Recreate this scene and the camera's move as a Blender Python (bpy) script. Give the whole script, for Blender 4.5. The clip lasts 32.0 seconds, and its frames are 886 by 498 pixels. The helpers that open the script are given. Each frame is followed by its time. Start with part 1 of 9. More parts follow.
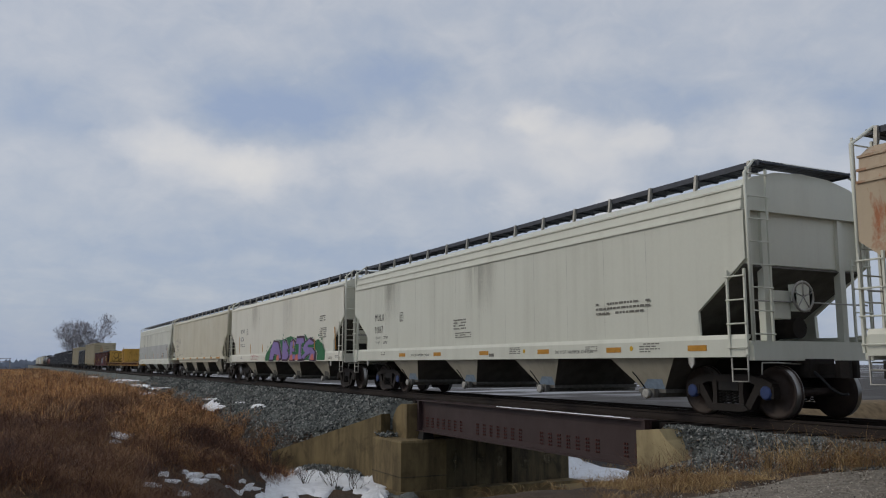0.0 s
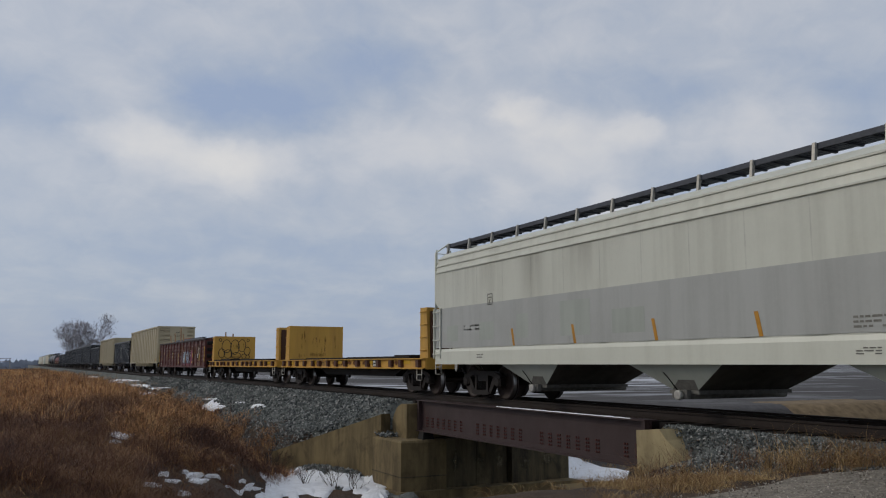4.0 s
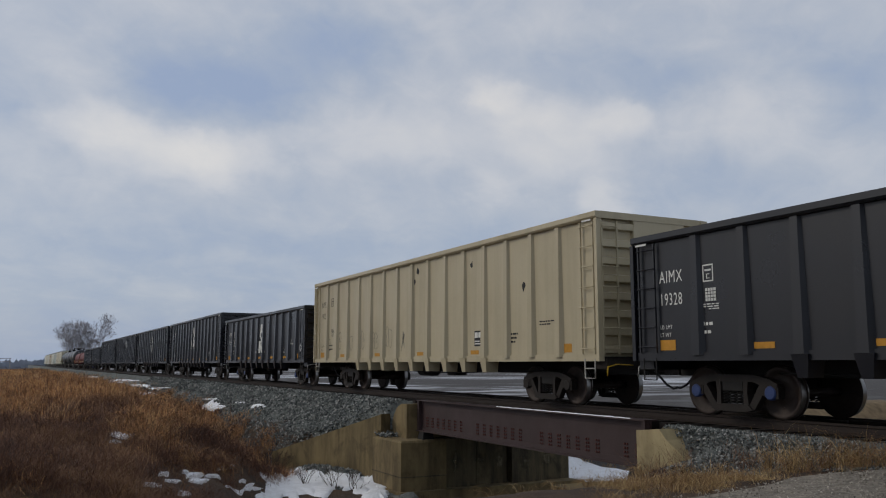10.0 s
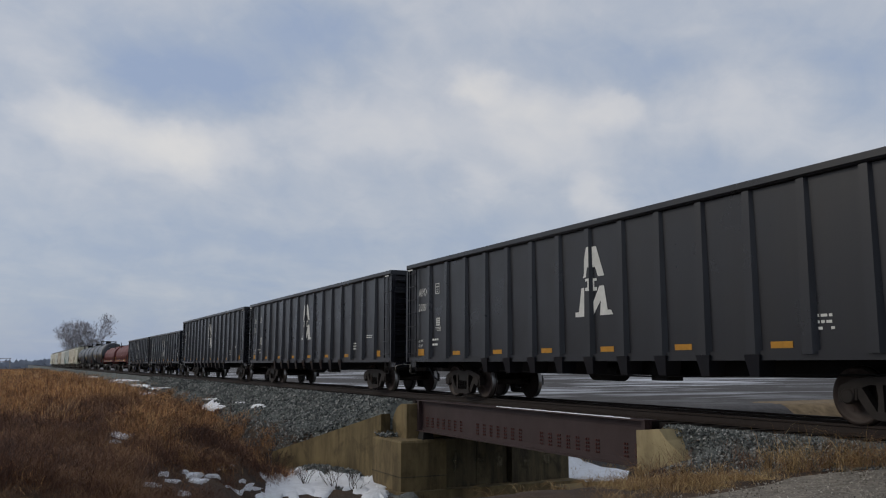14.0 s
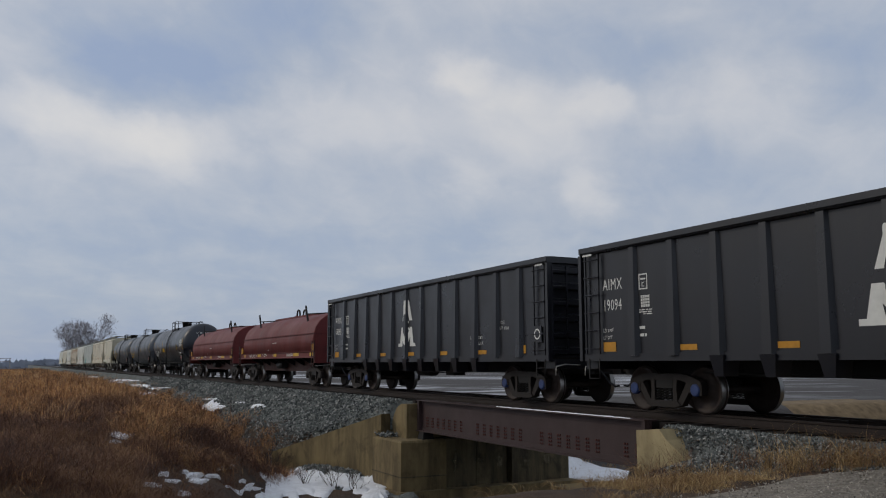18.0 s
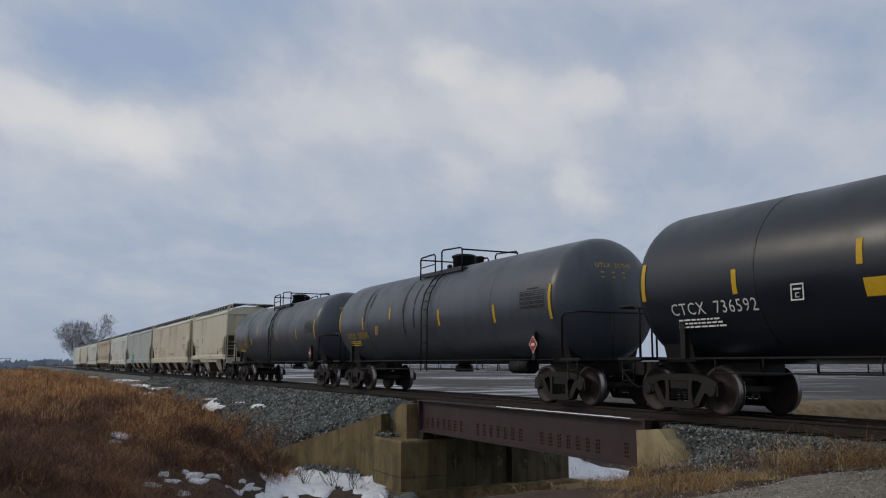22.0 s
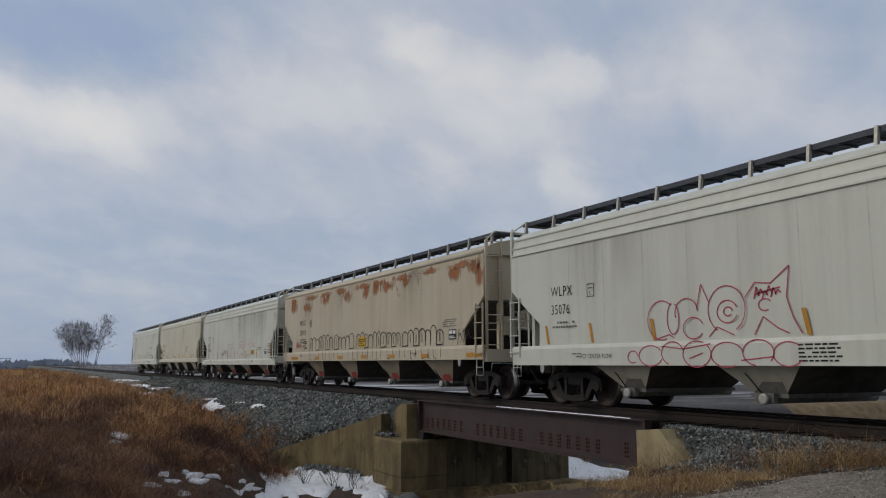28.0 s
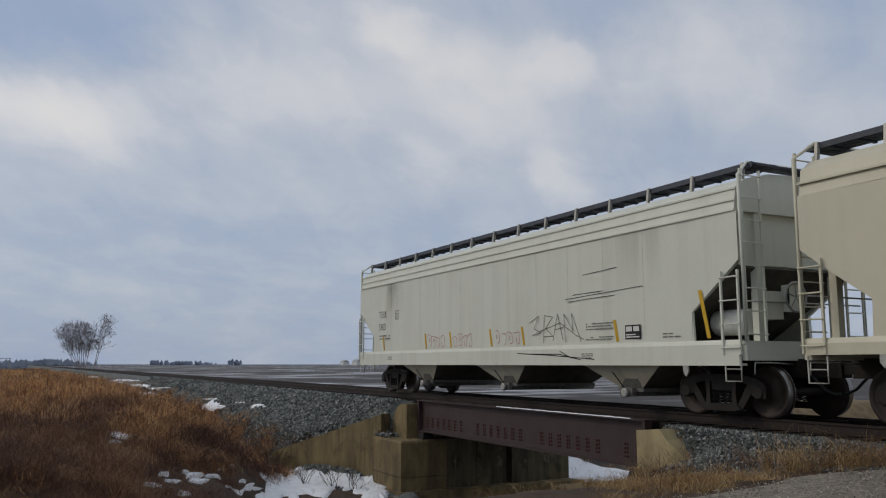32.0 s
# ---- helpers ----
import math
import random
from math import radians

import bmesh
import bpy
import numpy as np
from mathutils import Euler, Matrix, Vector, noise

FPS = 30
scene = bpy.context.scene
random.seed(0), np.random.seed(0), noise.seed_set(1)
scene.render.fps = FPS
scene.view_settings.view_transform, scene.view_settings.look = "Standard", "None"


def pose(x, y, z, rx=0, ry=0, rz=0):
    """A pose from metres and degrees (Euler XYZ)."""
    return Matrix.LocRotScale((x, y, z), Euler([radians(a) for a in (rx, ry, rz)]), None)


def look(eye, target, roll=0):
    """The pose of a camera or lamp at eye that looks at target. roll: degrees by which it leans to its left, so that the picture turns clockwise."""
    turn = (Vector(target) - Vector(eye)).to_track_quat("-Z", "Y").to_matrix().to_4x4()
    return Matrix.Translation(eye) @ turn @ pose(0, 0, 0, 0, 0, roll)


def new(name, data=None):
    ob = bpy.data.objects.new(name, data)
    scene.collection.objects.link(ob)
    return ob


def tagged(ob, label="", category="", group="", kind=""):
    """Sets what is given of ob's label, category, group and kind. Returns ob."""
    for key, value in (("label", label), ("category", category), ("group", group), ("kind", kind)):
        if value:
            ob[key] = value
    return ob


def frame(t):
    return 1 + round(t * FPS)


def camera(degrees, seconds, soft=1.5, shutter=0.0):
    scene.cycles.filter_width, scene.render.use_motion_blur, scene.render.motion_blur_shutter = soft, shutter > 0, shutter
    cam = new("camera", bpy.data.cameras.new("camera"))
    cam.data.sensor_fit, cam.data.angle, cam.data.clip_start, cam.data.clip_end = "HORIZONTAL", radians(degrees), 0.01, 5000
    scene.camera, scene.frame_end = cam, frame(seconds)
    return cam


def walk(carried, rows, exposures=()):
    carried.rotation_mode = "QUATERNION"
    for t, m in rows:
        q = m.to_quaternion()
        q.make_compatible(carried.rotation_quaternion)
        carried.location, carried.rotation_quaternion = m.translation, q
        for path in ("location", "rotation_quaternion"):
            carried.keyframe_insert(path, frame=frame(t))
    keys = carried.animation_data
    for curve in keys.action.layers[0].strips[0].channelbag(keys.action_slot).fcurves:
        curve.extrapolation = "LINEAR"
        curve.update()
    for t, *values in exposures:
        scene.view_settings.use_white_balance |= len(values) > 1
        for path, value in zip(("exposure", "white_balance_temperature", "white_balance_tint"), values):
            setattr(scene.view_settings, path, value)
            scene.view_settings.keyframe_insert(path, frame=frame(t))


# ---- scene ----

# ======================================================= camera
EYE = (0.0, -12.78, 0.954)
YAW, PITCH, ROLL = -63.118, 7.84, 0.03
cam = camera(55.82, 32.0, soft=1.1)
_fw = Vector((math.sin(radians(YAW)) * math.cos(radians(PITCH)), math.cos(radians(YAW)) * math.cos(radians(PITCH)), math.sin(radians(PITCH))))
CAM_POSE = look(EYE, Vector(EYE) + 10 * _fw, ROLL)
walk(cam, [(0.0, CAM_POSE), (32.0, CAM_POSE)], exposures=[(0.0, 0.0), (32.0, 0.0)])

SPEED = 16.818            # metres a second, the train runs towards +x
T_END = 32.0

# ======================================================= light
SUN_ELEV, SUN_AZ = 32.0, 215.0      # azimuth clockwise from +y
world = bpy.data.worlds.new("world")
scene.world = world
world.use_nodes = True
_nt = world.node_tree
_sky = _nt.nodes.new("ShaderNodeTexSky")
_sky.sky_type = "NISHITA"
_sky.sun_disc = False
_sky.sun_elevation = radians(SUN_ELEV)
_sky.sun_rotation = radians(SUN_AZ)
_sky.air_density, _sky.dust_density, _sky.ozone_density = 1.0, 2.0, 1.5
_nt.links.new(_sky.outputs[0], _nt.nodes["Background"].inputs[0])
_nt.nodes["Background"].inputs[1].default_value = 0.07
_sd = bpy.data.lights.new("sun", "SUN")
_sd.energy, _sd.angle, _sd.color = 4.8, radians(16), (1.0, 0.90, 0.74)
sun = new("sun", _sd)
_az, _el = radians(SUN_AZ), radians(SUN_ELEV)
_sdir = Vector((math.sin(_az) * math.cos(_el), math.cos(_az) * math.cos(_el), math.sin(_el)))
sun.matrix_world = look(_sdir * 100, (0, 0, 0))


# ======================================================= materials
class N:
    """Small helper to write node trees."""

    def __init__(self, name, rough=0.7, metal=0.0):
        self.mat = bpy.data.materials.new(name)
        self.mat.use_nodes = True
        self.t = self.mat.node_tree
        self.bsdf = self.t.nodes["Principled BSDF"]
        self.out = self.t.nodes["Material Output"]
        self.bsdf.inputs["Roughness"].default_value = rough
        self.bsdf.inputs["Metallic"].default_value = metal
        self.co = self.t.nodes.new("ShaderNodeTexCoord").outputs["Object"]

    def node(self, kind, **props):
        n = self.t.nodes.new(kind)
        for k, v in props.items():
            if k == "operation":
                n.operation = v
            elif k == "blend":
                n.blend_type = v
            elif k == "dtype":
                n.data_type = v
        return n

    def link(self, a, b):
        self.t.links.new(a, b)

    def scaled(self, sx, sy, sz, co=None, loc=(0, 0, 0)):
        m = self.t.nodes.new("ShaderNodeMapping")
        m.inputs["Scale"].default_value = (sx, sy, sz)
        m.inputs["Location"].default_value = loc
        self.link(co or self.co, m.inputs["Vector"])
        return m.outputs[0]

    def noise(self, scale, detail=4.0, rough=0.55, co=None, dist=0.0):
        n = self.t.nodes.new("ShaderNodeTexNoise")
        n.inputs["Scale"].default_value = scale
        n.inputs["Detail"].default_value = detail
        n.inputs["Roughness"].default_value = rough
        n.inputs["Distortion"].default_value = dist
        self.link(co or self.co, n.inputs["Vector"])
        return n.outputs["Fac"]

    def ramp(self, fac, stops):
        r = self.t.nodes.new("ShaderNodeValToRGB")
        el = r.color_ramp.elements
        while len(el) < len(stops):
            el.new(0.5)
        for e, (pos, col) in zip(el, stops):
            e.position = pos
            e.color = (*col, 1) if len(col) == 3 else col
        self.link(fac, r.inputs[0])
        return r.outputs[0]

    def grey(self, fac, a, b, va=0.0, vb=1.0):
        m = self.t.nodes.new("ShaderNodeMapRange")
        for i, v in zip((1, 2, 3, 4), (a, b, va, vb)):
            m.inputs[i].default_value = v
        self.link(fac, m.inputs[0])
        return m.outputs[0]

    def mix(self, fac, a, b, blend="MIX"):
        m = self.t.nodes.new("ShaderNodeMix")
        m.data_type, m.blend_type = "RGBA", blend
        for sock, v in ((m.inputs[0], fac), (m.inputs[6], a), (m.inputs[7], b)):
            if isinstance(v, bpy.types.NodeSocket):
                self.link(v, sock)
            elif isinstance(v, (int, float)):
                sock.default_value = v
            else:
                sock.default_value = (*v, 1)
        return m.outputs[2]

    def math(self, op, a, b=0.0):
        m = self.t.nodes.new("ShaderNodeMath")
        m.operation = op
        for sock, v in ((m.inputs[0], a), (m.inputs[1], b)):
            if isinstance(v, bpy.types.NodeSocket):
                self.link(v, sock)
            else:
                sock.default_value = v
        return m.outputs[0]

    def random(self):
        return self.t.nodes.new("ShaderNodeObjectInfo").outputs["Random"]

    def island(self):
        return self.t.nodes.new("ShaderNodeNewGeometry").outputs["Random Per Island"]

    def done(self, color, rough=None, bump=None, bump_dist=0.01, strength=0.5):
        if isinstance(color, bpy.types.NodeSocket):
            self.link(color, self.bsdf.inputs["Base Color"])
        else:
            self.bsdf.inputs["Base Color"].default_value = (*color, 1)
        if rough is not None:
            self.link(rough, self.bsdf.inputs["Roughness"])
        if bump is not None:
            b = self.t.nodes.new("ShaderNodeBump")
            b.inputs["Distance"].default_value = bump_dist
            b.inputs["Strength"].default_value = strength
            self.link(bump, b.inputs["Height"])
            self.link(b.outputs[0], self.bsdf.inputs["Normal"])
        return self.mat


def paint(name, base, dirt=(0.10, 0.085, 0.07), streak=0.35, grime=0.3, rust=0.0, rough=0.45, rust_col=(0.16, 0.05, 0.02)):
    """Weathered railway paint: vertical streaks, blotches, rust spots."""
    n = N(name, rough)
    shift = n.math("MULTIPLY", n.random(), 37.0)
    add = n.t.nodes.new("ShaderNodeVectorMath")
    n.link(n.co, add.inputs[0])
    comb = n.t.nodes.new("ShaderNodeCombineXYZ")
    n.link(shift, comb.inputs[0])
    n.link(comb.outputs[0], add.inputs[1])
    co = add.outputs[0]
    st = n.noise(1.0, 5, 0.6, n.scaled(2.6, 2.6, 0.16, co))
    bl = n.noise(0.55, 6, 0.62, co)
    fine = n.noise(14, 4, 0.6, co)
    c = n.mix(n.grey(st, 0.48, 0.78, 0, streak), base, dirt)
    wide = n.noise(1.0, 5, 0.6, n.scaled(0.75, 0.75, 0.10, co), 0.3)
    c = n.mix(n.grey(wide, 0.50, 0.72, 0, streak * 0.75), c, tuple(0.6 * v + 0.2 * d for v, d in zip(base, dirt)))
    c = n.mix(n.grey(bl, 0.45, 0.8, 0, grime), c, tuple(v * 0.55 for v in base))
    c = n.mix(n.grey(fine, 0.3, 0.75, 0, 0.12), c, tuple(min(1, v * 1.25) for v in base))
    if rust:
        rn = n.noise(2.2, 8, 0.7, n.scaled(1, 1, 0.55, co), 0.4)
        c = n.mix(n.grey(rn, 0.72 - 0.25 * rust, 0.80 - 0.2 * rust, 0, 0.9), c, n.mix(fine, rust_col, tuple(v * 2 for v in rust_col)))
    return n.done(c, n.grey(bl, 0.3, 0.8, rough - 0.1, rough + 0.2), fine, 0.004, 0.25)


def plain(name, col, rough=0.6, metal=0.0, var=0.25, scale=9.0):
    n = N(name, rough, metal)
    n.bsdf.inputs["Specular IOR Level"].default_value = 0.28
    f = n.noise(scale, 6, 0.65)
    g = n.noise(scale * 0.15, 3, 0.5)
    c = n.mix(n.grey(f, 0.3, 0.75), tuple(v * (1 - var) for v in col), tuple(min(1, v * (1 + var)) for v in col))
    c = n.mix(n.grey(g, 0.4, 0.75, 0, 0.4), c, tuple(v * 0.6 for v in col))
    return n.done(c, None, f, 0.005, 0.3)


M_STEEL_DARK = plain("dark_cast_steel", (0.013, 0.012, 0.012), 0.6)
M_STEEL_BROWN = plain("brown_cast_steel", (0.021, 0.0165, 0.0145), 0.65, 0.0, 0.4, 6.0)
M_WHEEL = plain("wheel_steel", (0.048, 0.034, 0.029), 0.6, 0.0, 0.35, 5.0)
M_TREAD = plain("polished_tread", (0.30, 0.29, 0.28), 0.35, 1.0, 0.1)
M_RAIL = plain("rail_steel", (0.026, 0.018, 0.015), 0.7, 0.0)
M_RAILTOP = plain("rail_head", (0.42, 0.42, 0.43), 0.25, 1.0, 0.1)
M_TIE = plain("creosote_timber", (0.020, 0.016, 0.014), 0.9, 0, 0.4)
M_GIRDER = paint("girder_paint", (0.040, 0.021, 0.021), (0.020, 0.011, 0.011), 0.5, 0.5, 0.2, 0.6, (0.085, 0.022, 0.018))
M_RIVET = plain("red_oxide_rivet", (0.085, 0.026, 0.022), 0.7)


def _concrete(name, light, stain, dark=(0.050, 0.033, 0.014)):
    n = N(name, 0.9)
    big = n.noise(0.7, 6, 0.65)
    st = n.noise(1.0, 6, 0.65, n.scaled(2.2, 2.2, 0.3))
    fine = n.noise(22, 6, 0.7)
    c = n.mix(n.grey(big, 0.35, 0.7), light, tuple(v * 1.45 for v in light))
    c = n.mix(n.grey(st, 0.43, 0.66, 0, stain), c, dark)
    blot = n.noise(1.7, 7, 0.68, n.scaled(1.0, 1.0, 0.7), 0.6)
    c = n.mix(n.grey(blot, 0.48, 0.66, 0, stain * 0.75), c, tuple(v * 0.7 for v in dark))
    c = n.mix(n.grey(fine, 0.35, 0.7, 0, 0.3), c, tuple(v * 0.9 for v in light))
    return n.done(c, None, fine, 0.012, 0.5)


M_CONCRETE = _concrete("weathered_concrete", (0.165, 0.121, 0.056), 0.85, (0.062, 0.045, 0.020))
M_CONCRETE_PALE = _concrete("pale_concrete", (0.33, 0.265, 0.145), 0.5, (0.11, 0.08, 0.04))
# stained concrete, its base also darkened for the shade under the deck
M_CONCRETE_STAIN_SHADE = _concrete("stained_shaded_concrete", (0.115, 0.092, 0.050), 1.0, (0.020, 0.015, 0.009))


def _soil():
    n = N("dead_grass_soil", 0.95)
    a = n.noise(0.5, 6, 0.65)
    b = n.noise(9, 6, 0.7)
    c = n.mix(n.grey(a, 0.38, 0.66), (0.040, 0.024, 0.016), (0.105, 0.062, 0.031))
    c = n.mix(n.grey(b, 0.35, 0.75, 0, 0.6), c, (0.022, 0.014, 0.010))
    return n.done(c, None, b, 0.06, 0.8)


def _field():
    n = N("winter_field", 0.95)
    st = n.noise(1.0, 5, 0.6, n.scaled(0.30, 0.035, 1.0))
    sx = n.t.nodes.new("ShaderNodeSeparateXYZ")
    n.link(n.co, sx.inputs[0])
    big = n.noise(0.03, 5, 0.65)
    fine = n.noise(3.0, 6, 0.7)
    c = n.mix(n.grey(fine, 0.3, 0.7), (0.028, 0.025, 0.024), (0.064, 0.057, 0.054))
    s = n.math("ADD", n.math("MULTIPLY", st, 0.50), n.math("MULTIPLY", big, 0.60))
    c = n.mix(n.math("MULTIPLY", n.grey(s, 0.565, 0.64, 0, 0.85), n.grey(sx.outputs["X"], -26.0, -60.0)), c, (0.60, 0.62, 0.66))
    return n.done(c, None, fine, 0.05, 0.6)


def _gravel(name, a, b, scale):
    n = N(name, 0.95)
    v = n.t.nodes.new("ShaderNodeTexVoronoi")
    v.inputs["Scale"].default_value = scale
    n.link(n.co, v.inputs["Vector"])
    f = n.noise(2.0, 5, 0.6)
    c = n.mix(v.outputs["Color"], a, b)
    c = n.mix(n.grey(f, 0.35, 0.7, 0, 0.45), c, tuple(x * 0.55 for x in a))
    return n.done(c, None, v.outputs["Distance"], 0.03, 0.9)


M_SOIL, M_FIELD = _soil(), _field()
M_TANSOIL = plain("tan_trodden_soil", (0.19, 0.135, 0.075), 0.95, 0.0, 0.45, 2.2)
M_BALLAST = _gravel("ballast_bed", (0.06, 0.068, 0.066), (0.21, 0.225, 0.21), 14)
M_ROADGRAVEL = _gravel("gravel_road_surface", (0.12, 0.105, 0.085), (0.36, 0.315, 0.255), 30)


def _stone():
    n = N("ballast_stone", 0.9)
    c = n.ramp(n.island(), [(0.0, (0.034, 0.040, 0.039)), (0.4, (0.098, 0.110, 0.104)), (0.8, (0.21, 0.22, 0.205)), (1.0, (0.44, 0.43, 0.40))])
    f = n.noise(30, 4, 0.6)
    return n.done(n.mix(n.grey(f, 0.3, 0.7, 0, 0.3), c, (0.05, 0.05, 0.05)), None, f, 0.006, 0.4)


def _blade(name, stops, own=0.55, patch=0.30):
    """Dead blades: each its own tint, with drifts of colour from patch to patch."""
    n = N(name, 0.85)
    big = n.noise(patch, 5, 0.62)
    mid = n.noise(1.7, 4, 0.6)
    drift = n.math("ADD", n.math("MULTIPLY", n.grey(big, 0.36, 0.64), 0.5), n.math("MULTIPLY", n.grey(mid, 0.36, 0.64), 0.5))
    c = n.ramp(n.math("ADD", n.math("MULTIPLY", n.island(), own), n.math("MULTIPLY", drift, 1 - own)), stops)
    return n.done(c)


M_STONE = _stone()


def _pebble():
    n = N("road_pebble", 0.9)
    return n.done(n.ramp(n.island(), [(0.0, (0.09, 0.08, 0.065)), (0.5, (0.24, 0.21, 0.17)), (1.0, (0.46, 0.42, 0.36))]))


M_PEBBLE = _pebble()
M_GRASS_RED = _blade("russet_dead_grass", [(0.10, (0.15, 0.055, 0.020)), (0.36, (0.44, 0.195, 0.066)), (0.62, (0.68, 0.38, 0.15)), (0.9, (0.78, 0.55, 0.28))], 0.45)
M_WEED = _blade("maroon_dead_weeds", [(0.15, (0.020, 0.010, 0.008)), (0.42, (0.072, 0.030, 0.019)), (0.62, (0.165, 0.074, 0.038)), (0.9, (0.38, 0.23, 0.115))], 0.42, 0.22)
M_GRASS_TAN = _blade("tan_dead_grass", [(0.1, (0.055, 0.030, 0.016)), (0.35, (0.20, 0.105, 0.046)), (0.6, (0.34, 0.22, 0.092)), (0.9, (0.60, 0.44, 0.22))], 0.55, 0.9)
M_TWIG = plain("bare_twig", (0.055, 0.040, 0.034), 0.9)
M_BARK = plain("grey_bark", (0.34, 0.31, 0.315), 0.9)


def _snow():
    n = N("old_snow", 0.7)
    f = n.noise(3, 6, 0.65)
    c = n.mix(n.grey(f, 0.35, 0.75), (0.86, 0.88, 0.92), (0.66, 0.67, 0.69))
    return n.done(c, None, f, 0.04, 0.5)


M_SNOW = _snow()

# ======================================================= mesh helpers


def new_bm():
    return bmesh.new()


def box(bm, x0, x1, y0, y1, z0, z1, taper=None):
    """A box; taper=(dx, dy) pulls the upper face in."""
    tx, ty = taper or (0, 0)
    v = [bm.verts.new(c) for c in ((x0, y0, z0), (x1, y0, z0), (x1, y1, z0), (x0, y1, z0),
                                   (x0 + tx, y0 + ty, z1), (x1 - tx, y0 + ty, z1), (x1 - tx, y1 - ty, z1), (x0 + tx, y1 - ty, z1))]
    for q in ((3, 2, 1, 0), (4, 5, 6, 7), (0, 1, 5, 4), (1, 2, 6, 5), (2, 3, 7, 6), (3, 0, 4, 7)):
        bm.faces.new([v[i] for i in q])
    return bm


def prism(bm, pts, a, b, axis="y"):
    """A polygon of pairs, drawn out from a to b along an axis (y: pairs are x, z; x: pairs are y, z; z: pairs are x, y)."""
    def place(p, k):
        return (p[0], k, p[1]) if axis == "y" else (k, p[0], p[1]) if axis == "x" else (p[0], p[1], k)
    lo = [bm.verts.new(place(p, a)) for p in pts]
    hi = [bm.verts.new(place(p, b)) for p in pts]
    fs = [bm.faces.new(lo), bm.faces.new(hi[::-1])]
    n = len(pts)
    for i in range(n):
        j = (i + 1) % n
        fs.append(bm.faces.new((lo[j], lo[i], hi[i], hi[j])))
    bmesh.ops.recalc_face_normals(bm, faces=fs)
    return bm


def tube(bm, p0, p1, r, seg=8, r1=None, caps=True):
    p0, p1 = Vector(p0), Vector(p1)
    d = (p1 - p0).normalized()
    u = d.orthogonal().normalized()
    w = d.cross(u)
    r1 = r if r1 is None else r1
    ra, rb = [], []
    for i in range(seg):
        a = 2 * math.pi * i / seg
        o = u * math.cos(a) + w * math.sin(a)
        ra.append(bm.verts.new(p0 + o * r))
        rb.append(bm.verts.new(p1 + o * r1))
    for i in range(seg):
        j = (i + 1) % seg
        f = bm.faces.new((ra[i], ra[j], rb[j], rb[i]))
        f.smooth = seg > 6
    if caps:
        bm.faces.new(ra[::-1])
        bm.faces.new(rb)
    return bm


def rod(bm, pts, r, seg=6):
    """One bent rod through the points."""
    pts = [Vector(p) for p in pts]
    n = len(pts)
    u = (pts[1] - pts[0]).normalized().orthogonal().normalized()
    rings = []
    for i, p in enumerate(pts):
        d = (pts[min(i + 1, n - 1)] - pts[max(i - 1, 0)]).normalized()
        u = (u - d * u.dot(d)).normalized()
        w = d.cross(u)
        rings.append([bm.verts.new(p + (u * math.cos(2 * math.pi * k / seg) + w * math.sin(2 * math.pi * k / seg)) * r) for k in range(seg)])
    for a, b in zip(rings, rings[1:]):
        for k in range(seg):
            j = (k + 1) % seg
            bm.faces.new((a[k], a[j], b[j], b[k])).smooth = seg > 4
    bm.faces.new(rings[0][::-1])
    bm.faces.new(rings[-1])
    return bm


def lathe(bm, prof, axis="x", seg=24, centre=(0, 0, 0), smooth=True):
    """Pairs (along, radius) turned round an axis."""
    cx, cy, cz = centre
    rings = []
    for k, r in prof:
        ring = []
        for i in range(seg):
            a = 2 * math.pi * i / seg
            s, c = r * math.sin(a), r * math.cos(a)
            ring.append(bm.verts.new((cx + k, cy + s, cz + c) if axis == "x" else (cx + s, cy + k, cz + c) if axis == "y" else (cx + s, cy + c, cz + k)))
        rings.append(ring)
    fs = []
    for p, q in zip(rings, rings[1:]):
        for i in range(seg):
            j = (i + 1) % seg
            f = bm.faces.new((p[i], p[j], q[j], q[i]))
            f.smooth = smooth
            fs.append(f)
    for ring in (rings[0], rings[-1]):
        fs.append(bm.faces.new(ring))
    bmesh.ops.recalc_face_normals(bm, faces=fs)
    return bm


def mesh_of(name, bm, *mats):
    me = bpy.data.meshes.new(name)
    bm.to_mesh(me)
    bm.free()
    for m in mats:
        me.materials.append(m)
    return me


def thing(name, label, category, group="", kind="", at=None, bm=None, mat=None):
    ob = new(name, mesh_of(name, bm, mat) if bm else None)
    if at is not None:
        ob.matrix_basis = at
    return tagged(ob, label, category, group, kind)


def part(name, bm, material, parent, label="", at=None):
    """One mesh object under a thing or a part; bm may be a bmesh or a mesh that is shared."""
    me = bm if isinstance(bm, bpy.types.Mesh) else mesh_of(name, bm, material)
    ob = new(name, me)
    ob.parent = parent
    if at is not None:
        ob.matrix_basis = at
    if label:
        ob["label"] = label
    return ob


def raw_mesh(name, verts, faces, mat, smooth=False):
    me = bpy.data.meshes.new(name)
    me.from_pydata([tuple(v) for v in verts], [], faces)
    me.materials.append(mat)
    if smooth:
        me.polygons.foreach_set("use_smooth", [True] * len(me.polygons))
    me.update()
    return me


# ======================================================= cloud layer
CLOUD_H, CLOUD_R = 215.0, 4300.0
CLOUD_DRIFT = (122.9, -181.2, 0.0)

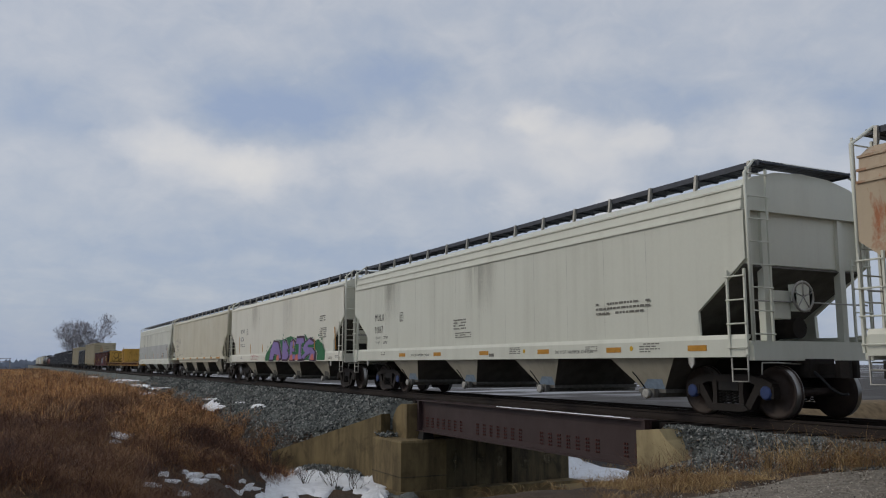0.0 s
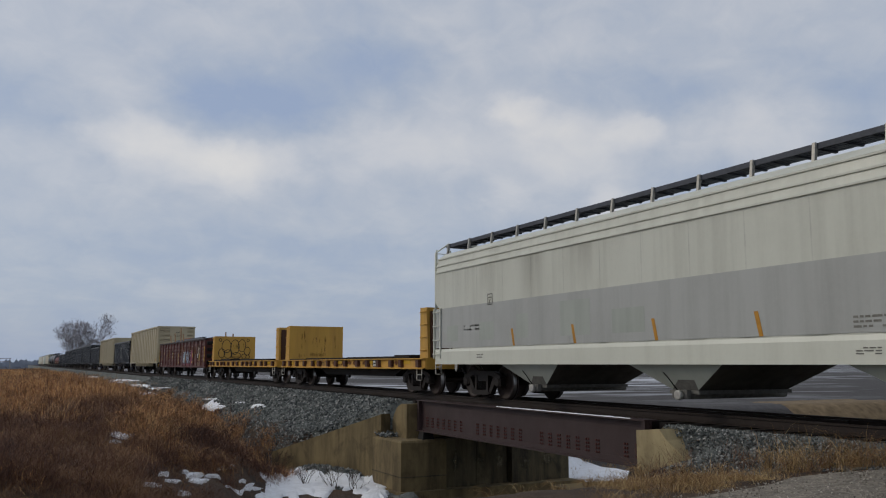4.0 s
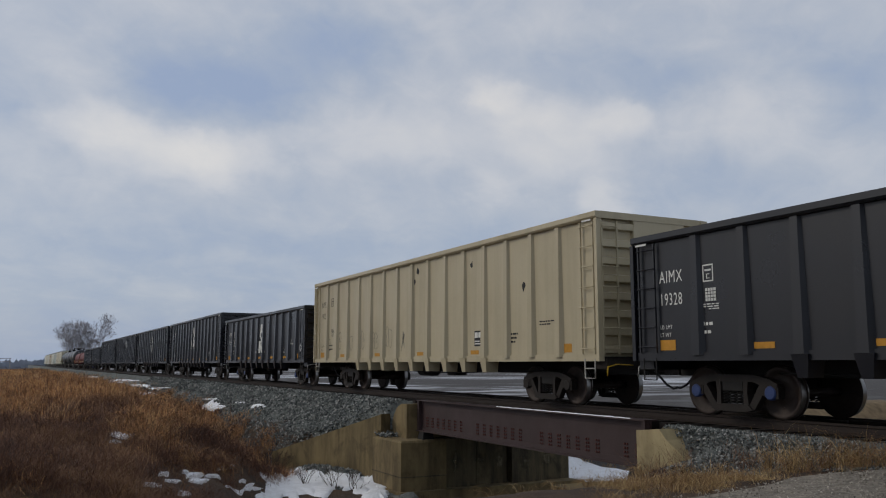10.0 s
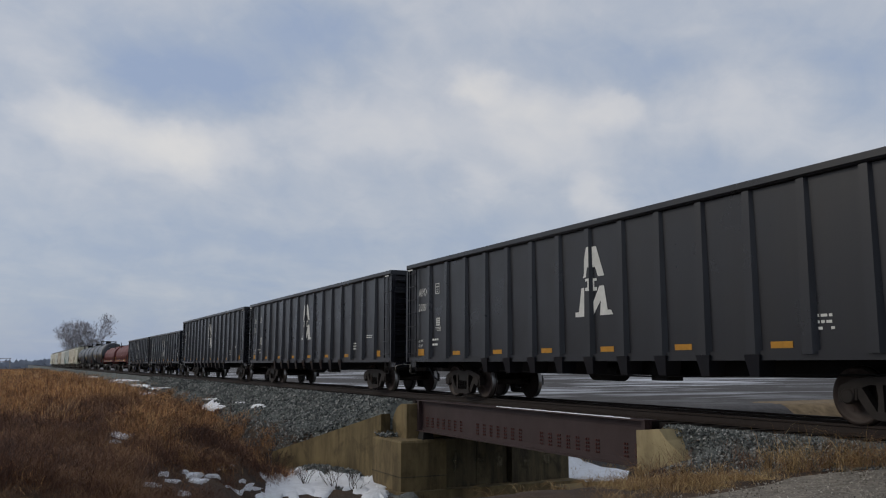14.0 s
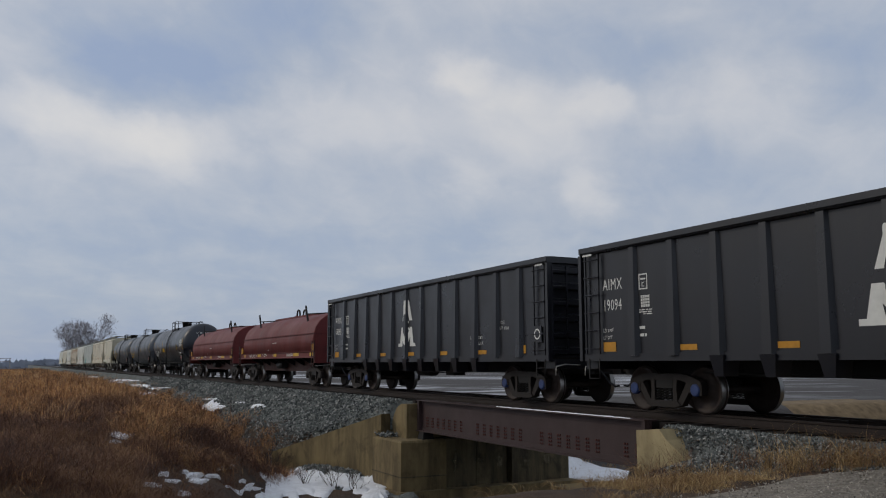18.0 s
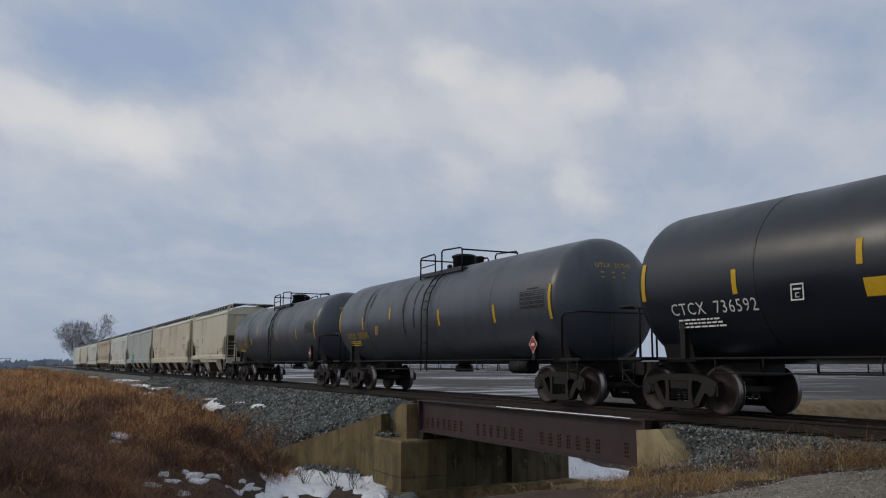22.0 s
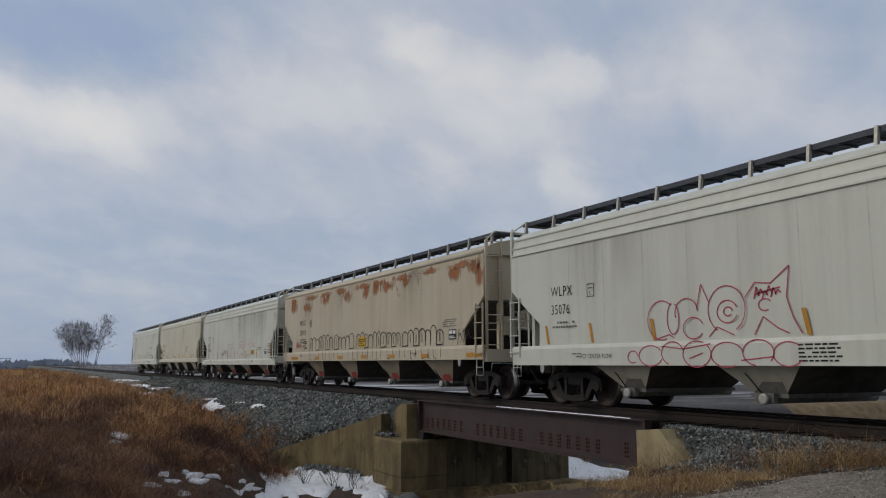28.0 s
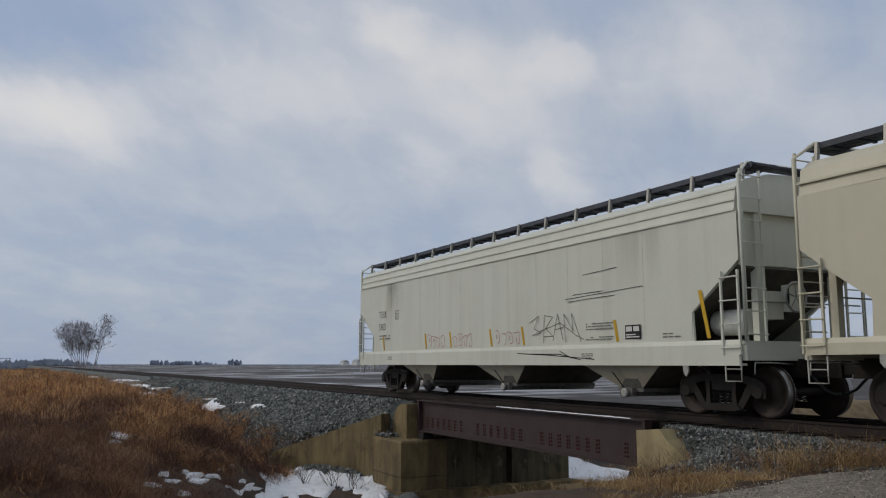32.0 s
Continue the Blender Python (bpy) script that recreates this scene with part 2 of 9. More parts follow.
# bright and dull places of the layer: bearing and height over the horizon, half widths across and up (degrees), amount
PUFFS = [(22.7, 19.4, 5.0, 2.3, -0.30), (14.5, 16.6, 5.9, 2.4, -0.24), (11.0, 18.0, 4.5, 2.8, -0.18), (18.2, 17.9, 4.1, 2.4, -0.14), (7.9, 18.4, 3.1, 1.7, 0.06), (6.3, 14.5, 3.6, 1.6, 0.26),
         (9.6, 13.7, 4.3, 1.6, 0.28), (13.5, 13.1, 3.9, 1.8, 0.34), (10.1, 11.7, 9.3, 2.1, 0.10), (21.1, 14.8, 4.8, 1.7, 0.14), (25.8, 14.2, 4.5, 2.2, 0.17), (27.7, 18.4, 3.7, 2.3, 0.05),
         (31.6, 17.0, 1.8, 1.1, 0.30), (33.9, 16.2, 3.4, 1.4, 0.20), (36.0, 14.9, 4.7, 2.2, 0.14), (39.8, 15.2, 2.2, 1.6, 0.28), (44.7, 15.0, 4.0, 2.0, 0.14), (49.3, 15.0, 3.7, 2.0, 0.10),
         (37.5, 12.5, 5.8, 1.7, 0.08), (39.0, 10.3, 2.1, 1.6, 0.28), (31.0, 11.0, 1.6, 2.1, 0.12), (17.4, 10.7, 5.0, 1.6, -0.06), (21.8, 7.8, 8.3, 1.3, -0.10), (8.1, 7.6, 8.8, 1.3, -0.08),
         (31.7, 8.7, 5.3, 1.4, -0.05), (42.9, 17.4, 3.9, 1.6, -0.16), (37.9, 18.7, 3.6, 1.5, -0.12), (53.9, 15.5, 5.3, 3.0, -0.12), (49.4, 17.8, 4.2, 2.0, -0.05), (-0.1, 15.7, 4.2, 2.7, -0.20),
         (15.3, 19.2, 6.1, 3.1, -0.12), (26.3, 21.7, 4.6, 1.9, 0.08), (45.1, 17.9, 5.4, 3.5, -0.06), (44.2, 11.2, 5.9, 1.6, -0.14), (50.3, 14.3, 2.9, 2.0, 0.10), (53.5, 12.1, 3.0, 1.8, 0.10),
         (34.9, 14.5, 6.6, 2.4, 0.10), (52.1, 15.9, 4.3, 1.4, -0.10), (17.0, 16.6, 3.7, 1.9, -0.06), (31.2, 10.9, 2.9, 1.6, 0.08), (7.7, 7.7, 4.2, 0.7, 0.08), (17.8, 5.3, 5.0, 0.5, 0.07),
         (13.1, 6.7, 5.3, 0.5, 0.05)]


def cloud_material():
    n = N("broken_overcast", 1.0)
    sep = n.t.nodes.new("ShaderNodeSeparateXYZ")
    n.link(n.co, sep.inputs[0])
    x, y, z = sep.outputs
    deg = 57.2958
    az = n.math("MULTIPLY", n.math("ARCTAN2", y, n.math("MULTIPLY", x, -1.0)), deg)
    flat = n.math("SQRT", n.math("ADD", n.math("MULTIPLY", x, x), n.math("MULTIPLY", y, y)))
    el = n.math("MULTIPLY", n.math("ARCTAN2", z, flat), deg)
    comb = n.t.nodes.new("ShaderNodeCombineXYZ")
    n.link(az, comb.inputs[0])
    n.link(el, comb.inputs[1])
    co = comb.outputs[0]
    # ragged rims: the places are looked up through a warped sky
    warp = n.t.nodes.new("ShaderNodeTexNoise")
    warp.inputs["Scale"].default_value = 0.22
    warp.inputs["Detail"].default_value = 6.0
    warp.inputs["Roughness"].default_value = 0.57
    n.link(n.scaled(1.0, 1.35, 1.0, co), warp.inputs["Vector"])
    w = n.t.nodes.new("ShaderNodeVectorMath")
    w.operation = "MULTIPLY_ADD"
    n.link(warp.outputs["Color"], w.inputs[0])
    w.inputs[1].default_value = (5.0, 3.0, 0.0)
    n.link(co, w.inputs[2])
    sh = n.t.nodes.new("ShaderNodeVectorMath")
    sh.operation = "SUBTRACT"
    sh.inputs[1].default_value = (2.5, 1.5, 0.0)
    n.link(w.outputs[0], sh.inputs[0])

    def puff(a, e, ra, re, amount):
        m = n.t.nodes.new("ShaderNodeVectorMath")
        m.operation = "SUBTRACT"
        m.inputs[1].default_value = (a, e, 0)
        n.link(sh.outputs[0], m.inputs[0])
        s = n.t.nodes.new("ShaderNodeVectorMath")
        s.operation = "MULTIPLY"
        s.inputs[1].default_value = (1 / (1.35 * ra), 1 / (1.35 * re), 0)
        n.link(m.outputs[0], s.inputs[0])
        ln = n.t.nodes.new("ShaderNodeVectorMath")
        ln.operation = "LENGTH"
        n.link(s.outputs[0], ln.inputs[0])
        g = n.t.nodes.new("ShaderNodeMapRange")
        g.interpolation_type = "SMOOTHSTEP"
        for i, v in zip((1, 2, 3, 4), (1.0, 0.0, 0.0, amount * 0.78)):
            g.inputs[i].default_value = v
        n.link(ln.outputs["Value"], g.inputs[0])
        return g.outputs[0]

    big = n.noise(0.10, 5, 0.55, n.scaled(1.0, 1.6, 1.0, co), 0.6)
    mid = n.noise(0.34, 6, 0.58, n.scaled(1.0, 1.5, 1.0, co), 0.5)
    low = n.noise(0.16, 5, 0.6, n.scaled(1.0, 4.2, 1.0, co), 0.5)
    light = n.math("ADD", n.grey(big, 0.3, 0.7, -0.06, 0.06), n.grey(mid, 0.3, 0.7, -0.045, 0.045))
    light = n.math("ADD", light, n.math("MULTIPLY", n.grey(low, 0.3, 0.7, -0.06, 0.06), n.grey(el, 12.0, 4.0)))
    light = n.math("ADD", light, n.grey(el, 0.0, 13.0, 0.375, 0.555))
    for q in PUFFS:
        light = n.math("ADD", light, puff(*q))
    col = n.ramp(light, [(0.28, (0.33, 0.41, 0.575)), (0.42, (0.40, 0.465, 0.585)), (0.53, (0.485, 0.53, 0.615)), (0.66, (0.60, 0.62, 0.67)), (0.92, (0.76, 0.745, 0.735))])
    em = n.t.nodes.new("ShaderNodeEmission")
    em.inputs["Strength"].default_value = 1.0
    n.link(col, em.inputs["Color"])
    tr = n.t.nodes.new("ShaderNodeBsdfTransparent")
    mx = n.t.nodes.new("ShaderNodeMixShader")
    mx.inputs[0].default_value = 0.84
    n.link(tr.outputs[0], mx.inputs[1])
    n.link(em.outputs[0], mx.inputs[2])
    n.link(mx.outputs[0], n.out.inputs["Surface"])
    n.mat.cycles.emission_sampling = "NONE"
    return n.mat


def cloud_layer():
    seg, rings = 96, 60
    verts, faces = [(0, 0, CLOUD_H)], []
    for k in range(1, rings + 1):
        r = CLOUD_R * (k / rings) ** 1.6
        z = CLOUD_H * (1 - (r / CLOUD_R) ** 2) - 12 * (k == rings)
        for i in range(seg):
            a = 2 * math.pi * i / seg
            verts.append((r * math.cos(a), r * math.sin(a), z))
    for i in range(seg):
        faces.append((0, 1 + (i + 1) % seg, 1 + i))
    for k in range(rings - 1):
        o = 1 + k * seg
        for i in range(seg):
            j = (i + 1) % seg
            faces.append((o + i, o + j, o + seg + j, o + seg + i))
    ob = new("cloud_layer", raw_mesh("cloud_layer", verts, faces, cloud_material(), True))
    return tagged(ob, "grey-blue broken overcast with soft bright patches", "sky", kind="structure")


clouds = cloud_layer()

# ======================================================= ground


def sstep(a, b, x):
    t = np.clip((x - a) / (b - a), 0, 1)
    return t * t * (3 - 2 * t)


def ground_height(x, y):
    """Height of the ground without stones and grass."""
    x, y = np.asarray(x, float), np.asarray(y, float)
    far = np.full(np.broadcast(x, y).shape, -0.95)
    foot = np.interp(x, [-60, -40, -30, -26, -22, -18, -14, -10], [-5.0, -5.3, -5.8, -6.5, -7.8, -8.8, -9.8, -10.6])
    left = -1.85 + 1.15 * sstep(0.3, -3.4, y - foot) + 0.35 * sstep(-30, -75, x) * sstep(-14, -6, -np.abs(y))
    right = -1.25 + 0.62 * sstep(-13, -8.5, x) + 0.3 * sstep(-9.5, -6.2, x) * sstep(-7.0, -2.2, y) + 0.05 * sstep(-6, 2, x)
    w = sstep(-15.5, -11.0, x + 0.35 * np.minimum(y + 3, 0))
    near = left * (1 - w) + right * w
    base = np.where(y > 0, far, near)
    bank = -0.22 - 0.80 * np.clip(np.abs(y) - 1.75, 0, 50)
    h = np.maximum(base, bank)
    # the creek under the bridge
    wide = 1 + 0.25 * np.clip(y - 2.5, 0, 3) - 0.07 * np.clip(-y - 3.0, 0, 3)
    c = np.clip(1 - np.abs(x + 18.6) / (6.1 * wide), 0, 1)
    cut = sstep(0.0, 0.26, c) * sstep(-0.3, 2.0, y - foot) * sstep(60, 20, y)
    bed = -3.2 + 0.2 * np.clip(y, 0, 6) / 6
    h = h * (1 - cut) + np.minimum(h, bed) * cut
    # flat wet ditch that joins the creek before the wing wall
    d = sstep(-0.3, 1.2, y - foot) * sstep(-46, -29, x) * sstep(-19.6, -22.2, x)
    wing = -2.15 + 0.3426 * (x + 25)
    front = sstep(-0.30, 0.05, np.where(x > -24.9, -2.6, wing) - y) * sstep(-31.5, -30.3, x) * sstep(-19.6, -22.2, x)
    d = np.maximum(d * sstep(-3.4, -4.3, y), front * sstep(-0.3, 1.2, y - foot))
    heap = 0.32 * sstep(1.3, 0.1, np.where(x > -24.9, -2.6, wing) - y) * sstep(-29.5, -28.0, x)
    h = h * (1 - d) + (-2.78 + heap) * d
    # open pit round the foot of the abutment
    k = sstep(-26.0, -25.4, x) * sstep(-21.6, -22.4, x) * sstep(-4.2, -3.4, y) * sstep(-1.2, -1.9, y) * (y < 0) * np.where(x < -25.2, sstep(-2.3, -2.7, y), 1)
    h = h * (1 - k) + np.minimum(h, -2.82) * k
    # the ground falls away before the pale abutment block
    cap = np.clip(-1.42 + 0.42 * (x + 12.9), -1.5, 0)
    k = sstep(-1.65, -1.9, y) * sstep(-13.8, -13.1, x) * sstep(-10.4, -11.2, x)
    h = h * (1 - k) + np.minimum(h, cap) * k
    return h


def grid_axis(lo, hi, step, ends):
    mid = list(np.arange(lo, hi + 1e-6, step))
    a, s, left = lo, step, []
    while a > ends[0]:
        s *= 1.25
        a = max(a - s, ends[0])
        left.append(a)
    b, s, right = hi, step, []
    while b < ends[1]:
        s *= 1.25
        b = min(b + s, ends[1])
        right.append(b)
    return np.array(left[::-1] + mid + right)


def ground_sheet():
    xs, ys = grid_axis(-46, 3, 0.33, (-4400, 3500)), grid_axis(-14, 7, 0.25, (-3500, 4400))
    X, Y = np.meshgrid(xs, ys, indexing="ij")
    Z = ground_height(X, Y)
    rng = np.random.default_rng(3)
    Z += rng.normal(0, 0.02, Z.shape) * (np.abs(Y) > 1.6)
    nx, ny = len(xs), len(ys)
    verts = np.stack([X, Y, Z], -1).reshape(-1, 3)
    faces, slot = [], []
    cx, cy = (xs[:-1] + xs[1:]) / 2, (ys[:-1] + ys[1:]) / 2
    for i in range(nx - 1):
        for j in range(ny - 1):
            a = i * ny + j
            faces.append((a, a + ny, a + ny + 1, a + 1))
            x, y = cx[i], cy[j]
            wob = 0.35 * math.sin(x * 1.3) + 0.25 * math.sin(x * 3.1 + 1)
            if -4.6 + wob < y < 3.8 + wob:
                s = 0
            elif y > 0:
                s = 3 if x > (-21.5 if y < 19 else -32) + 2 * wob and y < 27 + wob else 1 if y > 7 + 3 * wob else 2
            else:
                s = 2
            if y < -3.3 and Z[i, j] < -1.55 - 0.2 * wob:
                s = 2
            if -4.6 + wob < y < -2.5 + 0.3 * wob and x > -9.4:
                s = 2
            slot.append(s)
    me = raw_mesh("ground", verts, faces, M_BALLAST, True)
    for m in (M_FIELD, M_SOIL, M_TANSOIL):
        me.materials.append(m)
    me.polygons.foreach_set("material_index", slot)
    return tagged(new("ground", me), "ballast bank, dead grass verge, gravel road and snowy fields", "ground", kind="structure")


ground = ground_sheet()


def gravel_road():
    """The gravel road on which the camera stands: a thin crowned sheet with a ragged edge."""
    n, m = 90, 26
    verts, faces = [], []
    for i in range(n + 1):
        y = -60 + 58.2 * i / n if i < 20 else -47.07 + 45.2 * (i - 20) / (n - 20)
        edge = -7.75 + 0.10 * math.sin(y * 2.1) + 0.06 * math.sin(y * 5.3) - 0.10 * max(0, -y - 5.3) + 0.35 * max(0, y + 3.2)
        for j in range(m + 1):
            x = edge + (7.5 - edge) * (j / m) ** 1.5
            z = float(ground_height(x, y)) + (0.03 if 0 < j < m else -0.05) + 0.01 * math.sin(x * 3 + y * 2)
            verts.append((x, y, z))
    for i in range(n):
        for j in range(m):
            a = i * (m + 1) + j
            faces.append((a, a + 1, a + m + 2, a + m + 1))
    me = raw_mesh("gravel_road", verts, faces, M_ROADGRAVEL, True)
    return tagged(new("gravel_road", me), "pale grey gravel road beside the track", "road", kind="structure")


gravel_road()

# ======================================================= railway vehicle kit
P_HOP_GREY = paint("pale_grey_paint", (0.66, 0.67, 0.58), (0.33, 0.32, 0.25), 0.22, 0.14)
P_HOP_CREAM = paint("cream_paint", (0.585, 0.55, 0.42), (0.31, 0.275, 0.19), 0.18, 0.14)
P_HOP_IVORY = paint("ivory_paint", (0.735, 0.725, 0.625), (0.40, 0.38, 0.30), 0.15, 0.10)
P_HOP_TAN = paint("tan_hopper_paint", (0.585, 0.525, 0.385), (0.32, 0.265, 0.18), 0.25, 0.18)
P_HOP_STEEL = paint("grey_green_paint", (0.40, 0.43, 0.385), (0.22, 0.23, 0.20), 0.4, 0.25)
P_HOP_WHITE = paint("chalky_white_paint", (0.62, 0.63, 0.55), (0.30, 0.30, 0.25), 0.36, 0.2)
P_HOP_BAND = paint("pale_grey_band_paint", (0.42, 0.43, 0.41), (0.25, 0.25, 0.23), 0.5, 0.3)
P_HOP_RUST = paint("rust_stained_paint", (0.53, 0.465, 0.345), (0.33, 0.24, 0.14), 0.4, 0.3, 0.0, 0.55, (0.20, 0.06, 0.02))
P_HOP_OLDRUST = paint("heavily_rusted_paint", (0.50, 0.40, 0.28), (0.25, 0.10, 0.04), 0.6, 0.4, 0.8, 0.6, (0.24, 0.07, 0.02))
P_GON_TAN = paint("tan_gondola_paint", (0.48, 0.415, 0.275), (0.24, 0.19, 0.115), 0.35, 0.30)
P_GON_BLACK = paint("black_gondola_paint", (0.011, 0.0118, 0.0165), (0.022, 0.022, 0.023), 0.45, 0.35, 0.0, 0.32)
P_GON_MAROON = paint("rusted_maroon_paint", (0.088, 0.018, 0.015), (0.024, 0.010, 0.011), 0.8, 0.6, 0.62, 0.6, (0.14, 0.040, 0.016))
P_RAIL_DARK = paint("grimy_rail_paint", (0.030, 0.016, 0.017), (0.015, 0.011, 0.012), 0.6, 0.6, 0.2, 0.7)
P_COIL = paint("oxide_red_paint", (0.135, 0.0185, 0.018), (0.050, 0.0165, 0.0165), 0.7, 0.45, 0.0, 0.62)
P_COIL_DIRT = paint("grimy_oxide_red_paint", (0.060, 0.020, 0.017), (0.022, 0.014, 0.012), 0.7, 0.6, 0.0, 0.7)
P_FLAT_RUST = paint("rusted_plate", (0.09, 0.036, 0.018), (0.03, 0.015, 0.010), 0.6, 0.5, 0.4, 0.7, (0.20, 0.09, 0.03))
P_FLAT = paint("faded_yellow_paint", (0.56, 0.315, 0.050), (0.20, 0.09, 0.03), 0.45, 0.3, 0.36, 0.6, (0.10, 0.035, 0.014))
P_TANK_BLACK = paint("black_tank_paint", (0.0095, 0.0135, 0.023), (0.022, 0.026, 0.034), 0.3, 0.3, 0.0, 0.34)
P_TANK_GREY = paint("faded_grey_tank_paint", (0.060, 0.072, 0.090), (0.026, 0.029, 0.033), 0.6, 0.45, 0.0, 0.40)
P_BAY = paint("brown_bay_paint", (0.30, 0.255, 0.185), (0.12, 0.10, 0.075), 0.6, 0.5)
P_BAY_PALE = paint("dusty_cream_bay_paint", (0.43, 0.40, 0.315), (0.15, 0.13, 0.10), 0.55, 0.5)
# car paint darkened: shade below the body plus road dirt, as one colour
P_SLOPE = plain("shaded_dirty_slope_sheet", (0.105, 0.098, 0.086), 0.85, 0, 0.35, 3.0)
P_GRIME = plain("underframe_grime", (0.026, 0.021, 0.018), 0.85)
P_GATE = plain("dusty_gate_steel", (0.17, 0.165, 0.15), 0.75, 0, 0.35)
M_GRATE = plain("roof_grating_steel", (0.060, 0.066, 0.084), 0.55, 0.0)
M_REFLECT = plain("amber_reflector", (0.52, 0.25, 0.03), 0.5, 0, 0.2)
M_YELLOW = plain("yellow_marking", (0.62, 0.38, 0.02), 0.5, 0, 0.1)
M_WHITE = plain("white_marking", (0.72, 0.72, 0.68), 0.6, 0, 0.08)
M_BLACK = plain("black_marking", (0.02, 0.02, 0.022), 0.6, 0, 0.1)
M_GREYINK = plain("faded_stencil", (0.20, 0.195, 0.17), 0.7, 0, 0.3)
M_BLUECAP = plain("blue_bearing_cap", (0.035, 0.06, 0.17), 0.5)
M_CHROME = plain("galvanised_steel", (0.42, 0.41, 0.38), 0.5, 0.4)
M_ORANGE_TIP = plain("faded_red_gate", (0.36, 0.07, 0.055), 0.7, 0, 0.4, 14.0)
M_RED = plain("red_placard", (0.42, 0.04, 0.04), 0.5)
M_WOOD = plain("raw_timber_stake", (0.38, 0.24, 0.13), 0.85)
M_BEAM = plain("grey_steel_section", (0.10, 0.115, 0.135), 0.5, 0.4)
M_PURPLE = plain("violet_spray_paint", (0.26, 0.19, 0.46), 0.6, 0, 0.12)
M_PLUM = plain("dark_plum_spray_paint", (0.05, 0.022, 0.045), 0.6, 0, 0.12)
M_GREEN = plain("green_spray_paint", (0.022, 0.16, 0.06), 0.6, 0, 0.15)
M_SALMON = plain("salmon_spray_paint", (0.62, 0.18, 0.14), 0.6, 0, 0.12)
M_TEAL = plain("teal_spray_paint", (0.06, 0.30, 0.27), 0.6, 0, 0.15)
M_PALEBLUE = plain("pale_blue_spray_paint", (0.28, 0.36, 0.46), 0.6, 0, 0.25)
M_MAGENTA = plain("magenta_spray_paint", (0.20, 0.03, 0.07), 0.6, 0, 0.25)
M_PINKLINE = plain("red_spray_line", (0.46, 0.075, 0.11), 0.6, 0, 0.15)


def _seam():
    """Soot in the weld seams, thinning out here and there."""
    n = N("sooty_weld_seam", 0.8)
    f = n.noise(1.1, 5, 0.65, n.scaled(1, 1, 1))
    tr = n.t.nodes.new("ShaderNodeBsdfTransparent")
    mx = n.t.nodes.new("ShaderNodeMixShader")
    n.link(n.grey(f, 0.40, 0.70, 0.0, 0.24), mx.inputs[0])
    n.link(tr.outputs[0], mx.inputs[1])
    n.link(n.bsdf.outputs[0], mx.inputs[2])
    n.link(mx.outputs[0], n.out.inputs["Surface"])
    return n.done((0.085, 0.075, 0.06))


def _bloom(name, dark, light, cover, stretch=0.35, most=0.9, across="x"):
    """A stain that fades out towards its rim, in runs that hang down."""
    n = N(name, 0.9)
    gen = n.t.nodes.new("ShaderNodeTexCoord").outputs["Generated"]
    off = n.t.nodes.new("ShaderNodeVectorMath")
    off.operation = "SUBTRACT"
    off.inputs[1].default_value = (0.5, 0.5, 0.55)
    n.link(gen, off.inputs[0])
    flat = n.scaled(2.0 if across == "x" else 0.0, 2.0 if across == "y" else 0.0, 2.0, off.outputs[0])
    ln = n.t.nodes.new("ShaderNodeVectorMath")
    ln.operation = "LENGTH"
    n.link(flat, ln.inputs[0])
    run = n.noise(4.0, 6, 0.65, n.scaled(1.0, 1.0, stretch))
    blot = n.noise(1.6, 5, 0.6)
    a = n.math("ADD", n.grey(ln.outputs["Value"], 0.1, 1.0, cover, -0.55), n.math("ADD", n.grey(run, 0.3, 0.7, -0.5, 0.5), n.grey(blot, 0.3, 0.7, -0.4, 0.4)))
    a = n.grey(a, 0.0, 0.7, 0.0, most)
    tr = n.t.nodes.new("ShaderNodeBsdfTransparent")
    mx = n.t.nodes.new("ShaderNodeMixShader")
    n.link(a, mx.inputs[0])
    n.link(tr.outputs[0], mx.inputs[1])
    n.link(n.bsdf.outputs[0], mx.inputs[2])
    n.link(mx.outputs[0], n.out.inputs["Surface"])
    return n.done(n.mix(run, dark, light))


M_SEAM = _seam()
M_RUN_END = _bloom("rust_run", (0.055, 0.020, 0.010), (0.20, 0.075, 0.025), 0.30, 0.10, 0.75, "y")
M_RUN_SIDE = _bloom("rust_run_side", (0.055, 0.020, 0.010), (0.20, 0.075, 0.025), 0.95, 0.4, 0.95)
M_BLOOM = _bloom("rust_bloom", (0.27, 0.075, 0.022), (0.47, 0.19, 0.07), 0.85, 0.5, 0.75)


def _soot():
    """Rain-washed soot: runs that start under the roof and thin out downwards."""
    n = N("soot_run", 0.9)
    gen = n.t.nodes.new("ShaderNodeTexCoord").outputs["Generated"]
    sep = n.t.nodes.new("ShaderNodeSeparateXYZ")
    n.link(gen, sep.inputs[0])
    run = n.noise(1.0, 5, 0.6, n.scaled(2.2, 1.0, 0.12))
    side = n.math("MULTIPLY", n.grey(sep.outputs["X"], 0.0, 0.4), n.grey(sep.outputs["X"], 1.0, 0.6))
    a = n.math("MULTIPLY", n.math("MULTIPLY", side, n.grey(sep.outputs["Z"], 0.0, 0.9)), n.grey(run, 0.34, 0.70, 0.0, 0.30))
    tr = n.t.nodes.new("ShaderNodeBsdfTransparent")
    mx = n.t.nodes.new("ShaderNodeMixShader")
    n.link(a, mx.inputs[0])
    n.link(tr.outputs[0], mx.inputs[1])
    n.link(n.bsdf.outputs[0], mx.inputs[2])
    n.link(mx.outputs[0], n.out.inputs["Surface"])
    return n.done((0.24, 0.215, 0.165))


M_SOOT = _soot()


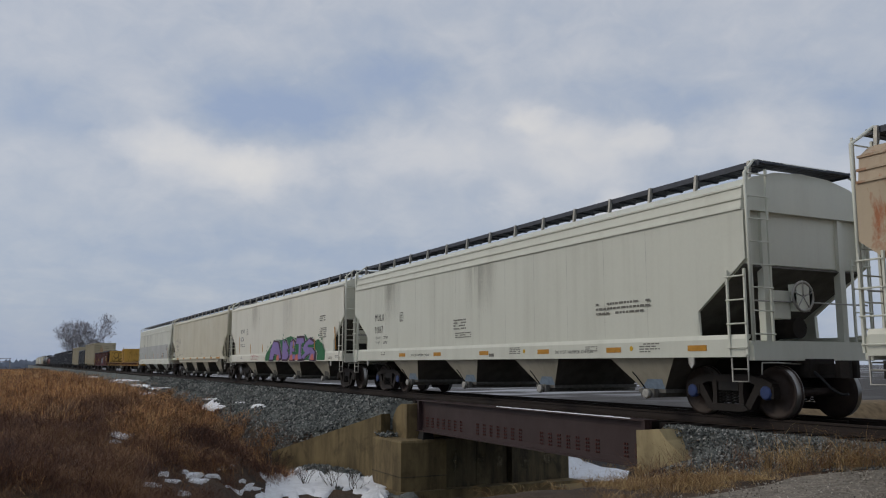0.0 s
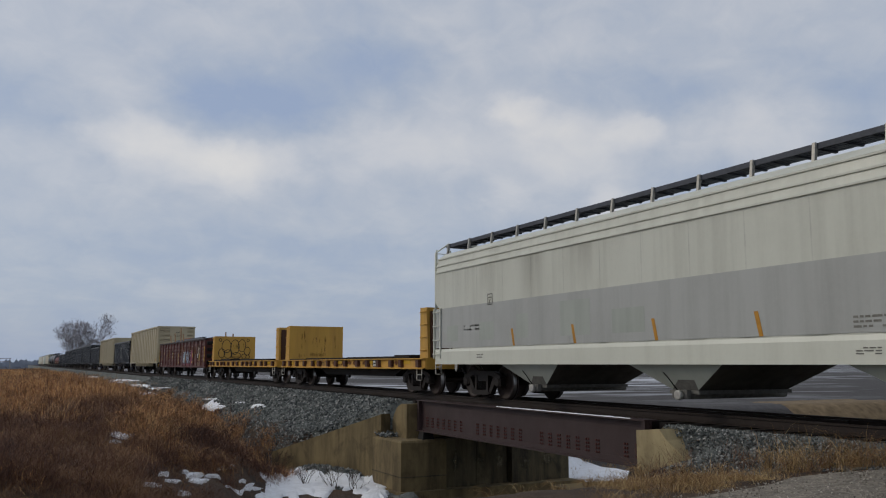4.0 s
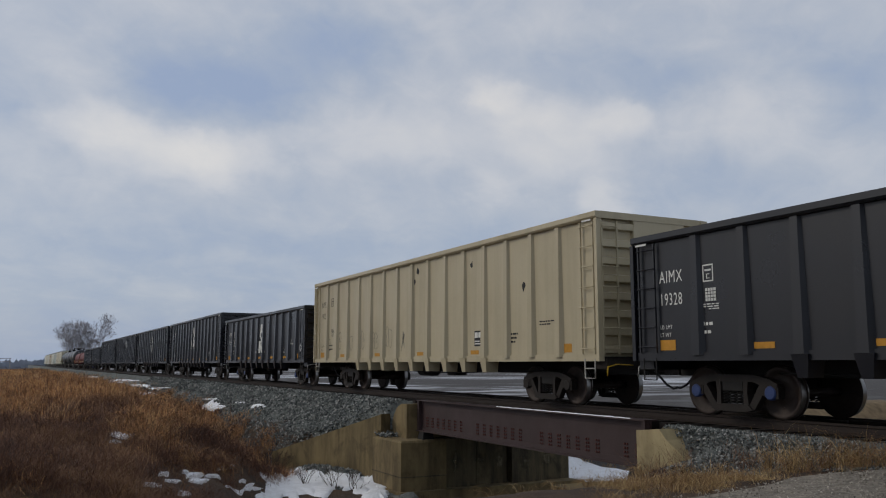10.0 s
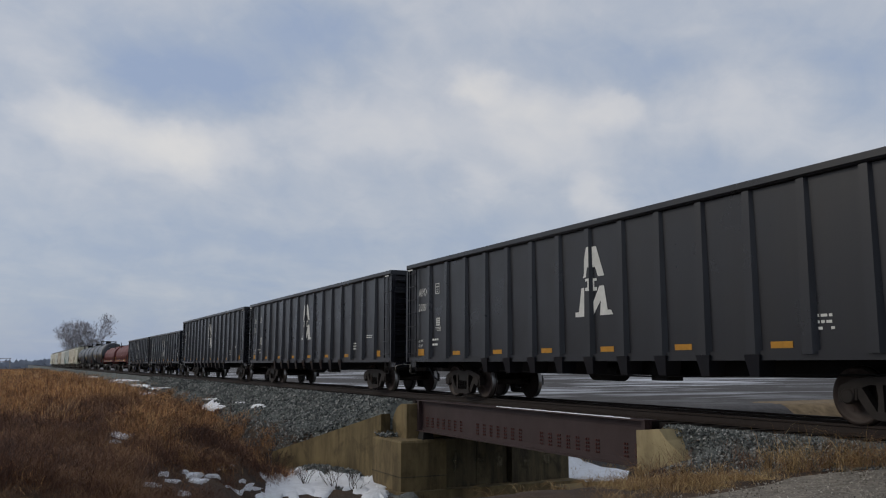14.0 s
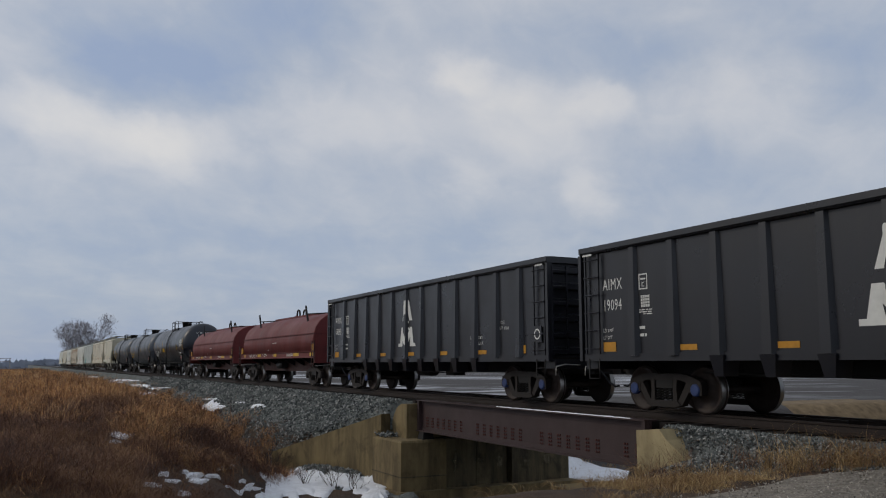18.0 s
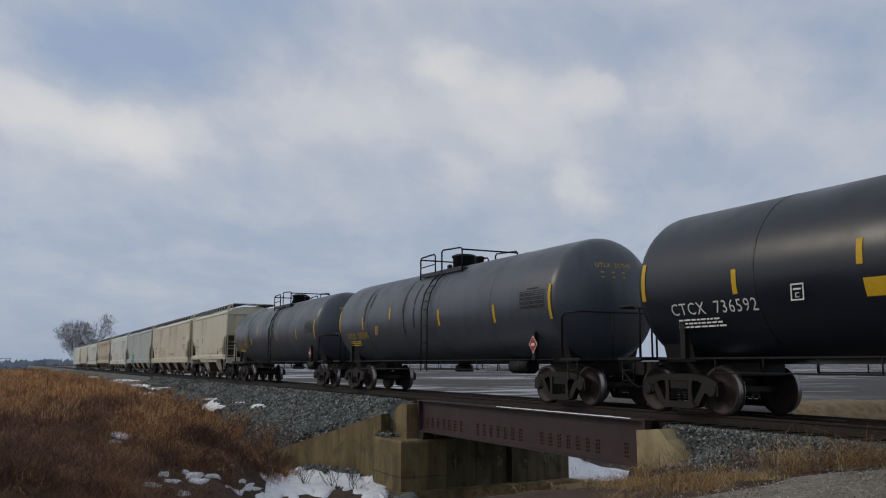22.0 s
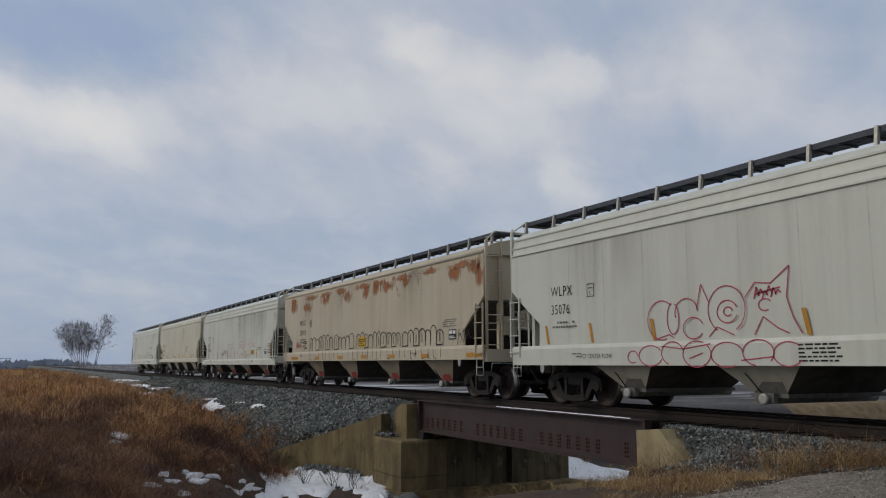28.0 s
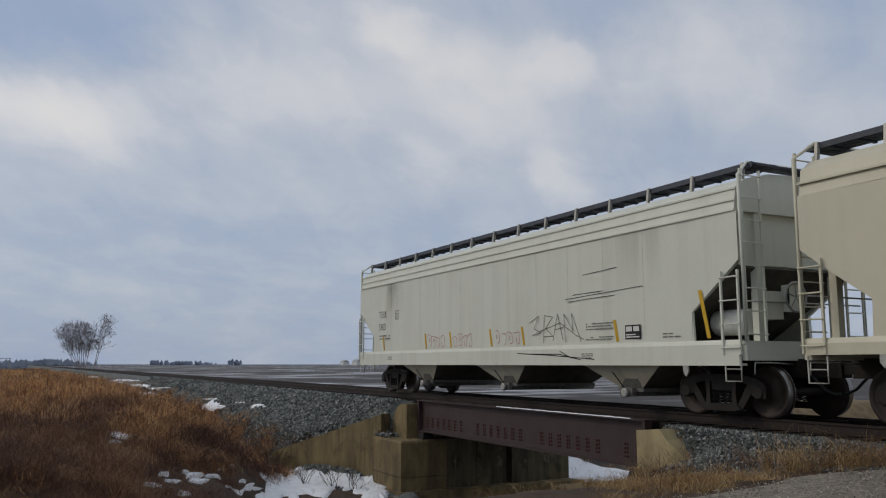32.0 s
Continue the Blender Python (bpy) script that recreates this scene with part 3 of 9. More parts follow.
def stain(car, x0, x1, z0, z1, mat, y, name="rust_stain", label=""):
    """One stain lying on the side as a thin skin."""
    bm = new_bm()
    bm.faces.new([bm.verts.new(q) for q in ((x0, y, z0), (x1, y, z0), (x1, y, z1), (x0, y, z1))])
    return part(name, bm, mat, car, label)


def stain_end(car, x, y0, y1, z0, z1, mat, name="rust_stain", label=""):
    """A stain on a face that looks along the line."""
    bm = new_bm()
    bm.faces.new([bm.verts.new(q) for q in ((0, y0, z0), (0, y1, z0), (0, y1, z1), (0, y0, z1))])
    return part(name, bm, mat, car, label, pose(x, 0, 0))


def bearing_mesh(mat):
    bm = new_bm()
    lathe(bm, [(-0.07, 0.10), (-0.05, 0.125), (0.03, 0.125), (0.06, 0.09)], "y", 14)
    return mesh_of("bearing_cap", bm, mat)


def truck_meshes():
    out = {}
    bm = new_bm()
    prism(bm, [(-1.04, 0.50), (-1.03, 0.62), (-0.84, 0.70), (-0.50, 0.77), (0.50, 0.77), (0.84, 0.70), (1.03, 0.62), (1.04, 0.50), (0.80, 0.54), (0.50, 0.64), (-0.50, 0.64), (-0.80, 0.54)], -0.075, 0.075)
    for s in (-1, 1):
        box(bm, s * 0.889 - 0.13, s * 0.889 + 0.13, -0.09, 0.09, 0.46, 0.58)
        box(bm, s * 1.02 - 0.035, s * 1.02 + 0.035, -0.08, 0.08, 0.36, 0.56)
        box(bm, s * 0.755 - 0.035, s * 0.755 + 0.035, -0.08, 0.08, 0.40, 0.58)
        prism(bm, [(s * 0.64, 0.60), (s * 0.79, 0.54), (s * 0.50, 0.14), (s * 0.37, 0.19)], -0.07, 0.07)
        prism(bm, [(s * 0.27, 0.20), (s * 0.39, 0.20), (s * 0.36, 0.45), (s * 0.39, 0.68), (s * 0.27, 0.68)], -0.08, 0.08)
    prism(bm, [(-0.50, 0.15), (-0.38, 0.24), (0.38, 0.24), (0.50, 0.15), (0.34, 0.11), (-0.34, 0.11)], -0.11, 0.11)
    out["side_frame"] = mesh_of("side_frame", bm, M_STEEL_BROWN)
    bm = new_bm()
    rod(bm, [(0.06 * math.cos(k * 0.785), -0.03 + 0.06 * math.sin(k * 0.785), 0.25 + 0.23 * k / 36) for k in range(37)], 0.016, 4)
    out["spring"] = mesh_of("coil_spring", bm, M_STEEL_DARK)
    bm = new_bm()
    box(bm, -0.24, 0.24, -1.05, 1.05, 0.48, 0.66)
    box(bm, -0.20, 0.20, -0.30, 0.30, 0.66, 0.78)
    for s in (-1, 1):
        box(bm, s * 0.36 - 0.05, s * 0.36 + 0.05, -0.80, 0.80, 0.40, 0.52)
    out["bolster"] = mesh_of("truck", bm, M_STEEL_DARK)
    bm = new_bm()
    tube(bm, (0, -0.98, 0), (0, 0.98, 0), 0.08, 12)
    for s in (-1, 1):
        lathe(bm, [(s * 0.64, 0.13), (s * 0.69, 0.38), (s * 0.685, 0.483), (s * 0.705, 0.483), (s * 0.725, 0.459), (s * 0.83, 0.455), (s * 0.83, 0.395), (s * 0.795, 0.37), (s * 0.77, 0.20), (s * 0.85, 0.13), (s * 0.85, 0.06)], "y", 36)
    for k in range(3):      # wear marks let the turning show
        a = k * 2.1
        box(bm, 0.27 * math.cos(a) - 0.02, 0.27 * math.cos(a) + 0.02, -0.786, -0.772, 0.27 * math.sin(a) - 0.02, 0.27 * math.sin(a) + 0.02)
    me = mesh_of("wheelset", bm, M_WHEEL, M_TREAD)
    for p in me.polygons:
        r = math.hypot(p.center.x, p.center.z)
        if r > 0.445 and abs(p.normal.y) < 0.6:
            p.material_index = 1
    out["wheelset"] = me
    out["cap"] = bearing_mesh(M_STEEL_BROWN)
    out["cap_blue"] = bearing_mesh(M_BLUECAP)
    return out


TK = truck_meshes()
WHEELSETS = {1: [], -1: []}


def truck(car, x, blue=False):
    b = part("truck", TK["bolster"], None, car, "cast steel three-piece truck", pose(x, 0, 0))
    for s in (-1, 1):
        part("side_frame", TK["side_frame"], None, b, at=pose(0, s * 0.99, 0))
        for dx in (-0.16, 0.0, 0.16):
            part("coil_spring", TK["spring"], None, b, at=pose(dx, s * 0.99, 0, 0, 0, 0 if s < 0 else 180))
        w = part("wheelset", TK["wheelset"], None, b, at=pose(s * 0.889, 0, 0.457))
        WHEELSETS[s].append(w)
        for e in (-1, 1):
            part("bearing_cap", TK["cap_blue" if blue and e < 0 else "cap"], None, b, "blue bearing cap" if blue and e < 0 else "", pose(s * 0.889, e * 1.03, 0.457, 0, 0, 0 if e < 0 else 180))
    return b


def _coupler_mesh():
    bm = new_bm()
    box(bm, -0.2, 0.42, -0.07, 0.07, -0.09, 0.09)
    prism(bm, [(0.40, -0.13), (0.52, -0.17), (0.66, -0.12), (0.66, -0.04), (0.54, 0.02), (0.66, 0.08), (0.66, 0.15), (0.50, 0.17), (0.40, 0.10)], -0.15, 0.15, "z")
    return mesh_of("coupler", bm, M_STEEL_BROWN)


def _hose_mesh():
    bm = new_bm()
    pts = [(0.1, -0.3, 0.0), (0.25, -0.3, -0.12), (0.42, -0.26, -0.30), (0.58, -0.22, -0.38), (0.68, -0.2, -0.36)]
    rod(bm, pts, 0.025, 6)
    return mesh_of("air_hose", bm, M_BLACK)


COUPLER, HOSE = _coupler_mesh(), _hose_mesh()


def couplers(car, xf, xr):
    for x, s in ((xf, 1), (xr, -1)):
        c = part("coupler", COUPLER, None, car, "rusty knuckle coupler", pose(x, 0, 0.87, 0, 0, 0 if s > 0 else 180))
        part("air_hose", HOSE, None, c, "black rubber hose", pose(0, 0, -0.05))


RUNG_CACHE = {}


def ladder(car, x, y, z0, z1, mat, width=0.42, along="x", n=None, name="ladder", lean=0.0, label=""):
    """A ladder of two stiles; its rungs hang under it as pieces."""
    n = n or max(2, int((z1 - z0) / 0.40))
    d = (1, 0) if along == "x" else (0, 1)
    bm = new_bm()
    for s in (-0.5, 0.5):
        dx, dy = d[0] * s * width, d[1] * s * width
        box(bm, dx - 0.019, dx + 0.019, dy - 0.019, dy + 0.019, z0, z1)
    lad = part(name, bm, mat, car, label, pose(x, y, 0))
    key = (mat.name, round(width, 2), along)
    if key not in RUNG_CACHE:
        rb = new_bm()
        e = width / 2 + 0.02
        o = (0, -0.035) if along == "x" else (0.035, 0)
        tube(rb, (-d[0] * e + o[0], -d[1] * e + o[1], 0), (d[0] * e + o[0], d[1] * e + o[1], 0), 0.014, 6)
        RUNG_CACHE[key] = mesh_of("rung", rb, mat)
    for k in range(n):
        z = z0 + 0.12 + (z1 - z0 - 0.24) * k / (n - 1)
        part("rung", RUNG_CACHE[key], None, lad, at=pose(0, 0, z))
    return lad


def stirrup(car, x, y, z, mat, w=0.36, h=0.42):
    bm = new_bm()
    rod(bm, [(-w / 2, 0, 0), (-w / 2, 0, -h), (w / 2, 0, -h), (w / 2, 0, 0)], 0.017, 6)
    rod(bm, [(-w / 2, 0, -h * 0.5), (w / 2, 0, -h * 0.5)], 0.014, 6)
    return part("stirrup_step", bm, mat, car, at=pose(x, y, z))


TEXT_CACHE = {}


def lettering(text, size, mat):
    key = (text, size, mat.name)
    if key not in TEXT_CACHE:
        cu = bpy.data.curves.new("lettering", "FONT")
        cu.body, cu.size, cu.resolution_u, cu.space_character = text, size, 2, 1.14
        ob = bpy.data.objects.new("lettering", cu)
        me = bpy.data.meshes.new_from_object(ob)
        me.materials.clear()
        me.materials.append(mat)
        bpy.data.objects.remove(ob)
        TEXT_CACHE[key] = me
    return TEXT_CACHE[key]


def write(car, text, x, z, size, mat, y, squeeze=0.8, label=""):
    ob = part("lettering", lettering(text, size, mat), None, car, label, pose(x, y, z, 90, 0, 0))
    ob.scale = (squeeze, 1, 1)
    return ob


def bars(car, x, z, w, h, rows, mat, y, seed=1):
    """Small writing as plain bars."""
    rng = random.Random(seed)
    bm = new_bm()
    step = h / rows
    for k in range(rows):
        zz = z + h - (k + 0.75) * step
        a = x
        while a < x + w - 0.04:
            b = min(x + w, a + rng.uniform(0.05, 0.17))
            if rng.random() < 0.9:
                box(bm, a, b, y - 0.003, y, zz, zz + step * 0.45)
            a = b + 0.03
    return tagged(part("stencil_block", bm, mat, car), kind="stuff")


def plate(car, name, x0, x1, z0, z1, mat, y, label="", thick=0.006):
    bm = new_bm()
    box(bm, x0, x1, y - thick, y, z0, z1)
    return part(name, bm, mat, car, label)


def poly_plate(car, name, pts, mat, y, label="", thick=0.004):
    bm = new_bm()
    prism(bm, pts, y - thick, y)
    return part(name, bm, mat, car, label)


def frame_plate(car, x, z, w, h, mat, y, name="stencil_box"):
    bm = new_bm()
    t = 0.025
    for a, b, c, d in ((0, w, 0, t), (0, w, h - t, h), (0, t, t, h - t), (w - t, w, t, h - t), (w * 0.35, w * 0.65, h * 0.18, h * 0.22), (w * 0.35, w * 0.42, h * 0.22, h * 0.42), (w * 0.35, w * 0.65, h * 0.42, h * 0.46), (w * 0.2, w * 0.8, h * 0.62, h * 0.72)):
        box(bm, x + a, x + b, y - 0.003, y, z + c, z + d)
    return part(name, bm, mat, car)


def dark_panel(car, x, z, w, h, y, name="label_panel"):
    p = plate(car, name, x, x + w, z, z + h, M_BLACK, y, "black panel with white marks", 0.004)
    for a, b, c, d in ((0.06, 0.45, 0.55, 0.9), (0.55, 0.92, 0.55, 0.9), (0.06, 0.92, 0.12, 0.2), (0.06, 0.7, 0.28, 0.36)):
        part("printed_mark", box(new_bm(), x + a * w, x + b * w, y - 0.008, y - 0.004, z + c * h, z + d * h), M_WHITE, p)


def scrawl(car, name, x0, x1, z0, z1, mat, y, n, seed, r=0.018, loops=True, label=""):
    """Spray-painted line work: rounded loops and strokes lying on the side."""
    rng = random.Random(seed)
    bm = new_bm()
    w = (x1 - x0) / n

    def ribbon(pts):
        for a, b in zip(pts, pts[1:]):
            dx, dz = b[0] - a[0], b[1] - a[1]
            ln = math.hypot(dx, dz) or 1
            nx, nz = -dz / ln * r, dx / ln * r
            v = [bm.verts.new((p[0] + s * nx, y, p[1] + s * nz)) for p, s in ((a, 1), (a, -1), (b, -1), (b, 1))]
            bm.faces.new(v)
    top = z0 + (z1 - z0) * 0.85
    for k in range(n):
        cx, hh = x0 + (k + 0.5) * w, (z1 - z0) * rng.uniform(0.75, 1.0)
        rx, foot = w * rng.uniform(0.40, 0.56), z0 + rng.uniform(0, 0.12) * (z1 - z0)
        a0, ph, slant = rng.uniform(-0.4, 0.4), rng.uniform(0, 6), rng.uniform(-0.12, 0.12)
        pts = []
        turn = 2 * math.pi * (rng.uniform(0.92, 1.04) if loops else rng.uniform(0.45, 0.8))
        for i in range(29):
            a = a0 - math.pi / 2 + turn * i / 28
            sq = 1 / max(abs(math.cos(a)), abs(math.sin(a))) ** 0.55
            k2 = sq * (1 + 0.10 * math.sin(3 * a + ph))
            zz = foot + hh * (0.5 + 0.46 * k2 * math.sin(a))
            pts.append((cx + rx * k2 * math.cos(a) + slant * (zz - foot), zz))
        ribbon(pts)
        q = rng.random()
        if q < 0.4:
            ribbon([(cx + rx * 0.22 * math.cos(b * 0.7), foot + hh * (0.55 + 0.14 * math.sin(b * 0.7))) for b in range(10)])
        elif q < 0.75:
            xx = cx + rng.uniform(-0.3, 0.3) * rx
            ribbon([(xx + 0.05 * w * math.sin(b), foot + hh * (0.1 + 0.13 * b)) for b in range(rng.choice((3, 4, 5)))])
    return tagged(part(name, bm, mat, car, label), kind="stuff")


def reflector_bar(car, x, z0, z1, mat, y, w=0.09):
    return plate(car, "reflector", x, x + w, z0, z1, mat, y)


def frustum(bm, ax, ay, az, bx, by, bz):
    """A funnel: wide rectangle above, narrow one below."""
    v = [bm.verts.new((sx * x, sy * y, z)) for x, y, z in ((ax, ay, az), (bx, by, bz)) for sx, sy in ((-1, -1), (1, -1), (1, 1), (-1, 1))]
    for q in ((0, 1, 2, 3), (7, 6, 5, 4), (1, 0, 4, 5), (2, 1, 5, 6), (3, 2, 6, 7), (0, 3, 7, 4)):
        bm.faces.new([v[i] for i in q])
    bmesh.ops.recalc_face_normals(bm, faces=bm.faces[:])
    return bm


CARS = []


def start_car(name, label, category, centre, group=""):
    ob = thing(name, label, category, group, at=pose(centre, 0, 0))
    CARS.append((ob, centre))
    return ob


BRACKETS = {}


def pillow(bm, foot, top, h, n):
    """The outer skin of a side: welded sheets that bow a little between their seams, over a foot line of pairs x, z."""
    fx, fz = [p[0] for p in foot], [p[1] for p in foot]
    xs = sorted({round(v, 4) for v in fx} | {round(-h + 1.2 + (2 * h - 2.4) * (k + j / 6) / n, 4) for k in range(n) for j in range(6)} | {-h + 0.3, h - 0.3})
    prev = None
    for x in xs:
        ph = (x + h - 1.2) / (2 * h - 2.4) * n
        y = -1.600 + 0.030 * (1 - abs(math.sin(math.pi * ph))) ** 1.5 * (0 <= ph <= n)
        z0 = float(np.interp(x, fx, fz))
        cur = [bm.verts.new((x, y, z0)), bm.verts.new((x, min(y, -1.594), top))]
        if prev:
            bm.faces.new((prev[0], cur[0], cur[1], prev[1])).smooth = True
        prev = cur


def hopper(f, r, label, mat, bays=4, eave="round", sill_mat=None, under=None, trucks=(1.08, 1.84), name="covered_hopper", mark=None, number=None, tip=None, tank_end=False, blue=False, cut=1.2, detail=None, wheel_end=True, soot=2, band=(1.08, 1.47), mark_x=None, drop=0.0, box_x=None, weights=None):
    """A covered hopper between the end ladders at f and r."""
    c = (f + r) / 2
    h = (f - r) / 2
    sill = sill_mat or mat
    under = under or (P_BAY if tip is M_ORANGE_TIP else P_BAY_PALE)
    car = start_car(name, label, "hopper car", c, "covered hoppers of the train")
    rib = eave in ("ribs", "lip")
    top = 3.66 if rib else 3.96
    # core with sloping ends
    bm = new_bm()
    prism(bm, [(-h + 0.16, top), (-h + 0.16, 2.72), (-h + 2.5, 1.30), (-h + 2.9, 1.08), (h - 2.9, 1.08), (h - 2.5, 1.30), (h - 0.16, 2.72), (h - 0.16, top)], -1.52, 1.52)
    part("hopper_body", bm, mat, car)
    # side sheets with the cut-away corners
    for s in (-1, 1):
        bm = new_bm()
        pts = [(-h, top), (-h, 2.78), (-h + cut * 0.45, 2.38), (-h + cut, 1.92), (-h + cut * 0.98, band[1] - 0.01), (h - cut * 0.98, band[1] - 0.01), (h - cut, 1.92), (h - cut * 0.45, 2.38), (h, 2.78), (h, top)]
        if s > 0:
            prism(bm, pts, 1.52, 1.60)
        else:
            prism(bm, pts, -1.565, -1.52)
            pillow(bm, [(-h, 2.78), (-h + cut * 0.45, 2.38), (-h + cut, 1.92), (-h + cut * 1.02, band[1] - 0.01), (h - cut * 1.02, band[1] - 0.01), (h - cut, 1.92), (h - cut * 0.45, 2.38), (h, 2.78)], top, h, int(2 * h / 1.45))
        part("side_sheet", bm, mat, car)
        bm = new_bm()
        b0, b1 = band
        prism(bm, [(s * 1.63, b0), (s * 1.63, b1 - 0.08), (s * 1.605, b1), (s * 1.50, b1), (s * 1.50, b1 - 0.06), (s * 1.57, b1 - 0.10), (s * 1.57, b0 + 0.04), (s * 1.45, b0 + 0.04), (s * 1.45, b0)], -h + 0.05, h - 0.05, "x")
        part("side_sill", bm, sill, car)
    # roof
    bm = new_bm()
    if rib:
        prof = [(-1.60, top), (-1.54, 4.08), (-1.30, 4.26), (-0.7, 4.40), (0, 4.44), (0.7, 4.40), (1.30, 4.26), (1.54, 4.08), (1.60, top)]
    else:
        prof = [(-1.56, top - 0.02), (-1.52, 4.09), (-1.25, 4.25), (-0.7, 4.38), (0, 4.42), (0.7, 4.38), (1.25, 4.25), (1.52, 4.09), (1.56, top - 0.02)]
    prism(bm, prof, -h + 0.05, h - 0.05, "x")
    part("roof", bm, mat, car)
    for s in (-1, 1):
        bm = new_bm()
        if rib:
            for z, yy in ((top + 0.01, 1.605), (3.86, 1.575), (4.07, 1.545)) if eave == "ribs" else ((3.86, 1.60),):
                box(bm, -h + 0.03, h - 0.03, s * yy - 0.025, s * yy + 0.025, z - 0.018, z + 0.018)
        else:
            tube(bm, (-h + 0.02, s * 1.57, 4.0), (h - 0.02, s * 1.57, 4.0), 0.062, 10)
        part("eave_rail", bm, mat, car)
        # roof walk
        bm = new_bm()
        for k in range(6):
            y0 = s * (0.62 + 0.105 * k)
            box(bm, -h - 0.05, h + 0.05, y0 - 0.04, y0 + 0.04, 4.52, 4.56)
        for k in range(int(2 * h / 0.5)):
            x0 = -h + 0.25 + 0.5 * k
            box(bm, x0 - 0.03, x0 + 0.03, s * 0.89 - 0.31, s * 0.89 + 0.31, 4.495, 4.52)
        box(bm, -h - 0.05, h + 0.05, min(s * 1.185, s * 1.21), max(s * 1.185, s * 1.21), 4.47, 4.57)
        part("running_board", bm, M_GRATE, car, "dark steel grating walkway")
    if eave not in BRACKETS:
        bb = new_bm()
        prism(bb, [(-1.30, 4.18), (-1.25, 4.58), (-1.19, 4.58), (-1.19, 4.50), (-1.24, 4.18)], -0.03, 0.03, "x")
        BRACKETS[eave] = bb
    key = (eave, mat.name)
    if key not in BRACKETS:
        BRACKETS[key] = mesh_of("bracket", BRACKETS[eave].copy(), M_CHROME)
    nb = 15
    for k in range(nb):
        part("bracket", BRACKETS[key], None, car, at=pose(-h + 0.15 + (2 * h - 0.3) * k / (nb - 1), 0, 0))
    # discharge bays: pale side plates, slope sheets coloured dark for shade and dirt
    x0, x1 = -h + 2.4, h - 1.0
    w = (x1 - x0) / bays
    bm = new_bm()
    frustum(bm, w * 0.255, 1.52, b0 + 0.01, 0.34, 1.20, 0.46)
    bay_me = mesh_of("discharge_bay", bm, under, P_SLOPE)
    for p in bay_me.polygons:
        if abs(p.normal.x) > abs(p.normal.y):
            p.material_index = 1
    bm = new_bm()
    box(bm, -0.40, 0.40, -1.24, 1.24, 0.39, 0.46)
    box(bm, -0.20, 0.20, -1.36, -1.26, 0.30, 0.47)
    gate_me = mesh_of("outlet_gate", bm, P_GATE)
    bm = new_bm()
    tube(bm, (0.05, -1.42, 0.37), (0.05, 1.42, 0.37), 0.085, 12)
    tube_me = mesh_of("outlet_tube", bm, P_GATE)
    bm = new_bm()
    lathe(bm, [(-0.03, 0.06), (-0.03, 0.095), (0.03, 0.10), (0.04, 0.08)], "y", 12, (0.05, -1.43, 0.37))
    cap_me = mesh_of("tube_cap", bm, M_CHROME)
    bm = new_bm()
    ya, yb = 1.20, 1.20 + 0.32 * 0.20 / (b0 - 0.45)
    v = [bm.verts.new(q) for q in ((-0.36, -ya - 0.006, 0.46), (0.36, -ya - 0.006, 0.46), (0.38, -yb - 0.006, 0.66), (-0.05, -yb - 0.006, 0.66))]
    bm.faces.new(v)
    flap_me = mesh_of("outlet_flap", bm, tip or P_GATE)
    bm = new_bm()
    rod(bm, [(-0.05, -1.34, 0.44), (-0.22, -1.46, 0.72), (-0.28, -1.50, 0.80)], 0.014, 5)
    lever_me = mesh_of("gate_lever", bm, M_BLACK)
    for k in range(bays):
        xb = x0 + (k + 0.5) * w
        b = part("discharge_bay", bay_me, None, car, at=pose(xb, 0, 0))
        part("outlet_gate", gate_me, None, b, "dusty outlet gate")
        part("outlet_tube", tube_me, None, b)
        part("tube_cap", cap_me, None, b, "pale round tube cap")
        part("outlet_flap", flap_me, None, b, "painted outlet plate" if tip else "")
        part("gate_lever", lever_me, None, b)
    # weld seams of the side sheets
    n_seam = int(2 * h / 1.45)
    if "seam" not in BRACKETS:
        bm = new_bm()
        bm.faces.new([bm.verts.new(q) for q in ((-0.014, 0, 1.50), (0.014, 0, 1.50), (0.014, 0, 3.62), (-0.014, 0, 3.62))])
        BRACKETS["seam"] = mesh_of("weld_seam", bm, M_SEAM)
    for k in range(1, n_seam):
        xs = -h + 1.2 + (2 * h - 2.4) * k / n_seam
        part("weld_seam", BRACKETS["seam"], None, car, at=pose(xs, -1.6015, 0))
    rs = random.Random(int(abs(f)) + 77)
    for k in range(soot):
        xs, ws = rs.uniform(-h + 0.3, h - 3.5), rs.uniform(1.4, 3.4)
        stain(car, xs, xs + ws, rs.uniform(1.6, 2.6), 3.92 if not rib else 3.64, M_SOOT, -1.6022, "soot_streak", "grey run of soot below the roof")
    # end slope sheets, their shade and dirt put into a dark colour
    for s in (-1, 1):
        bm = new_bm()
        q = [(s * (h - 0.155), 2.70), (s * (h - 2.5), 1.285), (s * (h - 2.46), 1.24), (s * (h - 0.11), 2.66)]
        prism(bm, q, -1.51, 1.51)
        part("slope_sheet", bm, P_SLOPE, car, "sloping end sheet with shade and dirt in its colour")
    # centre sill and cross members
    for xa, xb in ((-h - 0.15, -h + 2.4), (h - 2.4, h + 0.15)):
        part("draft_sill", box(new_bm(), xa, xb, -0.32, 0.32, 0.72, 1.05), P_GRIME, car)
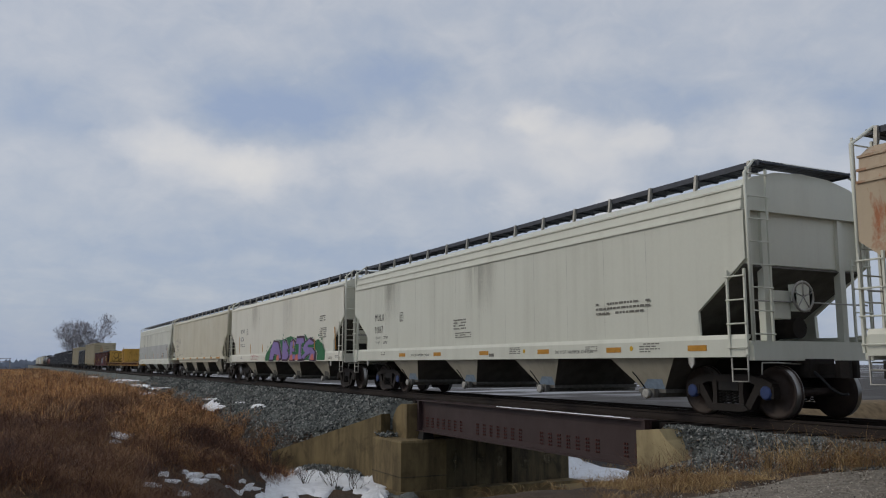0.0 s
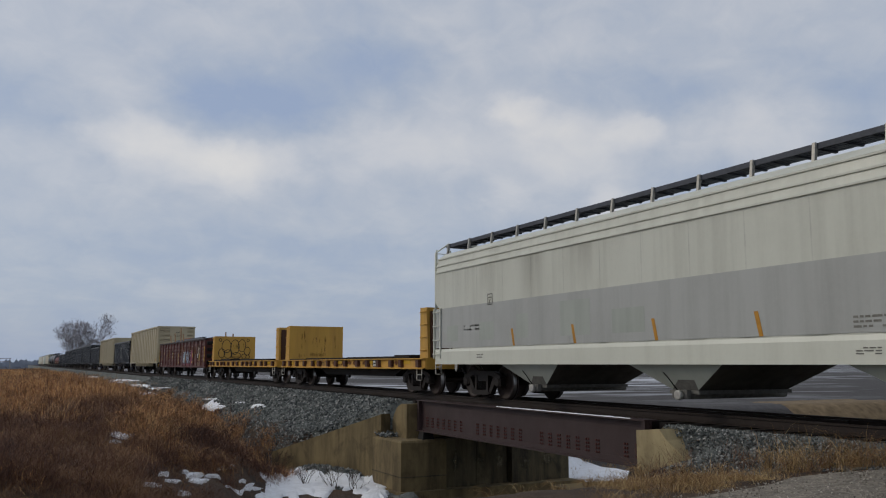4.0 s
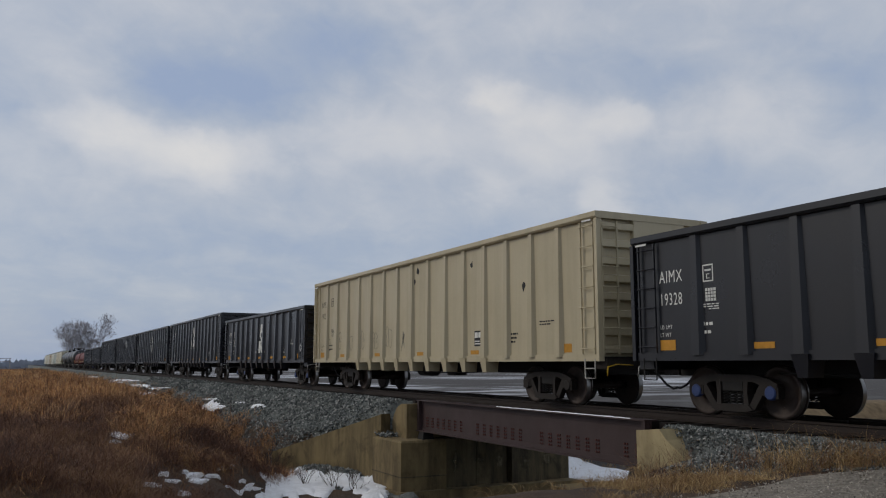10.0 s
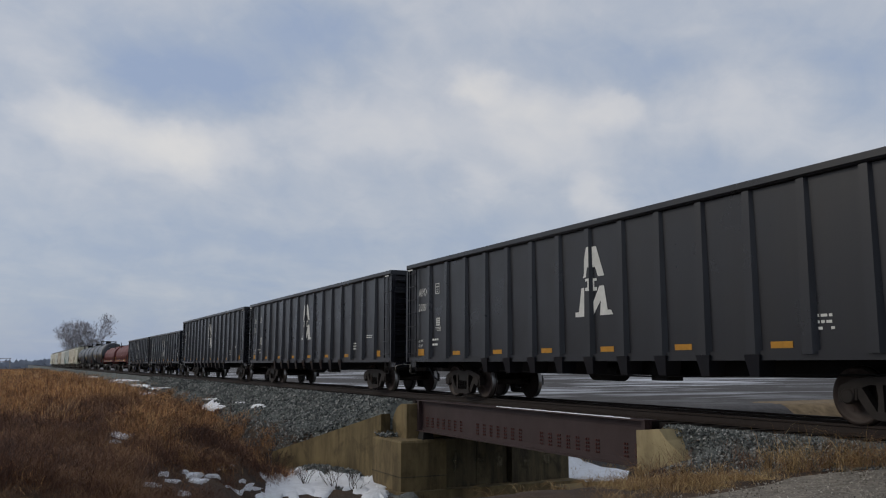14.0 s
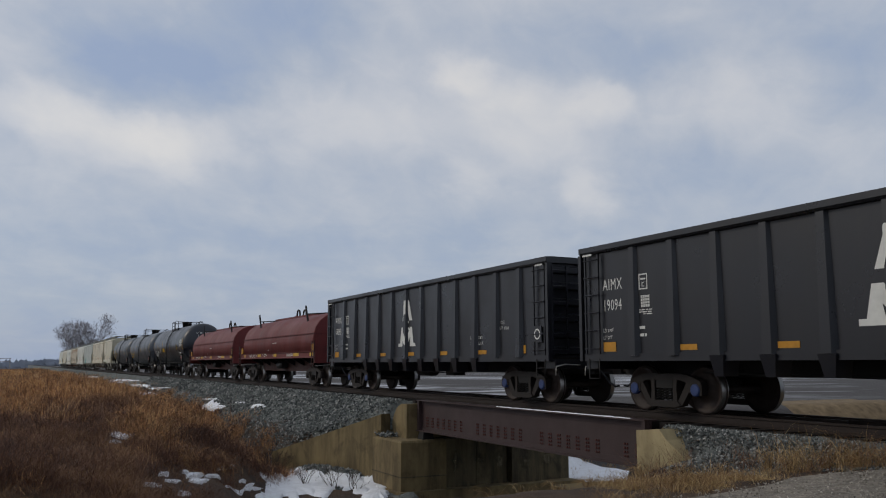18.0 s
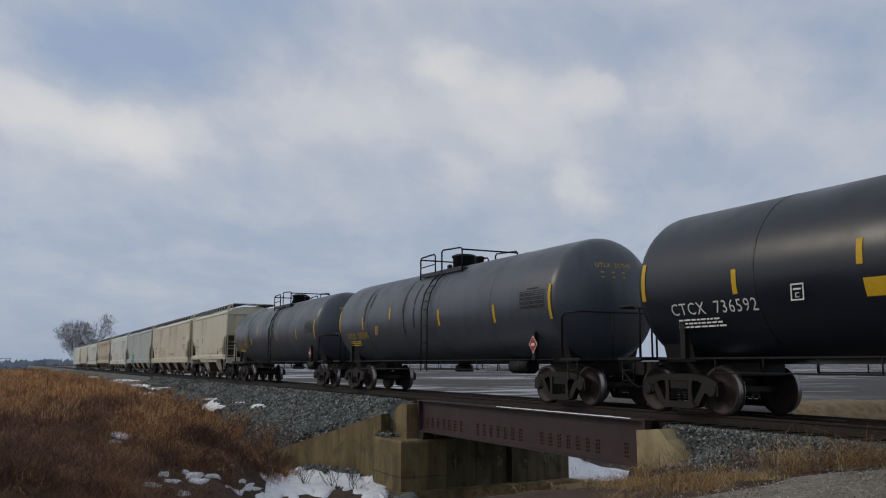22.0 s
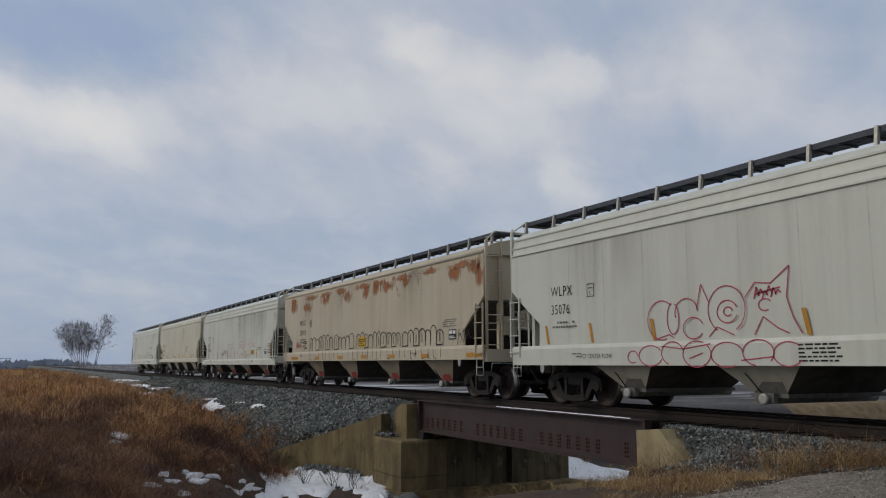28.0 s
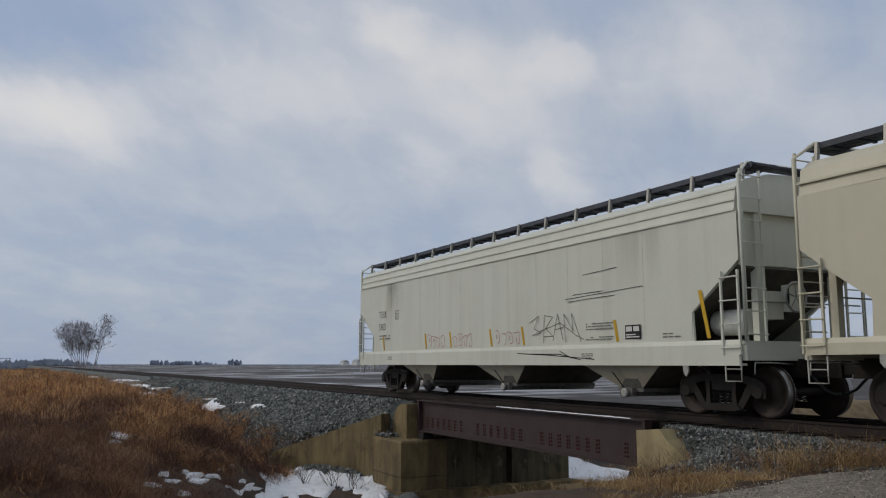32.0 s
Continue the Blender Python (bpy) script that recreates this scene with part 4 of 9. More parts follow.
    for s in (-1, 1):
        xe = s * h
        bm = new_bm()
        box(bm, min(xe - s * 1.15, xe + s * 0.05), max(xe - s * 1.15, xe + s * 0.05), -1.58, 1.58, 1.30, 1.36)
        box(bm, min(xe - s * 0.08, xe + s * 0.06), max(xe - s * 0.08, xe + s * 0.06), -1.55, 1.55, 1.02, 1.36)
        part("end_platform", bm, sill, car)
        for yy in (-1.0, 1.0):
            bm = new_bm()
            box(bm, xe - s * 0.16 - 0.07, xe - s * 0.16 + 0.07, yy - 0.07, yy + 0.07, 1.36, 3.9)
            part("end_post", bm, mat, car)
        ladder(car, xe - s * 0.20, -1.64, 1.12, 2.60, sill, 0.40, "x", 4, "corner_ladder")
        ladder(car, xe + s * 0.06, -1.30, 1.35, 4.40, sill, 0.46, "y", 8, "end_ladder")
        ladder(car, xe + s * 0.06, 1.30, 1.35, 2.9, sill, 0.46, "y", 4, "end_ladder")
        bm = new_bm()
        rod(bm, [(xe + s * 0.06, -1.55, 1.36), (xe + s * 0.05, -1.57, 4.30), (xe - s * 0.08, -1.20, 4.58), (xe - s * 0.08, 1.20, 4.58), (xe + s * 0.05, 1.57, 4.30), (xe + s * 0.06, 1.55, 1.36)], 0.032, 6)
        part("end_frame", bm, sill, car)
        bm = new_bm()
        for k in range(4):
            box(bm, xe - s * 0.05 - 0.18 + 0.1 * k - 0.035, xe - s * 0.05 - 0.18 + 0.1 * k + 0.035, -1.15, 1.15, 4.50, 4.53)
        part("end_walkway", bm, M_GRATE, car)
        stirrup(car, xe - s * 0.22, -1.60, 1.08, M_CHROME)
        bm = new_bm()
        rod(bm, [(xe + s * 0.02, -1.45, 2.05), (xe + s * 0.05, -0.2, 2.05), (xe + s * 0.05, 1.45, 2.05)], 0.016, 6)
        part("end_handrail", bm, M_CHROME, car)
        bm = new_bm()
        rod(bm, [(xe, -0.3, 0.95), (xe + s * 0.08, -1.0, 0.98), (xe + s * 0.08, -1.4, 0.98), (xe + s * 0.08, -1.42, 0.78)], 0.014, 6)
        part("uncoupling_lever", bm, M_CHROME, car)
        bm = new_bm()
        prism(bm, [(xe - s * 1.44, b0), (xe - s * 1.30, b0), (xe - s * 1.30, b0 - 0.12), (xe - s * 1.37, b0 - 0.20), (xe - s * 1.44, b0 - 0.12)], -1.63, -1.60)
        part("jacking_lug", bm, M_CHROME, car)
        truck(car, (h - trucks[0]) if s > 0 else (-h + trucks[1]), blue)
    if wheel_end:
        bm = new_bm()
        lathe(bm, [(-0.02, 0.26), (0.0, 0.29), (0.02, 0.26), (0.0, 0.23), (-0.02, 0.26)], "x", 18)
        for k in range(5):
            a = k * 1.2566
            rod(bm, [(0, 0, 0), (0, 0.25 * math.sin(a), 0.25 * math.cos(a))], 0.014, 5)
        bw = part("brake_wheel", bm, M_CHROME, car, "spoked hand brake wheel", pose(h + 0.12, -0.35, 2.15))
        bm = new_bm()
        box(bm, -0.18, 0.0, -0.16, 0.16, -0.26, 0.22)
        part("gear_box", bm, sill, bw)
        bm = new_bm()
        box(bm, h - 0.35, h, -0.95, -0.55, 1.75, 2.25)
        part("brake_valve", bm, sill, car, "cast brake control valve")
    if tank_end:
        bm = new_bm()
        tube(bm, (h - 1.15, -0.95, 1.72), (h - 0.35, -0.95, 1.72), 0.24, 16)
        part("air_reservoir", bm, M_WHITE, car, "pale air reservoir tank")
    else:
        bm = new_bm()
        tube(bm, (h - 0.95, 0.2, 1.62), (h - 0.45, 0.2, 1.62), 0.19, 14)
        part("air_reservoir", bm, P_GRIME, car)
    couplers(car, h + 0.12, -h - 0.12)
    ym = -1.603
    if mark:
        write(car, mark, -h + (1.75 if mark_x is None else mark_x), 2.62 - drop, 0.33, M_BLACK, ym, 0.86)
    if number:
        write(car, number, -h + (1.75 if mark_x is None else mark_x), 2.20 - drop, 0.33, M_BLACK, ym, 0.80)
    mx = 1.75 if mark_x is None else mark_x
    if weights:
        for k, (word, num) in enumerate((("LT WT", weights[1]), ("LD LMT", weights[0]))):
            write(car, word, -h + mx + 0.1, 1.82 - drop + 0.17 * k, 0.13, M_BLACK, ym, 0.85)
            write(car, num, -h + mx + 0.78, 1.82 - drop + 0.17 * k, 0.13, M_BLACK, ym, 0.85)
    else:
        bars(car, -h + mx + 0.05, 1.86 - drop, 0.95, 0.20, 2, M_GREYINK, ym, int(abs(f)))
    frame_plate(car, -h + (mx + 1.4 if box_x is None else box_x), 2.52 - drop, 0.26, 0.30, M_GREYINK, ym)
    bars(car, -h + 2.6, b0 + 0.16, 0.34, 0.13, 2, M_GREYINK, -1.633, int(abs(f)) + 4)
    bars(car, h - 4.6, b0 + 0.14, 0.42, 0.13, 3, M_GREYINK, -1.633, int(abs(f)) + 5)
    if detail:
        detail(car, h, ym)
    return car


def slanted_bars(car, h, ym, xs, z0=1.5, z1=2.1, mat=None):
    for x in xs:
        poly_plate(car, "reflector", [(x + 0.11 * (z1 - z0), z0), (x + 0.09 + 0.11 * (z1 - z0), z0), (x + 0.09 - 0.11 * (z1 - z0), z1), (x - 0.11 * (z1 - z0), z1)], mat or M_REFLECT, ym)


def sill_plates(car, h, xs, z=1.2, w=0.42):
    for x in xs:
        plate(car, "reflector", x - w / 2, x + w / 2, z, z + 0.11, M_REFLECT, -1.632)


def data_panel(car, x, z, ink, y):
    """A small white ruled panel with lines of small print under it."""
    p = plate(car, "data_panel", x, x + 0.26, z, z + 0.24, M_WHITE, y, "small white ruled data panel", 0.003)
    for k in range(3):
        part("panel_rule", box(new_bm(), x, x + 0.26, y - 0.006, y - 0.003, z + 0.055 + 0.06 * k, z + 0.066 + 0.06 * k), M_BLACK, p)
        part("panel_rule", box(new_bm(), x + 0.06 + 0.065 * k, x + 0.071 + 0.065 * k, y - 0.008, y - 0.006, z, z + 0.24), M_BLACK, p)
    bars(car, x - 0.06, z - 0.16, 0.42, 0.13, 3, ink, y, 31)


# light weight and load limit where they can be read
GONDOLA_WEIGHTS = {"14146": ("72800", "213200"), "20156": ("71500", "214500"), "20336": ("70900", "215100")}


def gondola(f, r, label, mat, top, posts, tc, mark, number, ink, logo=None, feet=True, name="gondola", tail=True, blue=False, tan=False, num_late=False):
    c, h = (f + r) / 2, (f - r) / 2
    car = start_car(name, label, "gondola car", c, "high-sided gondolas of the train")
    bot = 1.12
    x_post = 1.5 if top > 3.8 else 1.70
    for s in (-1, 1):
        bm = new_bm()
        box(bm, -h + 0.1, h - 0.1, min(s * 1.46, s * 1.52), max(s * 1.46, s * 1.52), bot - 0.05, top - 0.1)
        part("side_wall", bm, mat, car)
        bm = new_bm()
        prism(bm, [(s * 1.44, top - 0.15), (s * 1.60, top - 0.15), (s * 1.64, top - 0.11), (s * 1.64, top), (s * 1.44, top + 0.01)], -h - 0.02, h + 0.02, "x")
        part("top_rail", bm, mat, car)
        bm = new_bm()
        box(bm, -h + 0.02, h - 0.02, min(s * 1.44, s * 1.56), max(s * 1.44, s * 1.56), bot - 0.10, bot + 0.06)
        part("bottom_rail", bm, mat, car)
    # side posts: wider and deeper at the foot
    pb = new_bm()
    v = [pb.verts.new(q) for q in ((-0.16, -1.52, bot), (0.16, -1.52, bot), (0.10, -1.63, bot), (-0.10, -1.63, bot),
                                   (-0.11, -1.52, top - 0.14), (0.11, -1.52, top - 0.14), (0.075, -1.585, top - 0.14), (-0.075, -1.585, top - 0.14))]
    for q in ((0, 1, 2, 3), (7, 6, 5, 4), (3, 2, 6, 7), (2, 1, 5, 6), (0, 3, 7, 4), (1, 0, 4, 5)):
        pb.faces.new([v[i] for i in q])
    post_me = mesh_of("side_post", pb, mat)
    fb = new_bm()
    v = [fb.verts.new(q) for q in ((-0.10, -1.56, 0.74), (0.10, -1.56, 0.74), (0.17, -1.62, bot), (-0.17, -1.62, bot), (-0.10, -1.2, 0.74), (0.10, -1.2, 0.74), (0.17, -1.2, bot), (-0.17, -1.2, bot))]
    for q in ((0, 1, 2, 3), (7, 6, 5, 4), (0, 4, 5, 1), (3, 2, 6, 7), (0, 3, 7, 4), (1, 5, 6, 2)):
        fb.faces.new([v[i] for i in q])
    bmesh.ops.recalc_face_normals(fb, faces=fb.faces[:])
    foot_me = mesh_of("post_foot", fb, mat)
    for k in range(posts):
        x = -h + x_post + (2 * h - 3.05) * k / (posts - 1)
        for s in (-1, 1):
            part("side_post", post_me, None, car, at=pose(x, 0, 0, 0, 0, 0 if s < 0 else 180))
        if feet and abs(x) < h - tc - 1.2:
            part("post_foot", foot_me, None, car, at=pose(x, 0, 0))
    # ends with horizontal ribs
    for s in (-1, 1):
        xe = s * (h - 0.16)
        bm = new_bm()
        box(bm, xe - 0.04, xe + 0.04, -1.46, 1.46, bot - 0.1, top - 0.02)
        w = part("end_wall", bm, mat, car)
        n = 8 if top > 3.8 else 6
        for k in range(n):
            z = bot + 0.15 + (top - bot - 0.45) * k / (n - 1)
            for a, b in ((-1.46, -0.55), (0.95, 1.46)) if tan else ((-1.46, 1.46),):
                bm = new_bm()
                prism(bm, [(xe + s * 0.04, z - 0.10), (xe + s * 0.14, z - 0.07), (xe + s * 0.14, z + 0.07), (xe + s * 0.04, z + 0.10)], a, b)
                part("end_rib", bm, mat, w)
        if tan:
            bm = new_bm()
            box(bm, min(xe, xe + s * 0.15), max(xe, xe + s * 0.15), -0.55, 0.95, bot + 0.05, top - 0.03)
            part("flat_panel", bm, mat, w)
        bm = new_bm()
        prism(bm, [(xe - 0.06, -1.50), (xe + s * 0.16, -1.50), (xe + s * 0.16, 1.50), (xe - 0.06, 1.50)], top - 0.14, top + 0.012, "z")
        part("end_top_rail", bm, mat, car)
        for e in (-1, 1):
            bm = new_bm()
            box(bm, s * h - 0.10, s * h + 0.0, min(e * 1.46, e * 1.60), max(e * 1.46, e * 1.60), bot - 0.1, top - 0.15)
            part("corner_post", bm, mat, car)
        ladder(car, s * (h - 0.38), -1.59, bot + 0.05, top - 0.18, mat, 0.46, "x", 7 if top > 3.8 else 6, "corner_ladder")
        ladder(car, s * (h + 0.0), -1.25, bot + 0.05, top - 0.2, mat, 0.42, "y", 7 if top > 3.8 else 6, "end_ladder")
        stirrup(car, s * (h - 0.38), -1.56, bot - 0.05, M_CHROME if tan else M_STEEL_DARK)
        plate(car, "grab_plate", s * (h - 0.30) - 0.16, s * (h - 0.30) + 0.16, top - 0.2, top - 0.16, M_WHITE, -1.645, "white-edged grab plate")
        bm = new_bm()
        box(bm, s * h - 0.06 - (0.3 if s > 0 else 0), s * h + 0.06 + (0.3 if s < 0 else 0), -1.45, 1.45, 0.85, bot - 0.05)
        part("end_sill", bm, P_GRIME if tan else mat, car)
        bm = new_bm()
        rod(bm, [(s * h, -0.3, 0.92), (s * (h + 0.1), -1.2, 0.95), (s * (h + 0.1), -1.45, 0.9), (s * (h + 0.1), -1.47, 0.7)], 0.014, 6)
        part("uncoupling_lever", bm, M_YELLOW if tan else M_CHROME, car)
        truck(car, s * (h - tc), blue)
    bm = new_bm()
    box(bm, -h + 0.1, h - 0.1, -1.46, 1.46, bot - 0.06, bot)
    part("floor_plate", bm, P_GRIME, car)
    bm = new_bm()
    box(bm, -h - 0.1, h + 0.1, -0.33, 0.33, 0.72, 1.04)
    part("centre_sill", bm, M_STEEL_DARK, car)
    bm = new_bm()
    tube(bm, (-0.9, -0.75, 0.78), (0.1, -0.75, 0.78), 0.2, 14)
    part("air_reservoir", bm, M_STEEL_DARK, car)
    bm = new_bm()
    box(bm, 1.2, 1.7, -0.9, -0.5, 0.62, 0.95)
    rod(bm, [(-h + 3, -0.95, 0.80), (-1, -0.98, 0.74), (1.4, -0.95, 0.70), (h - 3, -0.9, 0.80)], 0.018, 5)
    part("brake_rigging", bm, M_STEEL_DARK, car)
    couplers(car, h + 0.15, -h - 0.15)
    yp = -1.523
    sp = (2 * h - 3.05) / (posts - 1)
    x1 = -h + 0.66
    write(car, mark, x1 + 0.02, top - 0.98 if top < 3.8 else top - 1.05, 0.34, ink, yp, 0.72)
    write(car, number, x1 + 0.02, top - 1.42 if top < 3.8 else top - 1.52, 0.34, ink, yp, 0.66)
    frame_plate(car, x1 + 1.20, top - 1.05, 0.26, 0.32, ink, yp)
    for k, word in enumerate(("LT WT", "LD LMT")):
        write(car, word, x1, bot + 0.36 + 0.15 * k, 0.11, ink, yp, 0.85)
        if number in GONDOLA_WEIGHTS:
            write(car, GONDOLA_WEIGHTS[number][k], x1 + 1.0, bot + 0.36 + 0.15 * k, 0.12, ink, yp, 0.85)
        else:
            bars(car, x1 + 1.0, bot + 0.36 + 0.15 * k, 0.40, 0.13, 1, ink, yp, int(abs(f)) + k)
    bars(car, x1 + 1.25, bot + 0.92, 0.32, 0.32, 7, ink, yp, int(abs(f)) + 3) if tan else data_panel(car, x1 + 1.25, bot + 0.98, ink, yp)
    plate(car, "reflector", x1, x1 + 0.42, bot + 0.10, bot + 0.30, M_REFLECT, yp)
    plate(car, "reflector", h - 1.55, h - 1.10, bot + 0.10, bot + 0.30, M_REFLECT, yp)
    k = 1
    while k < posts - 2:
        x = -h + 1.5 + sp * (k + 0.3)
        plate(car, "reflector", x, x + 0.45, bot + 0.10, bot + 0.21, M_REFLECT, yp)
        k += 2 if not tan else 3
    if top < 3.8:
        for k, word in enumerate(("0 ADJ. BLOCK", "EMPTY LOAD")):
            write(car, word, h - 3.95, bot + 0.36 + 0.15 * k, 0.12, ink, yp, 0.85)
        for k, word in enumerate(("CUFT 4000", "IL 32-3")):
            write(car, word, h - 2.45, bot + 0.72 + 0.15 * k, 0.12, ink, yp, 0.85)
        rim = new_bm()
        pts = arc(h - 0.42, bot + 0.55, 0.13, 0.13, 0, 360, 16)
        inn = arc(h - 0.42, bot + 0.55, 0.095, 0.095, 0, 360, 16)
        for a, b, c2, d in zip(pts, pts[1:], inn[1:], inn):
            rim.faces.new([rim.verts.new((p[0], -1.632, p[1])) for p in (a, b, c2, d)])
        part("round_badge", rim, ink, car, "white ring badge")
        part("badge_plate", box(new_bm(), h - 0.60, h - 0.24, -1.631, -1.60, bot + 0.36, bot + 0.74), mat, car)
    else:
        bars(car, h - 4.0, bot + 0.35, 0.6, 0.3, 3, ink, yp, int(abs(f)) + 4)
        bars(car, h - 2.4, bot + 0.75, 0.6, 0.14, 2, ink, yp, int(abs(f)) + 5)
    if tan:
        dark_panel(car, h - 5.65, bot + 0.32, 0.42, 0.42, yp)
        line_art(car, "graffiti", [[(h - 10.6 + 0.05 * k, bot + 0.25 + 0.12 * k), (h - 10.45 + 0.05 * (k % 3), bot + 0.9 - 0.05 * k), (h - 10.35 - 0.04 * k, bot + 0.35 + 0.08 * k)] for k in range(5)], M_GREYINK, yp, 0.012, "thin black spray tag")
        for k in range(10):
            part("tack_weld", box(new_bm(), h, h + 0.012, -0.30 + 0.62 * (k % 2), -0.14 + 0.62 * (k % 2), bot + 0.35 + 0.52 * (k // 2), bot + 0.37 + 0.52 * (k // 2)), M_GREYINK, car)
        for word, z in ((mark, top - 0.62), (number, top - 0.92)):
            ob = part("lettering", lettering(word, 0.24, ink), None, car, "", pose(h - 0.003, -0.1, z, 90, 0, 90))
            ob.scale = (0.9, 1, 1)
    if logo == "stack":
        big_emblem(car, -h + 9.66, 2.77, 1.12, 1.53, yp - 0.002, [-h + x_post + sp * k for k in range(posts)], bot, top)
    elif logo == "split":
        big_emblem(car, -h + (8.0 if num_late else 7.48), 2.26, 1.12, 1.48, yp - 0.002, [-h + x_post + sp * k for k in range(posts)], bot, top)
    return car


def over_posts(parent, pts, mat, posts, bot, top):
    """The painted shape where it runs over the side posts."""
    for px in posts:
        bm = new_bm()
        bm.faces.new([bm.verts.new((a, 0, b)) for a, b in pts])
        for co, no in ((px - 0.095, -1), (px + 0.095, 1)):
            bmesh.ops.bisect_plane(bm, geom=bm.verts[:] + bm.edges[:] + bm.faces[:], plane_co=(co, 0, 0), plane_no=(no, 0, 0), clear_outer=True)
        if len(bm.faces):
            for v in bm.verts:
                q = (v.co.z - bot) / (top - 0.14 - bot)
                v.co.y = -1.634 + 0.045 * q
                v.co.x = px + max(-1, min(1, (v.co.x - px) / 0.095)) * (0.098 - 0.024 * q)
            part("emblem_edge", bm, mat, parent)
        else:
            bm.free()


def big_emblem(car, x, z, w, hgt, y, posts=(), bot=1.12, top=4.11):
    """The painted white emblem: a peaked block over a small block over a wide zigzag block."""
    a, b = z + hgt * 0.5, z + hgt * 0.06
    c, d = z - 0.08 * hgt, z - 0.5 * hgt
    peak = [(x - 0.30 * w, b), (x - 0.10 * w, a), (x + 0.14 * w, a), (x + 0.38 * w, b), (x + 0.18 * w, b), (x + 0.10 * w, b + 0.14 * hgt), (x - 0.07 * w, b + 0.14 * hgt), (x - 0.12 * w, b)]
    k = [z + q * hgt for q in (-0.14, -0.09, 0.0, 0.04)]
    bar = [(x - 0.14 * w, k[0]), (x + 0.14 * w, k[0]), (x + 0.14 * w, k[1]), (x + 0.06 * w, k[1]), (x + 0.06 * w, k[2]), (x + 0.14 * w, k[2]), (x + 0.14 * w, k[3]), (x - 0.14 * w, k[3]), (x - 0.14 * w, k[2]), (x - 0.06 * w, k[2]), (x - 0.06 * w, k[1]), (x - 0.14 * w, k[1])]
    base = [(x - 0.58 * w, d), (x - 0.16 * w, d), (x - 0.22 * w, d + 0.22 * hgt), (x + 0.02 * w, d + 0.02 * hgt), (x + 0.26 * w, d + 0.22 * hgt), (x + 0.22 * w, d), (x + 0.62 * w, d), (x + 0.56 * w, d + 0.07 * hgt), (x + 0.46 * w, d + 0.07 * hgt), (x + 0.36 * w, c), (x + 0.22 * w, c), (x + 0.02 * w, d + 0.20 * hgt), (x - 0.18 * w, c), (x - 0.36 * w, c), (x - 0.46 * w, d + 0.07 * hgt), (x - 0.58 * w, d + 0.07 * hgt)]
    e = poly_plate(car, "emblem", peak, M_WHITE, y, "large white painted emblem")
    poly_plate(e, "emblem_block", bar, M_WHITE, y)
    poly_plate(e, "emblem_base", base, M_WHITE, y)
    for pts in (peak, bar, base):
        over_posts(e, pts, M_WHITE, posts, bot, top)
    return e


